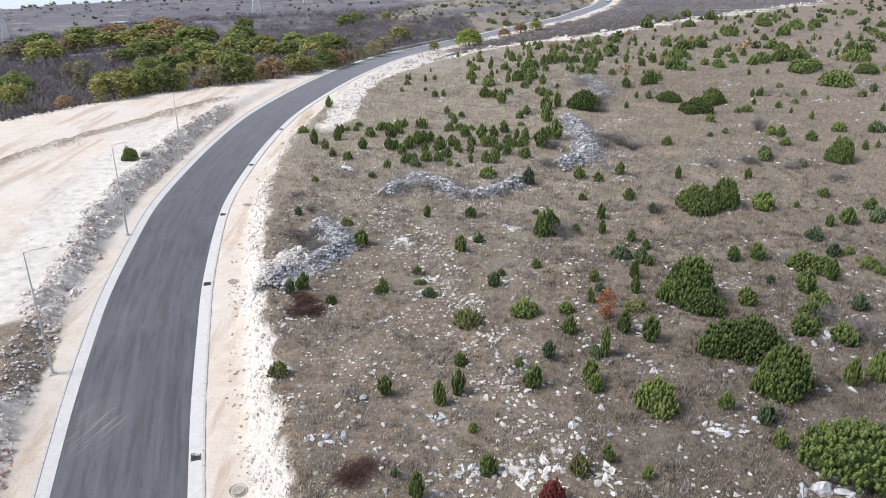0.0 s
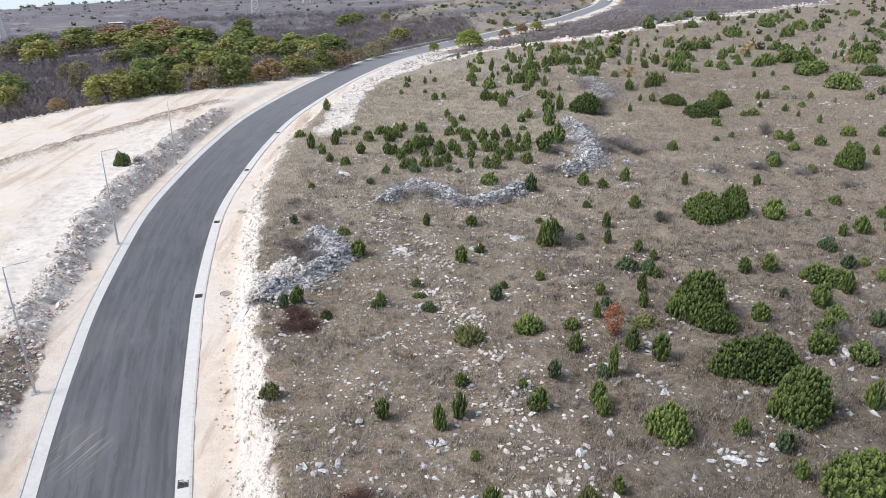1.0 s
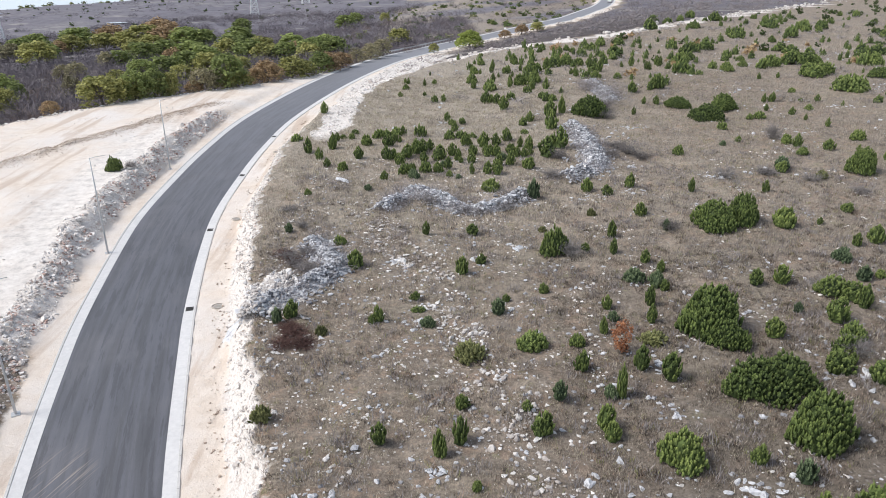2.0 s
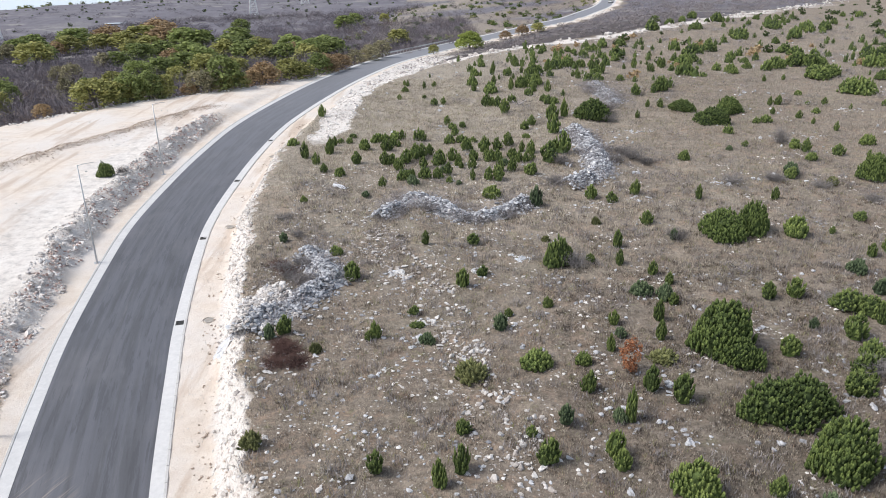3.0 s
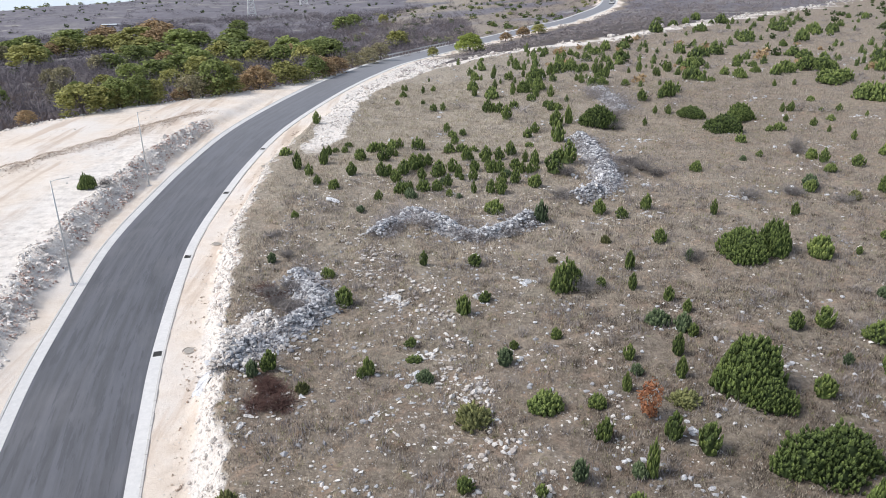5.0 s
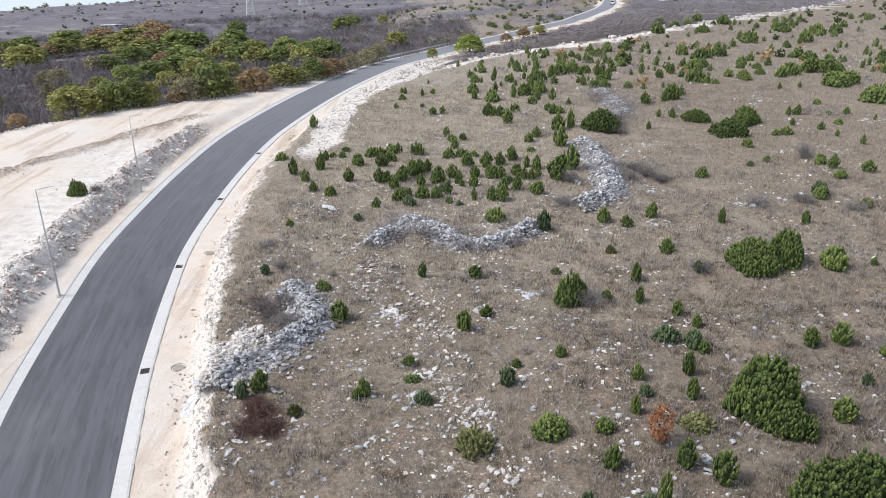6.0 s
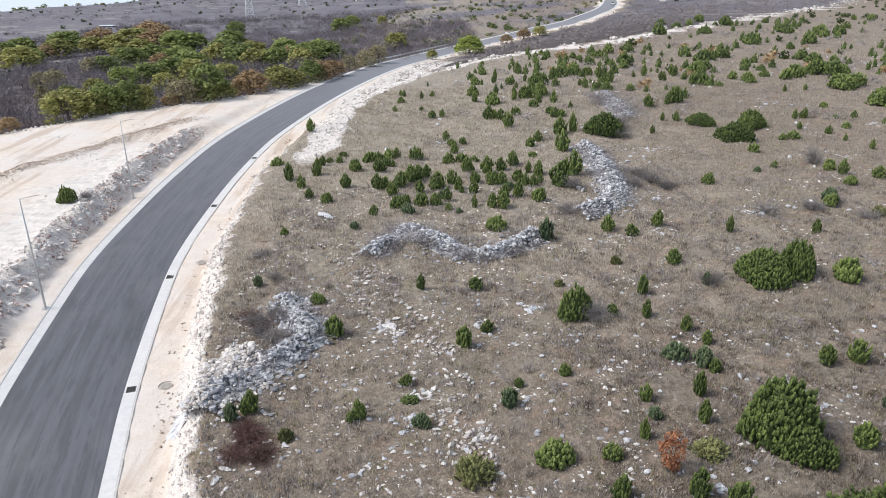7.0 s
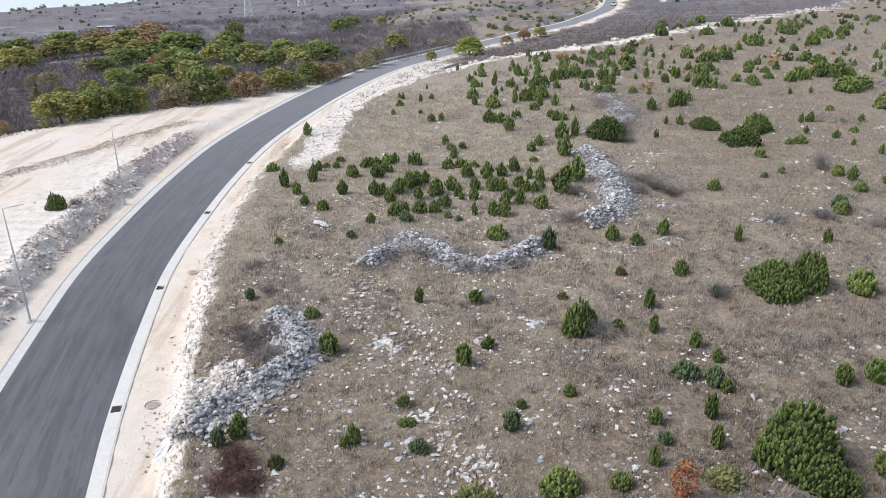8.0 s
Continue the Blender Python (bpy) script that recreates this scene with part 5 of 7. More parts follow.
ROCKS_A = [(-5.6, 51.4, 0.8, 1), (-8.1, 44.8, 0.53, 0), (2.7, 22.7, 1.04, 1), (3.4, 22.4, 0.87, 1), (4.1, 23, 0.78, 1), (4.5, 22.6, 0.57, 1), (2.5,
           22.4, 0.67, 1), (3, 21.7, 0.65, 1), (3.4, 21.5, 0.55, 1), (6.5, 22.7, 0.62, 1), (6.7, 22.5, 0.51, 1), (6.4, 22.1, 0.61, 1), (6.4, 21.6,
           0.5, 1), (3.9, 28, 0.67, 1), (3.6, 27.6, 0.54, 1), (5.1, 28.6, 0.56, 0), (5.6, 25.1, 0.95, 0), (5.9, 25.6, 0.68, 0), (7, 24.5, 0.6, 0),
           (7.1, 26.5, 0.64, 0), (11.7, 24.6, 1.1, 0), (12, 24.4, 0.71, 0), (11.5, 24.8, 0.72, 0), (10.5, 33.6, 0.77, 0)]
ROCKS_B = [(9.6, 33.1, 0.55, 0), (10.5, 33.3, 0.56, 0), (9.4, 30.8, 0.59, 0), (8.8, 27.1, 0.47, 0), (-0.1, 26.1, 0.69, 0), (-0.5, 26.2, 0.52, 0),
           (-0.3, 24, 0.65, 0), (1.2, 22.9, 0.73, 0), (0.8, 23, 0.68, 0), (0.6, 22.6, 0.57, 0), (2.1, 23.4, 0.43, 1), (2.5, 32.4, 0.55, 1), (2.6,
           32.7, 0.48, 1), (2.4, 33.1, 0.56, 1), (1.4, 28.7, 0.43, 1), (1.2, 30, 0.38, 1), (2.7, 30.6, 0.33, 1), (-1.2, 38.3, 0.55, 0), (-1.3, 38,
           0.62, 0), (-0.2, 37.4, 0.54, 1), (-0.3, 40.7, 0.58, 1), (0.2, 41.9, 0.59, 1), (1.1, 40.1, 0.49, 1), (2, 37.3, 0.46, 1)]
ROCKS_C = [(1.7, 37.9, 0.54, 1), (-2.9, 46.4, 1.1, 0), (-3.3, 46.1, 0.82, 0), (-3.9, 48.9, 0.48, 1), (0.5, 35.4, 0.44, 1), (-0.7, 40.3, 0.65, 1),
           (-1.6, 37.1, 0.61, 0), (-7.7, 29.7, 0.51, 1), (-7.6, 30.1, 0.58, 1), (-8.8, 34.4, 0.72, 1), (-8.6, 35, 0.65, 1), (5.1, 39.3, 0.32, 0),
           (23.4, 37.2, 0.53, 0), (22.9, 34.1, 0.42, 0), (18.8, 31.3, 0.86, 0), (19.6, 31.7, 0.67, 0), (19.4, 30.6, 0.58, 0), (18.7, 27.4, 0.77, 0),
           (14.3, 21, 1.46, 0), (13.6, 21.2, 0.98, 0), (14.9, 20.9, 0.97, 0), (-0.5, 22.6, 0.47, 0), (-4.6, 24.3, 0.49, 0), (-5, 22.3, 0.46, 0)]
ROCKS_D = [(-5.7, 24.6, 0.55, 0), (-4.8, 24.4, 0.6, 0), (-4.1, 22.6, 0.31, 1), (-2.2, 21.3, 0.54, 0), (-1.2, 21.5, 0.55, 0), (-3.7, 21.3, 0.35, 1),
           (-0.3, 21.6, 0.45, 0), (13.2, 24.1, 0.38, 0), (13.6, 26.7, 0.35, 0), (23.7, 61.6, 0.93, 0), (23.3, 62.1, 0.82, 0), (-8.8, 63, 1.79, 0),
           (12.2, 44.7, 0.44, 0), (6.5, 45.8, 0.54, 0), (-2.7, 46.2, 1.15, 1), (-3.2, 45.9, 0.87, 1), (-1.2, 43, 0.44, 1), (-0.9, 39.8, 0.57, 1),
           (-0.6, 40.2, 0.52, 1), (-1.3, 38.2, 0.6, 0), (-1.3, 37.6, 0.53, 0), (-0.6, 46, 0.41, 1), (-5.3, 49.9, 0.52, 0), (2.6, 45.1, 0.59, 0)]
ROCKS_E = [(1.9, 46.1, 0.54, 0), (5.2, 48.1, 1.06, 0), (4.9, 47.7, 0.77, 0), (5, 39.2, 0.39, 0), (14.1, 40.8, 0.7, 0), (14.3, 40.5, 0.4, 0), (-2,
           36.2, 0.36, 0), (-2.5, 58.3, 0.88, 0), (-1.4, 35.9, 0.45, 0), (1.4, 37.3, 0.53, 1), (1.7, 36.9, 0.47, 1), (2.1, 37.4, 0.37, 1), (1.1, 36,
           0.56, 0), (-8.4, 41.9, 0.73, 0), (-8.7, 35.3, 0.49, 1)]

for i, (x, y, size, pale) in enumerate(ROCKS_A + ROCKS_B + ROCKS_C + ROCKS_D + ROCKS_E):
    field_rock(x, y, size, pale, i)


# ---- kerbs, drains, covers ----
def kerb_stone_mesh():
    bm = bmesh.new()
    bmesh.ops.create_cube(bm, size=1.0)
    bmesh.ops.scale(bm, vec=(KERB, 1.0, 0.3), verts=bm.verts)
    bmesh.ops.bevel(bm, geom=[e for e in bm.edges if abs(e.verts[0].co.z + e.verts[1].co.z) > 0.28 and e.verts[0].co.z > 0], offset=0.02, segments=1, affect="EDGES")
    me = bpy.data.meshes.new("kerb_stone")
    bm.to_mesh(me)
    bm.free()
    me.materials.append(KERBSTONE)
    return me


KERB_STONE = kerb_stone_mesh()
for side in (-1, 1):
    line = beside_line(side * (HALF + GUTTER + KERB / 2 + 0.004))
    run = np.r_[0, np.cumsum(np.hypot(*np.diff(line[:, :2], axis=0).T))]
    start, stop = np.interp((12, 118), line[:, 1], run)
    kerb = empty("kerb", pose(0, 0, 0), "row of pale concrete kerbstones along the gutter", "kerb", kind="structure")
    for s in np.arange(start, stop, 1.0):
        p, q = [Vector([np.interp(v, run, line[:, j]) for j in range(3)]) for v in (s, s + 0.985)]
        o = new("kerb_stone", KERB_STONE)
        o.parent = kerb
        way = q - p
        o.matrix_basis = Matrix.Translation((p + q) / 2 + Vector((0, 0, -0.15 + 0.06))) @ pose(0, 0, 0, math.degrees(math.asin(way.z / way.length)), 0, math.degrees(math.atan2(-way.x, way.y))) @ Matrix.Diagonal((1, way.length, 1, 1))
    k0 = int(np.argmax(line[:, 1] > 117.5))
    o = lambda v: side * (HALF + GUTTER + v)
    prof = [(o(0.004), -0.2), (o(0.004), 0.06), (o(KERB), 0.06), (o(KERB), -0.2)]
    ribbon("far_kerb", prof if side > 0 else prof[::-1], KERBSTONE, "pale concrete kerb along the far road", "kerb", k0)


def road_spot(y, offset):
    """Place and heading beside the road's centre line at the station whose y is given."""
    k = float(np.interp(y, CENTRE[:, 1], np.arange(len(CENTRE))))
    line = beside_line(offset)
    p = [float(np.interp(k, np.arange(len(line)), line[:, j])) for j in range(3)]
    i = min(int(k), len(line) - 2)
    way = line[i + 1] - line[i]
    return p, math.degrees(math.atan2(-way[0], way[1]))


def slab(parent, name, material, x0, x1, y0, y1, z0, z1, bevel=0.0, label=""):
    bm = bmesh.new()
    bmesh.ops.create_cube(bm, size=1.0)
    bmesh.ops.scale(bm, vec=(x1 - x0, y1 - y0, z1 - z0), verts=bm.verts)
    bmesh.ops.translate(bm, vec=((x0 + x1) / 2, (y0 + y1) / 2, (z0 + z1) / 2), verts=bm.verts)
    if bevel:
        bmesh.ops.bevel(bm, geom=bm.edges[:], offset=bevel, segments=1, affect="EDGES")
    return part(name, bm, material, parent, label)


DARK = plain("painted_pit_shade", (0.012, 0.012, 0.012), (0.03, 0.03, 0.03), 20, 0.8)
for y in (25.9, 42.4, 56.4, 70.5, 84.2):
    p, turn = road_spot(y, HALF + GUTTER * 0.55)
    drain = empty("gutter_drain", pose(p[0], p[1], p[2] + 0.022, 0, 0, turn), "small rectangular iron drain grate set in the gutter", "drain grate", "gutter drains")
    # near-black slab in place of the shade inside the drain
    pit = slab(drain, "grate", DARK, -0.19, 0.19, -0.22, 0.22, -0.03, 0.006)
    for s in (-1, 1):
        slab(drain, "frame", IRON, s * 0.21 - 0.02, s * 0.21 + 0.02, -0.26, 0.26, -0.03, 0.02, 0.004)
        slab(drain, "frame", IRON, -0.19, 0.19, s * 0.24 - 0.02, s * 0.24 + 0.02, -0.03, 0.02, 0.004)
    for i in range(6):
        slab(pit, "bar", IRON, -0.19, 0.19, -0.2 + i * 0.075, -0.175 + i * 0.075, -0.02, 0.016)

DUSTY = plain("dusty_concrete", (0.40, 0.36, 0.32), (0.6, 0.55, 0.5), 6, 0.9)
DUSTY_IRON = plain("dusty_cast_iron", (0.32, 0.3, 0.275), (0.48, 0.45, 0.41), 14, 0.85, 0.0)
for y, off in ((23.3, 5.0), (42.3, 4.9), (58.5, 5.0), (78.2, 5.0)):
    p, turn = road_spot(y, off)
    z = ground_at(p[0], p[1])
    hole = empty("manhole_cover", pose(p[0], p[1], z + 0.02, 0, 0, turn), "round iron manhole cover in a concrete ring, dusty", "manhole cover", "manhole covers")
    for name, r0, r1, h, mat in (("ring", 0.31, 0.4, 0.035, DUSTY), ("cover", 0.0, 0.3, 0.03, DUSTY_IRON)):
        bm = bmesh.new()
        bmesh.ops.create_cone(bm, cap_ends=True, segments=28, radius1=r1, radius2=r1 - 0.015, depth=0.2)
        bmesh.ops.translate(bm, vec=(0, 0, h - 0.1), verts=bm.verts)
        if r0:
            bmesh.ops.delete(bm, geom=[f for f in bm.faces if len(f.verts) > 4], context="FACES")
            ring = bmesh.ops.create_circle(bm, segments=28, radius=r0)["verts"]
            bmesh.ops.translate(bm, vec=(0, 0, h), verts=ring)
            tops = [e for e in bm.edges if e.is_boundary and all(v.co.z > h - 0.02 for v in e.verts)]
            bmesh.ops.bridge_loops(bm, edges=tops)
        lid = part(name, bm, mat, hole)
    for i in range(5):
        slab(lid, "rib", DUSTY_IRON, -0.2, 0.2, -0.165 + i * 0.075, -0.13 + i * 0.075, 0.02, 0.04)


# ---- lamp posts still without lamps ----
def lamp_post(x, y, h):
    z = ground_at(x, y)
    post = empty("lamp_post", pose(x, y, z, 0, 0, -60), "slim tapered galvanised steel lamp post on rubble verge", "lamp post", "lamp posts along the road")
    mesh_object("pole", *ring_tube([(0, 0, -0.3), (0, 0, 0.0), (0, 0, h * 0.5), (0, 0, h)], [0.07, 0.07, 0.055, 0.035], 12), GALVANISED, post, smooth=True)
    mesh_object("arm", *ring_tube([(0, 0, h - 0.05), (0.0, 0.35, h + 0.02), (0.0, 1.1, h + 0.06)], [0.025, 0.02, 0.016], 8), GALVANISED, post, smooth=True)
    slab(post, "base_plate", GALVANISED, -0.2, 0.2, -0.2, 0.2, -0.06, 0.03, 0.006)
    slab(post, "hatch", GALVANISED, 0.07, 0.092, -0.045, 0.045, 0.6, 1.0, 0.004)


for x, y, h in ((-21.0, 32.6, 7.1), (-25.0, 52.3, 7.3), (-27.4, 72.4, 6.9)):
    lamp_post(x, y, h)


# ---- guard rail on the outside of the bend ----
def guard_rail(y0, y1):
    p0, _ = road_spot(y0, -(HALF + 1.0))
    rail = empty("guard_rail", pose(p0[0], p0[1], p0[2]), "galvanised steel guard rail on posts along the bend", "guard rail")
    inv = rail.matrix_basis.inverted()
    stations = np.arange(y0, y1, 1.75)
    spots = [road_spot(y, -(HALF + 1.0)) for y in stations]
    wave = [(0.0, 0.45), (0.04, 0.5), (0.0, 0.56), (0.0, 0.62), (0.04, 0.68), (0.0, 0.74), (-0.02, 0.74), (-0.02, 0.45)]
    verts, faces, m = [], [], len(wave)
    for p, turn in spots:
        pm = inv @ pose(*p, 0, 0, turn)
        verts += [pm @ Vector((dx, 0, h)) for dx, h in wave]
    for i in range(len(spots) - 1):
        faces += [(i * m + j, i * m + (j + 1) % m, (i + 1) * m + (j + 1) % m, (i + 1) * m + j) for j in range(m)]
    mesh_object("beam", verts, faces, GALVANISED, rail)
    for p, turn in spots:
        o = slab(rail, "post", GALVANISED, -0.12, -0.03, -0.04, 0.04, -0.6, 0.72)
        o.matrix_basis = inv @ pose(*p, 0, 0, turn)


guard_rail(150, 196)


# ---- trees below the shelf ----
def oak(kind, x, y, h, w, i, label):
    wood, crown = (OAKS if y < 165 else FAR_OAKS)[kind][i % 3]
    top = empty("oak_tree", pose(x, y, ground_at(x, y) - 0.1), label, "tree", "trees below the shelf")
    for n, me in (("trunk", wood), ("crown", crown)):
        o = new(n, me)
        o.parent = top
        o.matrix_basis = pose(0, 0, 0, 0, 0, i * 101) @ Matrix.Diagonal((w / 5.0, w / 5.0, h / 6.0, 1))
    return top


def oak_meshes(seed, material, leaves, leaf, n=3):
    out = []
    for i in range(n):
        wood, crown = oak_parts(seed + i, 6.0, 2.1, 26 + 3 * i, leaves, leaf)
        out.append((wood.mesh("trunk", BARK), crown.mesh("crown", material)))
    return out


OAKS = {"y": oak_meshes(201, OAK_YELLOW, 46, 0.19), "g": oak_meshes(211, OAK_GREEN, 50, 0.19), "b": oak_meshes(221, OAK_BROWN, 44, 0.18), "o": oak_meshes(231, OAK_DULL, 34, 0.17)}
FAR_OAKS = {"y": oak_meshes(201, OAK_YELLOW, 28, 0.26), "g": oak_meshes(211, OAK_GREEN, 30, 0.26), "b": oak_meshes(221, OAK_BROWN, 26, 0.25), "o": oak_meshes(231, OAK_DULL, 22, 0.24)}
OAK_LABEL = {"y": "oak with yellowing green autumn leaves below the embankment", "g": "leafy green oak among bare scrub", "b": "oak with rusty brown autumn leaves among bare scrub", "o": "half-bare oak with dull withering olive-brown leaves"}
TREES_Y = [(-127.6, 232.8, 8.3, 7.8), (-142.3, 283.8, 8.3, 7.7), (-131.5, 289, 7.5, 7.3), (-123.4, 287.8, 7.5, 7.2), (-114.6, 285, 11.1, 9.5), (-100.4,
             257.2, 7.5, 7.3), (-105.6, 253.1, 5.8, 6.2), (-53, 166.8, 4.9, 5.6), (-55.6, 229.4, 6, 6.3), (-46.6, 195.3, 5.7, 6.1), (-65.3, 225, 6.6,
             6.7), (-43.6, 158.4, 4.1, 5.2), (-34.1, 189.8, 4.9, 5.7), (-24.6, 121.3, 4, 4), (-23.1, 123.9, 3.2, 3.3), (-31.1, 112.7, 3.3, 3.3), (-32.4,
             110.7, 2.5, 3.1), (-52.9, 150, 3.9, 5), (-38.7, 105.3, 2.4, 4.4), (-63.5, 143.8, 3.8, 4.9), (-45.2, 98.1, 4.2, 4.6), (-43.5, 100.1, 3, 3.8),
             (-42.1, 102.2, 2.7, 3), (-69.2, 114.5, 3.8, 5)]
TREES_Y_FAR = [(-39.4, 104.2, 2.1, 3.5), (-13.5, 228.7, 5.2, 5.8), (-25.8, 335.5, 3.5, 4.8)]
TREES_G = [(-159.8, 281.1, 8.2, 7.7), (-130.8, 245, 6.4, 6.6), (-160.7, 292.3, 8.5, 7.9), (-149.1, 304.3, 10.8, 9.3), (-93.9, 273.1, 9.7, 8.6), (-88.5,
             274, 8, 7.6), (-88.3, 218.2, 7.1, 7), (-87.1, 232.3, 6.8, 6.8), (-71.7, 211.4, 7.6, 7.3), (-61.3, 191.4, 6.2, 6.5), (-58.9, 169.9, 5.6, 6),
             (-62.2, 165, 4.9, 5.6), (-94.7, 353, 6.8, 6.8), (-74.9, 275, 8, 7.6), (-64.1, 229.3, 8.2, 7.7), (-53.6, 205.6, 7.4, 7.2), (-32.2, 111.1,
             4.3, 6.8), (-45.6, 226.1, 6.6, 6.7), (-41.5, 195.7, 5.7, 6.2), (-35.8, 203.5, 6, 6.3), (-33.5, 209.8, 6.8, 6.8), (-29.7, 202, 5.3, 5.9),
             (-21, 128.5, 3.3, 4.1), (-40.4, 103.8, 3.1, 5.7)]
TREES_G_FAR = [(-64.3, 158.1, 4.7, 5.5), (-42.3, 101.7, 3, 5.6), (-65.9, 138.5, 2.7, 4.3), (-88.1, 202.3, 4.6, 5.5), (-77.2, 129.1, 4.7, 5.5), (-74.5,
                 127.9, 3, 4.4), (-30.5, 206.5, 6.3, 6.5), (-41, 315.4, 6.7, 6.7), (-39.8, 342.9, 5.2, 5.8)]
TREES_B = [(-144.3, 279, 5.5, 6), (-138.6, 311, 10.6, 9.2), (-127.7, 337.9, 12, 9.5), (-102.6, 277.6, 10.8, 9.3), (-74.6, 205.5, 4.7, 5.5), (-41.9,
             210.4, 4.1, 5.1), (-19.3, 132.5, 2.2, 3.2), (-27.5, 116.8, 3.8, 4.1), (-28.8, 115.5, 2.3, 3.2), (-49.2, 92.3, 1.8, 2.2), (-36.2, 107.5, 2.1,
             2.2), (-19.9, 130.9, 3, 3.8), (-18.3, 135.5, 3.1, 3.5)]
TREES_O = [(-33.8, 109.5, 4.3, 4), (-35.1, 108.1, 3.5, 4.1), (-66.7, 132.6, 3.5, 4.8), (-83.8, 162.3, 3.7, 4.9), (-79.8, 160.8, 4.7, 5.5), (-90.8,
             199.6, 4.6, 5.4), (-153.8, 264.5, 6.9, 6.9), (-155, 260.6, 6.8, 6.8), (-14.6, 151.2, 4.2, 4.2), (-16.8, 144.3, 3.6, 3.8), (-12.6, 157,
             4, 4.2)]

for kind, rows in (("y", TREES_Y + TREES_Y_FAR), ("g", TREES_G + TREES_G_FAR), ("b", TREES_B), ("o", TREES_O)):
    for i, (x, y, w, h) in enumerate(rows):
        oak(kind, x, y, min(h, 1.5 + 1.0 * w), w * (1.4 if kind != "o" else 1.1), i, OAK_LABEL[kind])


# ---- stuff: what nobody could count ----
def scattered(meshes_bag, places, name, material, label, category):
    """Many copies of small shapes, joined into one mesh."""
    vs, fs, tips, off = [], [], [], 0
    for i, (x, y, z, h, w, turn) in enumerate(places):
        bag = meshes_bag[i % len(meshes_bag)]
        v = np.array([tuple(q) for q in bag.v])
        c, s = math.cos(turn), math.sin(turn)
        vs.append(np.stack([(v[:, 0] * c - v[:, 1] * s) * w + x, (v[:, 0] * s + v[:, 1] * c) * w + y, v[:, 2] * h + z], -1))
        fs += [tuple(k + off for k in f) for f in bag.f]
        tips += bag.tip
        off += len(v)
    me = bpy.data.meshes.new(name)
    me.from_pydata(np.vstack(vs).tolist(), [], fs)
    me.attributes.new("tip", "FLOAT", "POINT").data.foreach_set("value", tips)
    me.materials.append(material)
    return tagged(new(name, me), label, category, kind="stuff")


for kind, bags, label in (("young", FAR_COLUMNS, "slim young junipers on the far slope"), ("round", FAR_ROUNDS, "small round junipers on the far slope"), ("domed", FAR_DOMES, "broad dark junipers on the far slope")):
    scattered(bags, FAR_PLANTS[kind], "far_thicket", JUNIPER, label, "junipers")

r80 = np.random.default_rng(80)


def wild(n, x0, x1, y0, y1, keep):
    """Random places in a rectangle that keep(x, y) lets stand."""
    x, y = r80.uniform(x0, x1, n), r80.uniform(y0, y1, n)
    ok = keep(x, y)
    return x[ok], y[ok]


def off_shelf(lo, hi):
    return lambda x, y: (lambda q: (q > lo) & (q < hi))(-beside(SHELF_LINE, x, y)[0])


# bare scrub and small leafless trees between the oaks
bare = [twig_cloud(301 + i, 84, 0.0085) for i in range(4)]
x, y = wild(3600, -190, 10, 70, 330, lambda x, y: off_shelf(3, 120)(x, y) & (x > -0.74 * y))
z = land(x, y)[0]
h = r80.uniform(1.8, 4.6, len(x)) * np.clip(0.45 + (-beside(SHELF_LINE, x, y)[0]) / 25, 0.5, 1)
scattered(bare, list(zip(x, y, z, h, h * 1.15, r80.uniform(0, 6, len(x)))), "bare_scrub", SCRUB, "leafless purple-grey scrub covering the lower slope", "scrub")
x, y = wild(1500, -190, 10, 70, 330, lambda x, y: off_shelf(2, 100)(x, y) & (x > -0.74 * y) & (swell(x, y, 30, 52) > 0.0))
h = r80.uniform(1.5, 3.8, len(x)) * np.clip(0.45 + (-beside(SHELF_LINE, x, y)[0]) / 25, 0.5, 1)
scattered(bare, list(zip(x, y, land(x, y)[0], h, h * 1.2, r80.uniform(0, 6, len(x)))), "bare_scrub", BROWN_SCRUB, "leafless brown scrub at the foot of the embankment", "scrub")
x, y = wild(4200, -10, 190, 118, 420, lambda x, y: (beside(CENTRE, x, y)[0] > 7) & (beside(TRACK_LINE, x, y)[0] < -3))
z = land(x, y)[0]
h = r80.uniform(0.8, 1.9, len(x))
scattered([twig_cloud(331, 26, 0.028), twig_cloud(332, 26, 0.028)], list(zip(x, y, z, h, h * 1.7, r80.uniform(0, 6, len(x)))), "bare_scrub", PALE_SCRUB, "leafless grey scrub between the road and a rubble bank", "scrub")

thin = [twig_cloud(321 + i, 60, 0.012) for i in range(3)]
x, y = wild(4200, -360, 40, 90, 430, lambda x, y: off_shelf(105, 250)(x, y) & (x > -0.74 * y))
h = r80.uniform(1.8, 4.2, len(x))
scattered(thin, list(zip(x, y, land(x, y)[0] - 0.1, h, h * 1.6, r80.uniform(0, 6, len(x)))), "bare_scrub", SCRUB, "leafless purple-grey scrub behind the oaks", "scrub")

# far bushes on the plain
rng = np.random.default_rng(310)
clumps = []
for i in range(4):
    b = Bag()
    for k in range(5):
        leaf_ball(b, np.array([rng.uniform(-0.4, 0.4), rng.uniform(-0.4, 0.4), rng.uniform(0.25, 0.6)]), 0.36, 10, 0.16)
    clumps.append(b)
x, y = wild(700, -420, 160, 200, 760, lambda x, y: off_shelf(15, 600)(x, y) & (beside(SHORE_LINE, x, y)[0] > 10))
h = r80.uniform(1.0, 3.2, len(x))
scattered(thin, list(zip(x, y, land(x, y)[0] - 0.1, h, h * 1.8, r80.uniform(0, 6, len(x)))), "far_scrub", SCRUB, "far grey scrub dotted over the plain", "scrub")
x, y = wild(420, -400, 150, 210, 760, lambda x, y: off_shelf(8, 500)(x, y) & (beside(SHORE_LINE, x, y)[0] > 15))
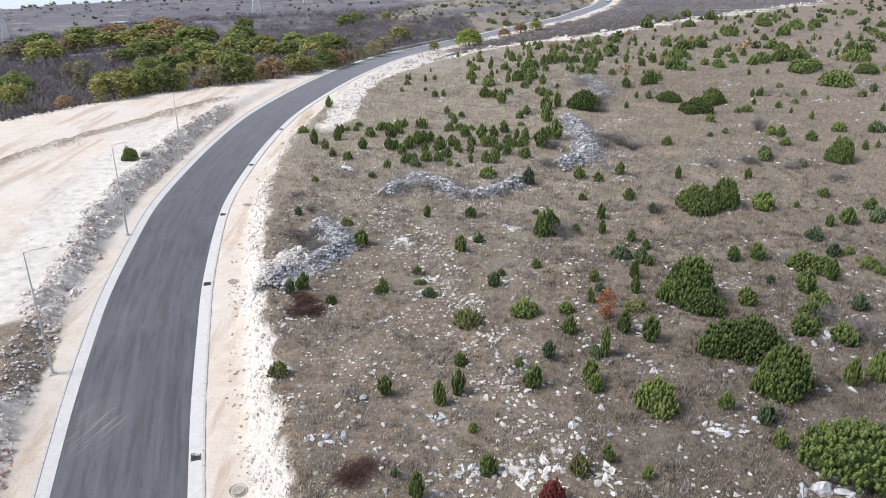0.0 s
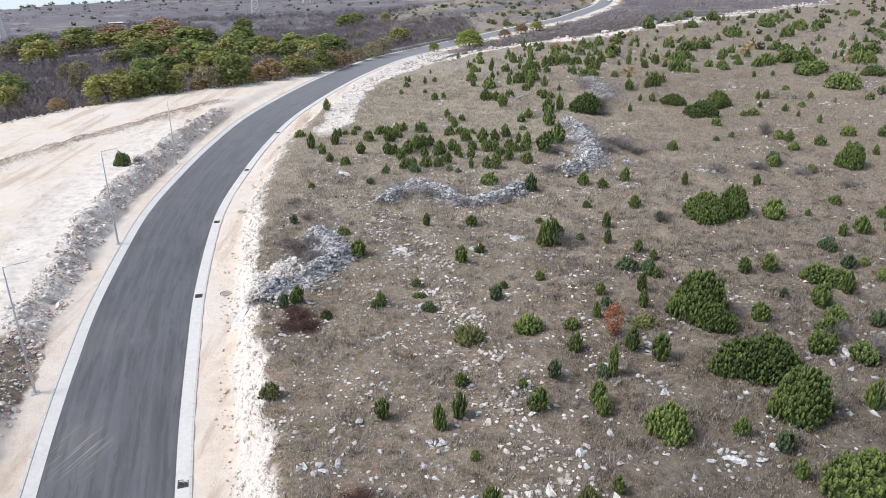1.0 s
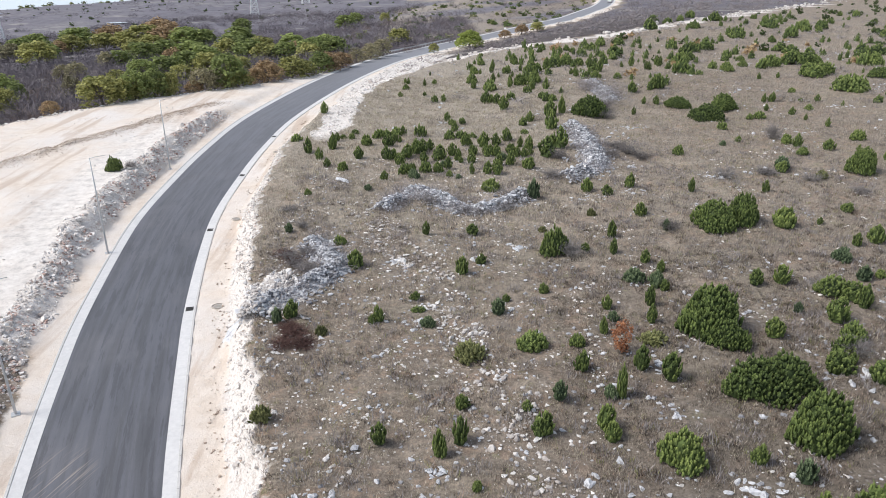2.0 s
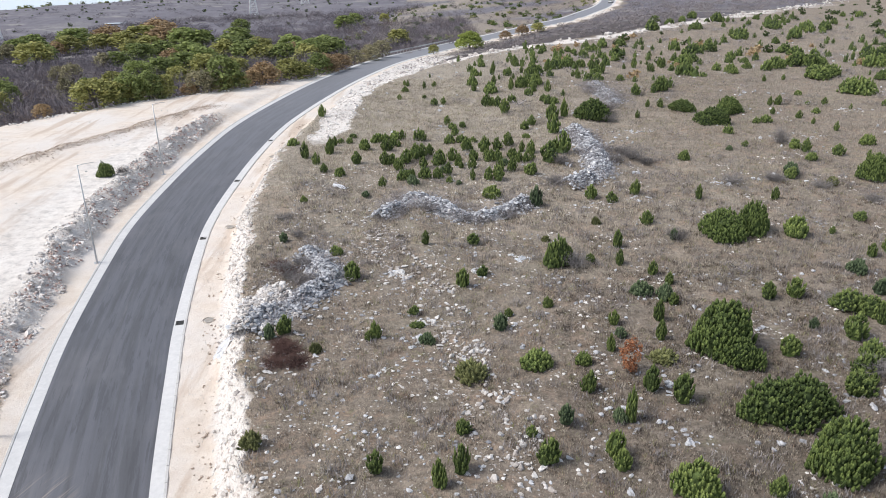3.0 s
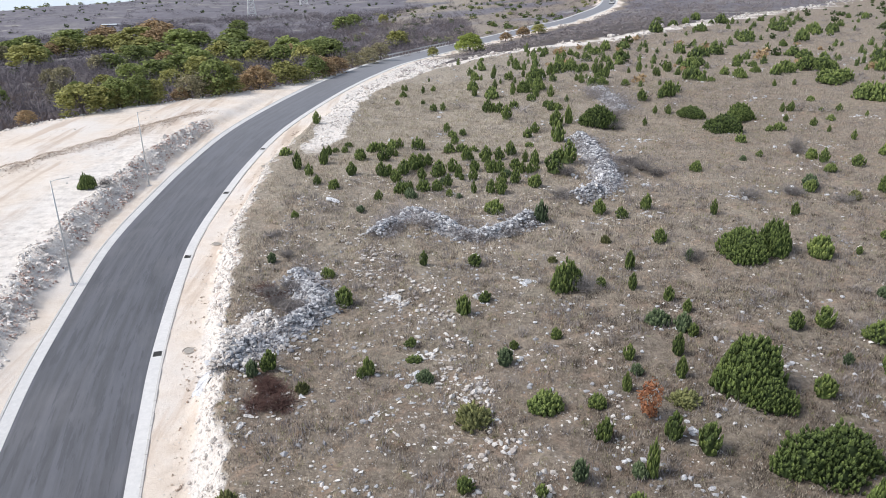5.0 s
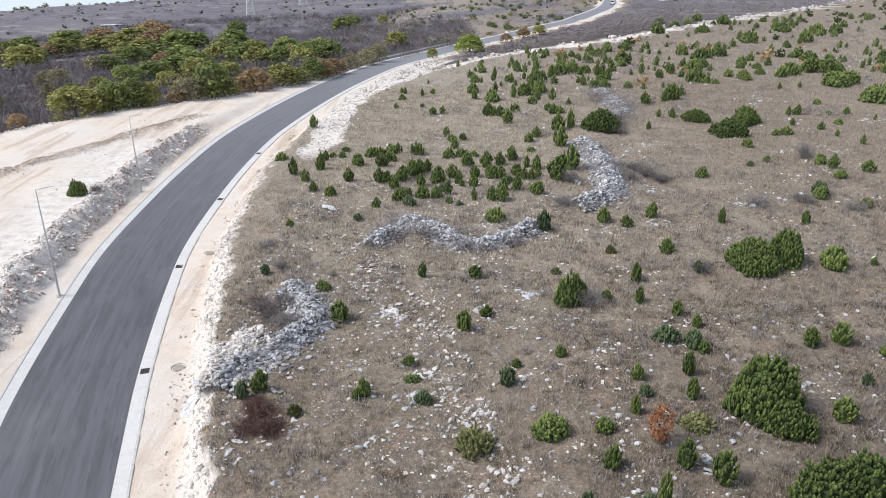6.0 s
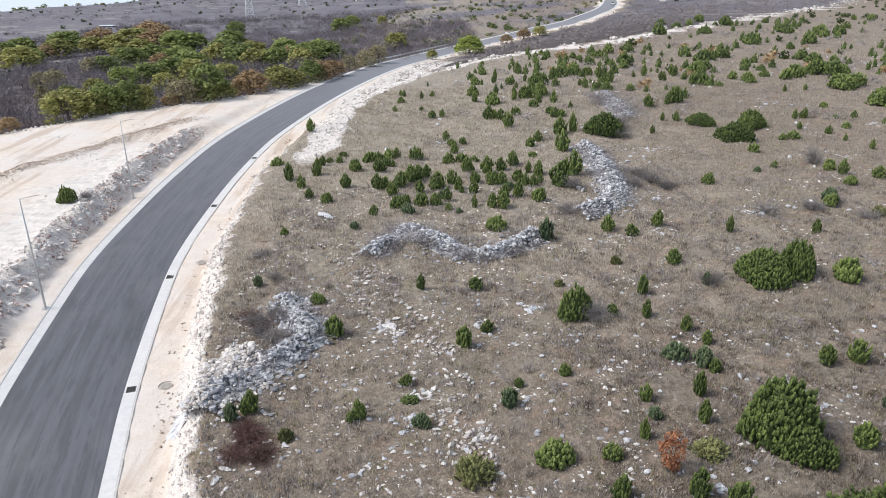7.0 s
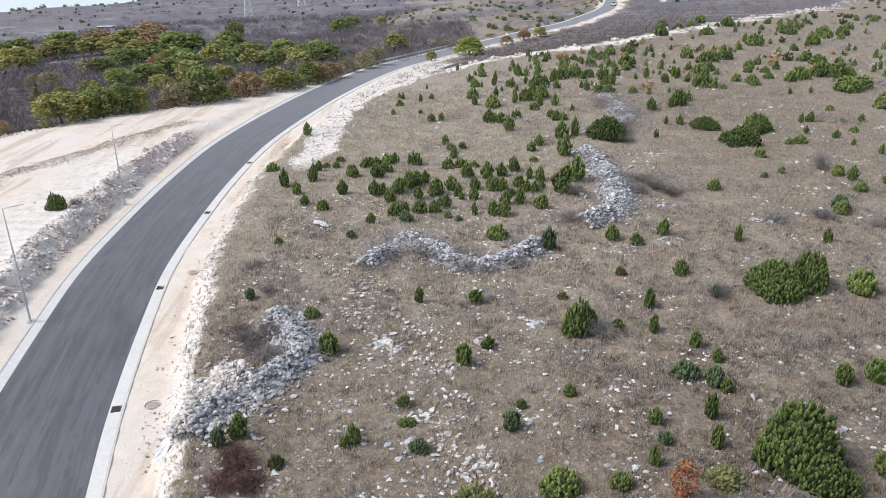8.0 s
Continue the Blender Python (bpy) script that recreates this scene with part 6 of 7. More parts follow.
h = r80.uniform(0.8, 2.4, len(x))
scattered(clumps, list(zip(x, y, land(x, y)[0] - 0.1, h, h * 1.1, r80.uniform(0, 6, len(x)))), "far_bushes", JUNIPER, "far dark green bushes dotted over the plain", "bushes")
x, y = wild(900, -460, 60, 480, 980, lambda x, y: (lambda s: (s > 4) & (s < 80))(beside(SHORE_LINE, x, y)[0]))
h = r80.uniform(1.6, 4.0, len(x))
scattered(clumps, list(zip(x, y, land(x, y)[0] - 0.1, h, h * 1.4, r80.uniform(0, 6, len(x)))), "shore_bushes", OLIVE, "pale olive bushes along the shore of the lake", "bushes")
x, y = wild(420, 20, 260, 110, 420, lambda x, y: beside(TRACK_LINE, x, y)[0] > 4)
h = r80.uniform(0.8, 2.4, len(x))
scattered(clumps, list(zip(x, y, land(x, y)[0] - 0.1, h, h * 1.0, r80.uniform(0, 6, len(x)))), "far_junipers", JUNIPER, "far small junipers dotted over the hilltop", "bushes")


# low growth on the stony plateau left of the far road
plateau = lambda x, y: off_shelf(5, 140)(x, y)
for n_, mat_, label_ in ((520, PALE_SCRUB, "grey leafless scrub on the stony plateau"), (110, JUNIPER, "dark green bushes on the stony plateau"), (70, OLIVE, "yellow-green bushes on the stony plateau")):
    x, y = wild(n_ * 3, -40, 150, 205, 430, plateau)
    x, y = x[:n_], y[:n_]
    h = r80.uniform(0.9, 2.4, len(x))
    scattered(clumps if mat_ is not PALE_SCRUB else thin, list(zip(x, y, land(x, y)[0] - 0.1, h, h * 1.3, r80.uniform(0, 6, len(x)))), "plateau_bushes", mat_, label_, "bushes")


# dry grass
def grass(n, x0, x1, y0, y1, tall, wide, blades, material, label, seed, patchy=0.0):
    r = np.random.default_rng(seed)
    x, y = r.uniform(x0, x1, n), r.uniform(y0, y1, n)
    z, soil, white, scrub, crust = land(x, y)
    d = beside(CENTRE, x, y)[0]
    ok = (soil < 0.25) & (white < 0.35) & (scrub < 0.3) & (d > 6) & (swell(x, y, 5, 20) * 0.6 + swell(x, y, 1.7, 21) * 0.5 > patchy - r.uniform(0, 0.9, n))
    x, y, z = x[ok], y[ok], z[ok]
    m = len(x)
    w = r.uniform(0, 6.28, (m, blades))
    lean = r.uniform(0.15, 0.95, (m, blades))
    h = tall * r.uniform(0.5, 1.25, (m, 1)) * r.uniform(0.6, 1.1, (m, blades))
    bx, by = x[:, None] + r.normal(0, wide, (m, blades)), y[:, None] + r.normal(0, wide, (m, blades))
    broad = 0.006 + 0.03 * tall
    sx, sy = -np.sin(w) * broad, np.cos(w) * broad
    zz = np.repeat(z[:, None], blades, 1) - 0.02
    v = np.stack([np.stack([bx - sx, by - sy, zz], -1), np.stack([bx + sx, by + sy, zz], -1),
                  np.stack([bx + np.cos(w) * h * lean, by + np.sin(w) * h * lean, zz + h], -1)], 2).reshape(-1, 3)
    me = bpy.data.meshes.new("dry_grass")
    me.vertices.add(len(v))
    me.vertices.foreach_set("co", v.ravel())
    me.loops.add(len(v))
    me.loops.foreach_set("vertex_index", np.arange(len(v), dtype=np.int32))
    me.polygons.add(len(v) // 3)
    me.polygons.foreach_set("loop_start", np.arange(0, len(v), 3, dtype=np.int32))
    me.update(calc_edges=True)
    me.materials.append(material)
    return tagged(new("dry_grass", me), label, "grass", kind="stuff")


PALE_STRAW = plain("bleached_grass", (0.36, 0.305, 0.235), (0.78, 0.7, 0.57), 2.0, 0.9, spread=0.6, thin=0.3)
HERB = plain("grey_brown_herbs", (0.16, 0.132, 0.112), (0.46, 0.39, 0.33), 2.0, 0.9, spread=0.7, thin=0.3)
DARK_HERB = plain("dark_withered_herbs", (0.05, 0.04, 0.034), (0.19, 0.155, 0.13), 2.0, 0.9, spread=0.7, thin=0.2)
GREY = plain("withered_grey_twigs", (0.15, 0.132, 0.13), (0.38, 0.35, 0.345), 2.0, 0.9, spread=0.6)
RUSSET = plain("russet_grass", (0.2, 0.135, 0.095), (0.54, 0.39, 0.285), 2.0, 0.9, spread=0.6, thin=0.3)
GREENISH = plain("last_green_grass", (0.10, 0.105, 0.04), (0.36, 0.36, 0.16), 2.0, 0.9, spread=0.7, thin=0.3)
grass(72000, -13, 31, 17, 50, 0.13, 0.09, 4, STRAW, "short straw-coloured dry grass on stony ground", 1, 0.05)
grass(30000, -13, 31, 17, 52, 0.17, 0.08, 5, PALE_STRAW, "bleached tufts of dry grass on stony ground", 14, 0.35)
grass(12000, -15, 16, 52, 115, 0.34, 0.16, 5, PALE_STRAW, "bleached dry grass on the upper slope", 2, 0.2)
grass(36000, -15, 46, 45, 115, 0.3, 0.16, 5, STRAW, "straw-coloured dry grass on the upper slope", 12, -0.1)
grass(13000, 0, 110, 110, 190, 0.5, 0.35, 5, STRAW, "straw-coloured grass on the hilltop", 7, 0.1)
grass(12000, 42, 105, 58, 114, 0.42, 0.25, 5, STRAW, "straw-coloured grass on the open slope", 8, 0.0)
grass(22000, -13, 31, 17, 54, 0.12, 0.09, 6, HERB, "withered grey-brown herbs among the grass", 3, 0.15)
grass(7000, -14, 45, 50, 112, 0.3, 0.2, 8, HERB, "withered grey-brown herbs on the upper slope", 6, 0.3)
grass(16000, -13, 34, 17, 80, 0.17, 0.1, 6, RUSSET, "russet-brown withered grass in patches", 9, 0.5)
grass(15000, -13, 40, 17, 110, 0.22, 0.1, 6, GREENISH, "a few patches of greenish grass", 4, 0.55)
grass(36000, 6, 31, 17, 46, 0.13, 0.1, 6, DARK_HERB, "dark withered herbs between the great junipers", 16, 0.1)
grass(4200, -13, 34, 17, 70, 0.34, 0.2, 22, GREY, "low cushions of withered grey twigs in the grass", 5, 0.4)
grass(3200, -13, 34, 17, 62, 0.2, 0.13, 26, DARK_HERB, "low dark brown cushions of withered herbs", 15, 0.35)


x, y = wild(1100, -12, 90, 40, 180, lambda x, y: (beside(CENTRE, x, y)[0] > 8.5) & (beside(TRACK_LINE, x, y)[0] > 3) & (swell(x, y, 17, 45) > -0.2))
h = r80.uniform(0.35, 0.95, len(x))
scattered(thin, list(zip(x, y, land(x, y)[0] - 0.05, h, h * 2.2, r80.uniform(0, 6, len(x)))), "grey_brush", GREY, "low grey leafless brush scattered over the slope", "brush")
# the open hilltop: thin young junipers, grey brush in drifts, a few autumn-red shrubs
hill = lambda x, y: (beside(CENTRE, x, y)[0] > 10) & (beside(TRACK_LINE, x, y)[0] > 4)
x, y = wild(330, 14, 130, 96, 235, lambda x, y: hill(x, y) & (swell(x, y, 26, 48) > -0.35))
h = r80.uniform(0.7, 1.8, len(x))
scattered(FAR_COLUMNS, list(zip(x, y, land(x, y)[0] - 0.05, h, h * r80.uniform(0.9, 1.5, len(x)), r80.uniform(0, 6, len(x)))), "far_thicket", JUNIPER, "scattered young junipers on the open hilltop", "junipers")
x, y = wild(1500, 4, 130, 78, 230, lambda x, y: hill(x, y) & (swell(x, y, 21, 49) + 0.5 * swell(x, y, 8, 50) > 0.25))
h = r80.uniform(0.4, 1.1, len(x))
scattered([twig_cloud(341, 26, 0.035), twig_cloud(342, 26, 0.035)], list(zip(x, y, land(x, y)[0] - 0.05, h, h * 2.4, r80.uniform(0, 6, len(x)))), "grey_brush", GREY, "drifts of grey leafless brush on the hilltop", "brush")
x, y = wild(26, 10, 70, 100, 165, hill)
h = r80.uniform(0.8, 1.8, len(x))
scattered(clumps, list(zip(x, y, land(x, y)[0] - 0.1, h, h * 1.1, r80.uniform(0, 6, len(x)))), "autumn_shrubs", OAK_BROWN, "rusty brown autumn shrubs among the junipers", "shrubs")


# brush grown over the old walls
spots = []
for line, wide, tall, n_, label_, pale_ in WALLS:
    pts = glide([(px, py, 0) for px, py in line], 0.3)
    for k in r80.integers(0, len(pts), 25 if pts[0][1] < 42 else 80):
        px, py = pts[k][0] + r80.normal(0, wide * 0.45), pts[k][1] + r80.normal(0, wide * 0.45)
        if beside(CENTRE, px, py)[0][0] < 8.6:
            continue
        bh = r80.uniform(0.5, 1.15)
        spots.append((px, py, ground_at(px, py), bh, bh * 1.9, r80.uniform(0, 6)))
scattered(bare, spots, "wall_brush", GREY, "leafless grey brush growing over the old walls", "brush")

TAN = plain("tan_rubble", (0.28, 0.215, 0.168), (0.58, 0.48, 0.40), 5, 0.92, bump=0.6, spread=0.4)


# loose stones in the field, on the cut bank, on the spoil heap
def stones(n, x0, x1, y0, y1, lo, hi, keep, material, label, seed, tall=0.7, name="loose_stones", sink=0.3, strip=None):
    """Stones strewn over a rectangle, or over a strip beside the road between two offsets."""
    r = np.random.default_rng(seed)
    x, y = r.uniform(x0, x1, n), r.uniform(y0, y1, n)
    if strip:
        off = r.uniform(*strip, n)
        k = np.interp(y, CENTRE[:, 1], np.arange(len(CENTRE)))
        near, out = CENTRE[:, :2], beside_line(1.0)[:, :2] - CENTRE[:, :2]
        at = np.arange(len(CENTRE))
        x = np.interp(k, at, near[:, 0]) + off * np.interp(k, at, out[:, 0])
        y = np.interp(k, at, near[:, 1]) + off * np.interp(k, at, out[:, 1])
    z, soil, white, scrub, crust = land(x, y)
    ok = keep(x, y, soil, white, beside(CENTRE, x, y)[0])
    x, y = x[ok], y[ok]
    loose(name, x, y, lo + (hi - lo) * r.uniform(0, 1, len(x)) ** 3.2, material, label, "stones", sink, tall)


stones(12000, -12, 30, 17, 62, 0.04, 0.28, lambda x, y, s, w, d: (s < 0.3) & (w < 0.3) & (d > 7) & (swell(x, y, 8, 30) + 0.7 * swell(x, y, 2.5, 31) > np.interp(x, [3, 10], [0.1, 0.55])), LIME, "grey limestone fragments scattered in the grass", 11, sink=0.45)
stones(11000, -8, 8, 19, 56, 0.05, 0.36, lambda x, y, s, w, d: (s < 0.3) & (w < 0.3) & (d > 8) & (np.abs(x - np.interp(y, [22, 28, 35.5, 43.6, 50.3, 56], [3.5, 3.2, 1.5, -0.4, -4.0, -6]) + 0.6 * swell(x, y, 9, 32)) < 1.5) & (swell(x, y, 3, 33) > -0.25), CHALK, "white limestone fragments strewn in a band through the grass", 12)
stones(5000, -8, 26, 17, 46, 0.05, 0.34, lambda x, y, s, w, d: (d > 8) & (swell(x, y, 3.5, 34) > 0.25), LIME, "limestone fragments in the grass", 15, sink=0.45)
stones(9000, -14, 75, 58, 150, 0.1, 0.5, lambda x, y, s, w, d: (s < 0.3) & (d > 9) & (swell(x, y, 13, 35) + 0.5 * swell(x, y, 4, 51) > 0.6), LIME, "grey stones in the upper grass", 13)
bank_part = lambda x, y, s, w, d: (d > 5.5) & (w > 0.4 + 0.2 * swell(x, y, 1.5, 55))
stones(30000, -22, -4, 17, 92, 0.03, 0.17, bank_part, CHALK, "broken white limestone on the cut bank", 14, 0.8, "bank_rubble", strip=(4.9, 8.4))
stones(1300, -22, -4, 17, 92, 0.12, 0.34, bank_part, CHALK, "larger blocks of white limestone on the cut bank", 21, 0.85, "bank_rubble", strip=(4.9, 8.2))
stones(5000, -22, -4, 17, 92, 0.03, 0.17, lambda x, y, s, w, d: (d > 4.4) & (d < 7.6) & (swell(x, y, 4, 39) > 0.0), TAN, "tan gravel at the foot of the cut bank", 22, 0.7, "bank_rubble", strip=(4.6, 7.6))
stones(20000, -12, 34, 17, 70, 0.05, 0.27, lambda x, y, s, w, d: (s < 0.3) & (w < 0.3) & (d > 7.5) & (swell(x, y, 6, 46) + 0.6 * swell(x, y, 2, 47) > np.interp(x, [2, 8, 14], [-0.1, 0.35, 0.6])), CHALK, "pale flat stones showing through the grass", 23, 0.45)
stones(16000, -36, -17, 22, 98, 0.04, 0.22, lambda x, y, s, w, d: (d < -4.4) & (w > 0.12), CHALK, "broken white limestone on the spoil slope", 16, 0.8, "spoil_rubble", strip=(-8.6, -4.5))
stones(2200, -36, -17, 22, 98, 0.12, 0.45, lambda x, y, s, w, d: (d < -4.6) & (w > 0.25), CHALK, "blocks of white limestone on the spoil slope", 24, 0.85, "spoil_rubble", strip=(-8.2, -4.7))
stones(12000, -36, -17, 22, 98, 0.05, 0.26, lambda x, y, s, w, d: (d < -4.3) & (d > -7.2) & (w > 0.25) & (swell(x, y, 4, 37) + 0.6 * swell(x, y, 1.5, 38) - 0.35 * (-d - 5.6) > np.interp(y, [40, 60, 80], [0.1, 0.1, -0.3])), RED_STONE, "reddish limestone rubble on the spoil slope", 20, 0.8, "spoil_rubble", strip=(-7.3, -4.5))
stones(5000, -60, -18, 24, 110, 0.03, 0.2, lambda x, y, s, w, d: (d < -6) & (s > 0.8) & (swell(x, y, 7, 36) > 0.2), CHALK, "small white stones on the levelled spoil", 17)
stones(6000, -22, 4, 76, 160, 0.06, 0.4, lambda x, y, s, w, d: w > 0.5, CHALK, "white stones strewn along the roadside", 25, 0.7, strip=(4.2, 13.0))
stones(1800, -22, -6, 17, 90, 0.02, 0.1, lambda x, y, s, w, d: (d > 3.8) & (d < 6.4), CHALK, "gravel on the road shoulder", 18, strip=(3.9, 6.3))
r9 = np.random.default_rng(9)
line = glide([(x, y, 0) for x, y in TRACK], 0.5)
pick = line[r9.integers(20, len(line) - 60, 2600)]
x, y = pick[:, 0] + r9.normal(0, 2.1, 2600), pick[:, 1] + r9.normal(0, 2.1, 2600)
clear = (beside(CENTRE, x, y)[0] > 5) & (swell(x, y, 13, 53) + 0.5 * swell(x, y, 5, 54) > r9.uniform(-0.5, 0.6, 2600))
loose("track_rubble", x[clear], y[clear], ((0.15 + 1.0 * r9.uniform(0, 1, 2600) ** 3.5) * np.interp(y, [100, 160], [0.55, 1.15]))[clear], CHALK, "blocks of white limestone along a bulldozed track", "stones", 0.3, 0.8)
row = glide([(x, y, 0) for x, y in WINDROW], 0.2)
pick = row[r9.integers(0, len(row), 11000)]
across = r9.normal(0, 1.0, 11000) * (0.4 + 0.6 * np.abs(np.sin(pick[:, 1] * 0.37)))
x, y = pick[:, 0] + across, pick[:, 1] + r9.normal(0, 0.3, 11000)
lift = land(x, y)[0] + 0.2 * np.exp(-(across / 0.5) ** 2) * r9.uniform(0, 1, 11000)
loose("windrow_rubble", x, y, 0.03 + 0.13 * r9.uniform(0, 1, 11000) ** 3, TAN, "low windrow of tan gravel pushed up on the spoil", "stones", 0.3, 0.7, lift)
edge = glide([(x, y, 0) for x, y in SHELF[2:12]], 0.3)
pick = edge[r9.integers(0, len(edge), 2200)]
x, y = pick[:, 0] + r9.normal(0, 0.7, 2200), pick[:, 1] + r9.normal(0, 0.7, 2200)
off = beside(CENTRE, x, y)[0] < -4.4
loose("edge_rubble", x[off], y[off], (0.05 + 0.3 * r9.uniform(0, 1, 2200) ** 3)[off], CHALK, "white rubble along the edge of the levelled spoil", "stones", 0.3, 0.8)

# ---- the lake, far off ----
bm = bmesh.new()
bmesh.ops.create_grid(bm, x_segments=8, y_segments=8, size=1.0)
bmesh.ops.scale(bm, vec=(2400, 2600, 1), verts=bm.verts)
bmesh.ops.translate(bm, vec=(-1900, 2300, -33.0), verts=bm.verts)
WATER, wn_, wl_, wb_ = shader("lake_water_sky_tone", 0.25)
# pale base colour stands in for the sky's reflection; real reflection kept low
wb_.inputs["Base Color"].default_value = (0.62, 0.69, 0.76, 1)
wb_.inputs["Specular IOR Level"].default_value = 0.25
relief(wn_, wl_, wb_, noise_node(wn_, wl_, 0.6, 4), 0.12, 0.2)
me = bpy.data.meshes.new("water")
bm.to_mesh(me)
bm.free()
me.materials.append(WATER)
tagged(new("water", me), "pale still lake, reflected sky put into its colour", "lake", kind="structure")


# a small pond out on the plain
bm = bmesh.new()
ring = []
for i in range(28):
    w = 6.283 * i / 28
    k = 1 + 0.22 * math.sin(2 * w + 0.6) + 0.12 * math.sin(5 * w)
    ring.append(bm.verts.new((-188 + math.cos(w) * 5.2 * k, 431 + math.sin(w) * 3.4 * k, ground_at(-188, 431) + 0.7)))
bm.faces.new(ring)
me = bpy.data.meshes.new("pond")
bm.to_mesh(me)
bm.free()
me.materials.append(WATER)
tagged(new("pond", me), "small pale pond on the plain, reflected sky put into its colour", "pond", kind="structure")


# ---- power pylons ----
PYLON_PAINT = plain("pale_pylon_paint", (0.66, 0.67, 0.68), (0.8, 0.8, 0.81), 2, 0.6, bump=0.05)


def beam(bag, a, b, w):
    a, b = Vector(a), Vector(b)
    bag.add(*ring_tube([a, b], [w, w], 4))


def pylon(x, y, h, turn):
    base = ground_at(x, y)
    tower = empty("power_pylon", pose(x, y, base - 0.3, 0, 0, turn), "grey steel lattice power pylon far out on the plain", "pylon", "power pylons")
    half = lambda u: 0.08 * h * (1 - u) ** 1.25 + 0.022 * h
    levels = [0, 0.14, 0.27, 0.39, 0.5, 0.6, 0.69, 0.77, 0.84, 0.91, 0.97]
    corner = lambda i, u: (half(u) * (1 if i in (0, 3) else -1), half(u) * (1 if i < 2 else -1), u * h)
    for i in range(4):
        leg = Bag()
        for a, b in zip(levels[:-1], levels[1:]):
            beam(leg, corner(i, a), corner(i, b), 0.2)
        tower_leg = leg.mesh("leg", PYLON_PAINT)
        o = new("leg", tower_leg)
        o.parent = tower
    web = Bag()
    for a, b in zip(levels[:-1], levels[1:]):
        for i in range(4):
            j = (i + 1) % 4
            beam(web, corner(i, a), corner(j, b), 0.12)
            beam(web, corner(j, a), corner(i, b), 0.11)
            beam(web, corner(i, b), corner(j, b), 0.11)
    o = new("bracing", web.mesh("bracing", PYLON_PAINT))
    o.parent = tower
    for u, reach in ((0.72, 0.17), (0.83, 0.2), (0.94, 0.15)):
        arm = Bag()
        for s in (-1, 1):
            for dy in (-1, 1):
                beam(arm, (0, dy * half(u), u * h), (s * reach * h, 0, u * h + 0.01 * h), 0.14)
                beam(arm, (0, dy * half(u), (u + 0.045) * h), (s * reach * h, 0, u * h + 0.01 * h), 0.12)
        o = new("cross_arm", arm.mesh("cross_arm", PYLON_PAINT))
        o.parent = tower


for x, y, h, turn in ((-107, 428, 24, 20), (-98, 540, 26, 20), (-60, 560, 24, 20), (-221, 372, 15, 20), (-45, 640, 26, 20)):
    pylon(x, y, h, turn)

# ---- by the far road: a green tree, a round sign, a low shed ----
rng = np.random.default_rng(77)
leafy = Bag()
for i in range(70):
    w, u = i * 2.4, math.sqrt((i + 0.5) / 70)
    leaf_ball(leafy, np.array([math.cos(w) * 0.44 * u, math.sin(w) * 0.44 * u, 0.14 + 0.72 * (1 - u ** 3) * rng.uniform(0.6, 1.05)]), 0.13, 60, 0.03)
tag_plant("bush", pose(6.4, 181.0, ground_at(6.4, 181.0)), leafy.mesh("leafy_crown", LIVE_GREEN), STEM_MESH, "broad rounded bright green bush beside the far road", "bush", "bushes on the hillside", 0, 7.0, 4.4)
for i, (x, y, h, w, k) in enumerate(((-2.0, 167.0, 2.2, 2.4, "y"), (22.5, 214.0, 3.2, 4.0, "b"), (28, 222, 3.0, 4.4, "y"), (17, 205, 2.6, 3.6, "b"))):
    oak(k, x, y, h, w, i, OAK_LABEL[k].replace("below the embankment", "beside the road").replace("among bare scrub", "beside the road"))
WHITE = plain("white_paint", (0.7, 0.7, 0.7), (0.82, 0.82, 0.82), 8, 0.5, bump=0.05)
p, turn = road_spot(212.0, HALF + 1.6)
sign = empty("road_sign", pose(p[0], p[1], ground_at(p[0], p[1]), 0, 0, turn), "small round white road sign on a steel post", "road sign")
mesh_object("post", *ring_tube([(0, 0, -0.3), (0, 0, 2.3)], [0.035, 0.035], 8), GALVANISED, sign)
mesh_object("disc", *ring_tube([(0, -0.06, 2.0), (0, -0.04, 2.0)], [0.45, 0.45], 24), WHITE, sign, "white round face")
SHEET = plain("grey_roof_sheet", (0.35, 0.36, 0.36), (0.52, 0.53, 0.53), 3, 0.6, bump=0.2)
sz = ground_at(101, 339)
shed = empty("shed", pose(101, 339, sz, 0, 0, 8), "low grey shed with a pale flat roof beyond the scrub", "shed")
slab(shed, "wall", CONCRETE, -5, 5, -3, 3, -0.5, 2.2)
slab(shed, "roof", SHEET, -5.6, 5.6, -3.6, 3.6, 2.2, 2.45, 0.03)
slab(shed, "door", IRON, -1.0, 1.0, -3.06, -3.0, -0.2, 1.9)


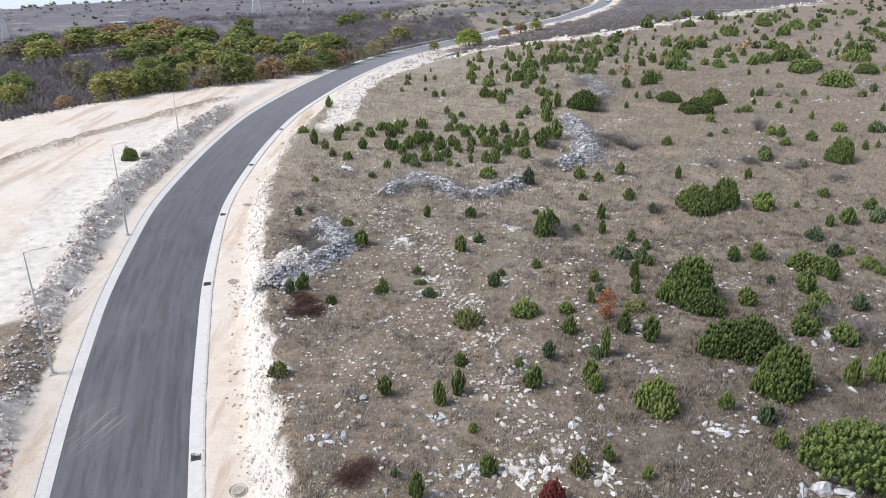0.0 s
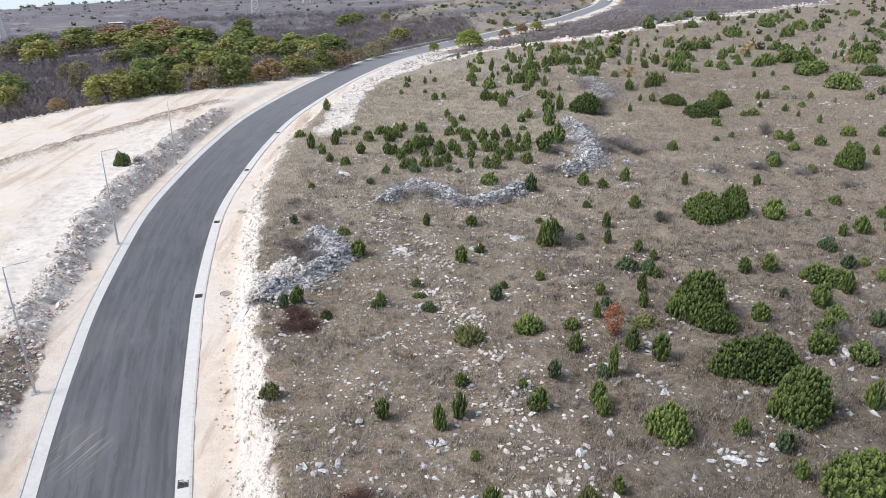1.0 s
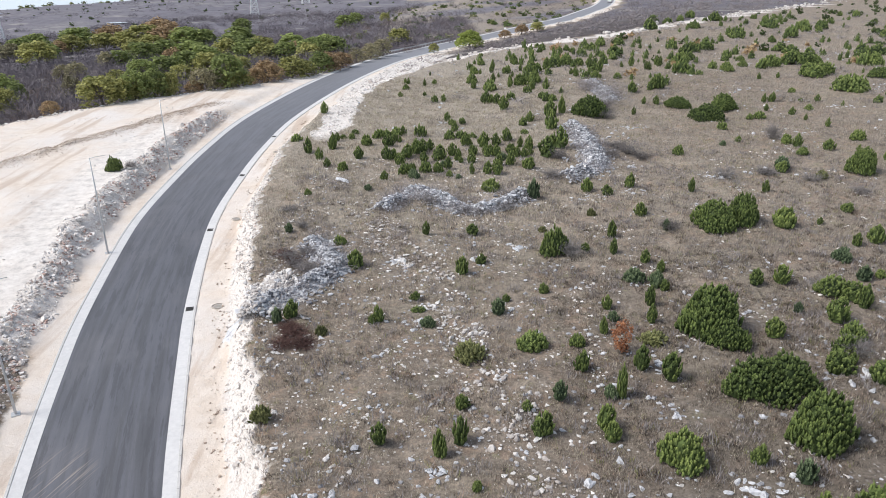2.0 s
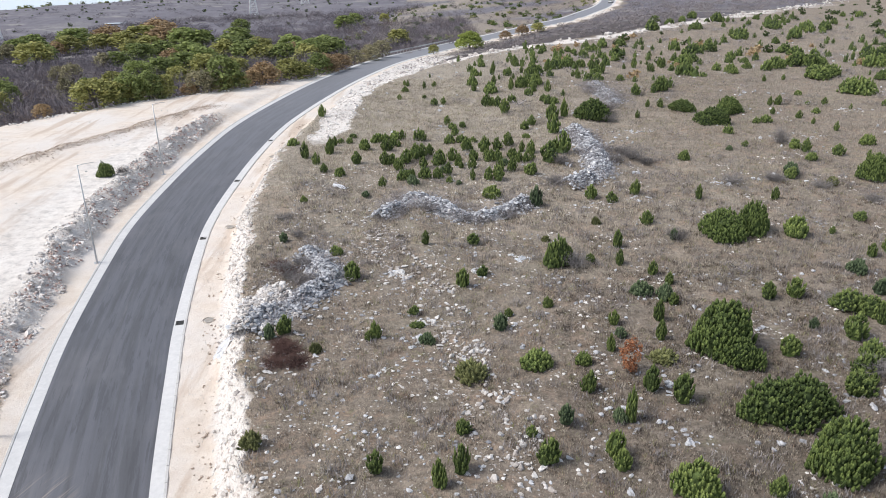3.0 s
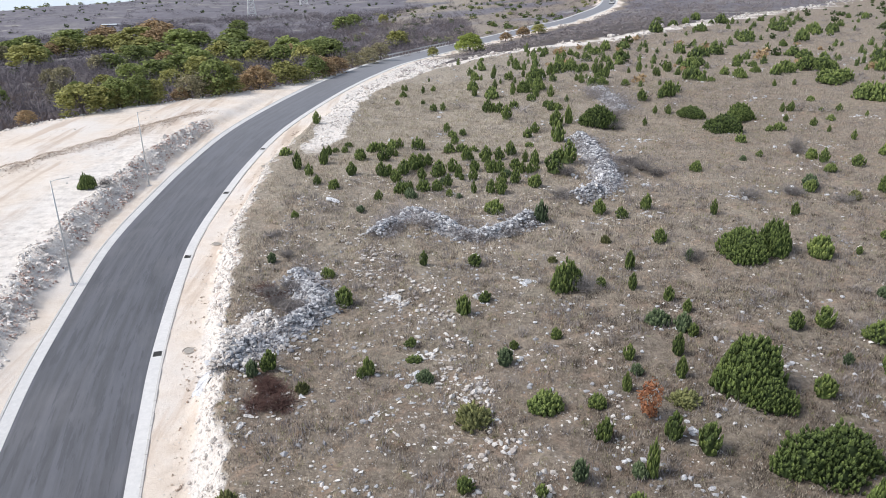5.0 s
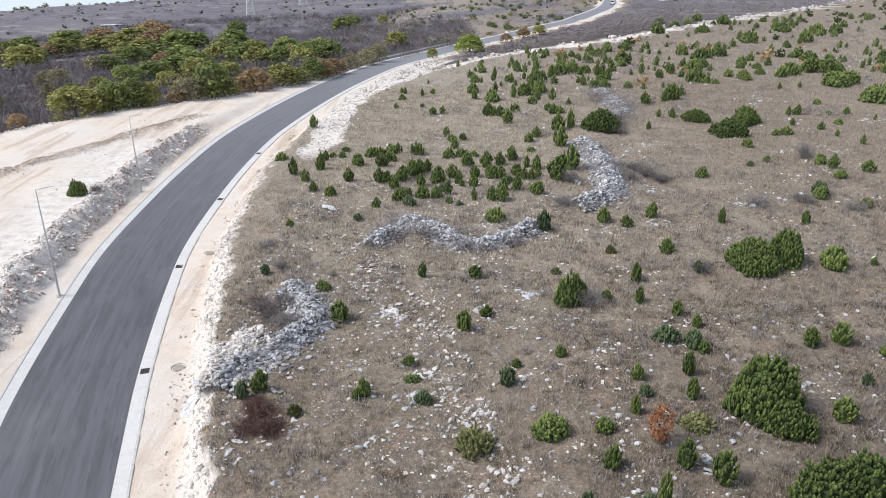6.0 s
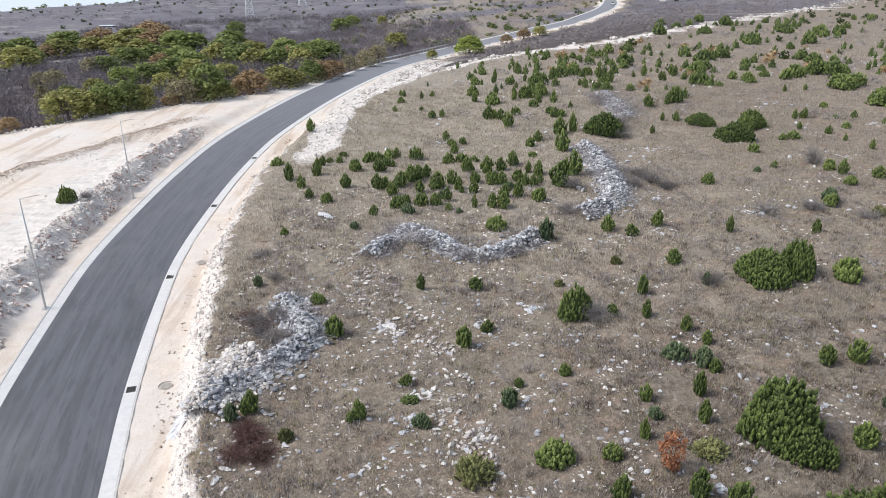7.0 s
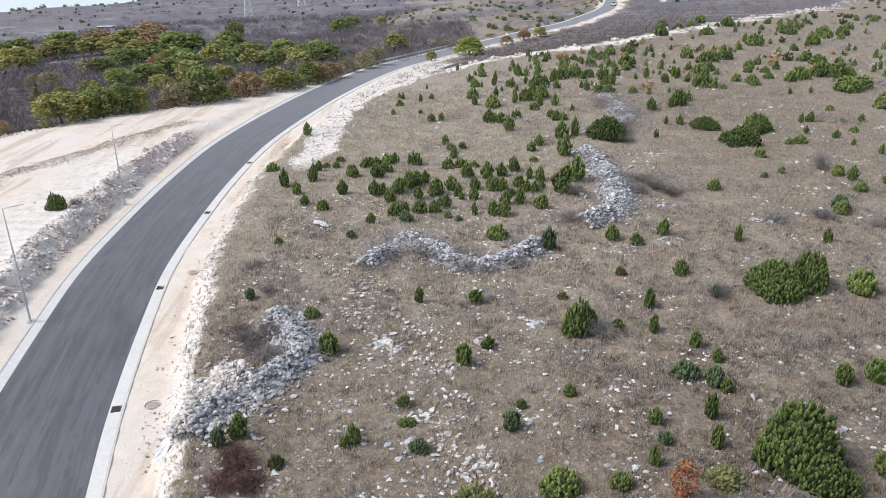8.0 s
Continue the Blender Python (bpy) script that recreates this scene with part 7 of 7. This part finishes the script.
# ---- a white car standing on the far road ----
def loft(sections, material, name, parent, label=""):
    """A closed body through cross-sections (y, half width, bottom, top), with rounded shoulders."""
    verts, faces, m = [], [], 8
    for y, w, z0, z1 in sections:
        e = min(0.12, 0.35 * (z1 - z0))
        verts += [(-w + e, y, z0), (w - e, y, z0), (w, y, z0 + e), (w, y, z1 - e), (w - e, y, z1), (-w + e, y, z1), (-w, y, z1 - e), (-w, y, z0 + e)]
    for i in range(len(sections) - 1):
        faces += [(i * m + j, i * m + (j + 1) % m, (i + 1) * m + (j + 1) % m, (i + 1) * m + j) for j in range(m)]
    faces += [tuple(range(m))[::-1], tuple(range((len(sections) - 1) * m, len(sections) * m))]
    return mesh_object(name, verts, faces, material, parent, label)


CAR_PAINT = plain("white_car_paint", (0.74, 0.74, 0.74), (0.82, 0.82, 0.82), 3, 0.25, bump=0.0)
CAR_GLASS = plain("dark_car_glass", (0.02, 0.022, 0.025), (0.035, 0.037, 0.04), 3, 0.08, bump=0.0)
TYRE = plain("tyre_rubber", (0.02, 0.02, 0.02), (0.045, 0.045, 0.045), 20, 0.85)
p, turn = road_spot(326.0, 1.5)
car = empty("car", pose(p[0], p[1], p[2] + 0.03, 0, 0, turn), "small white hatchback car standing on the far road", "car")
loft([(-2.0, 0.72, 0.4, 0.75), (-1.85, 0.83, 0.28, 0.9), (-0.9, 0.87, 0.24, 0.95), (0.9, 0.87, 0.24, 0.93), (1.7, 0.83, 0.26, 0.8), (2.0, 0.7, 0.4, 0.66)], CAR_PAINT, "body", car)
loft([(-1.75, 0.6, 0.9, 1.0), (-1.35, 0.68, 0.9, 1.42), (0.2, 0.7, 0.9, 1.46), (1.05, 0.72, 0.88, 0.98)], CAR_GLASS, "cabin_windows", car, "dark glass")
loft([(-1.4, 0.62, 1.41, 1.49), (-0.6, 0.66, 1.44, 1.52), (0.25, 0.62, 1.43, 1.5)], CAR_PAINT, "roof", car)
for sx in (-1, 1):
    for y in (-1.25, 1.25):
        tyre = mesh_object("wheel", *ring_tube([(sx * 0.68, y, 0.31), (sx * 0.7, y, 0.31), (sx * 0.86, y, 0.31), (sx * 0.88, y, 0.31)], [0.27, 0.31, 0.31, 0.27], 18), TYRE, car)
        mesh_object("rim", *ring_tube([(sx * 0.86, y, 0.31), (sx * 0.89, y, 0.31)], [0.19, 0.17], 14), GALVANISED, tyre)
    loft([(-2.02, 0.1, 0.68, 0.86), (-1.9, 0.1, 0.68, 0.86)], RUST, "tail_light", car, "red tail light").location.x = sx * 0.66
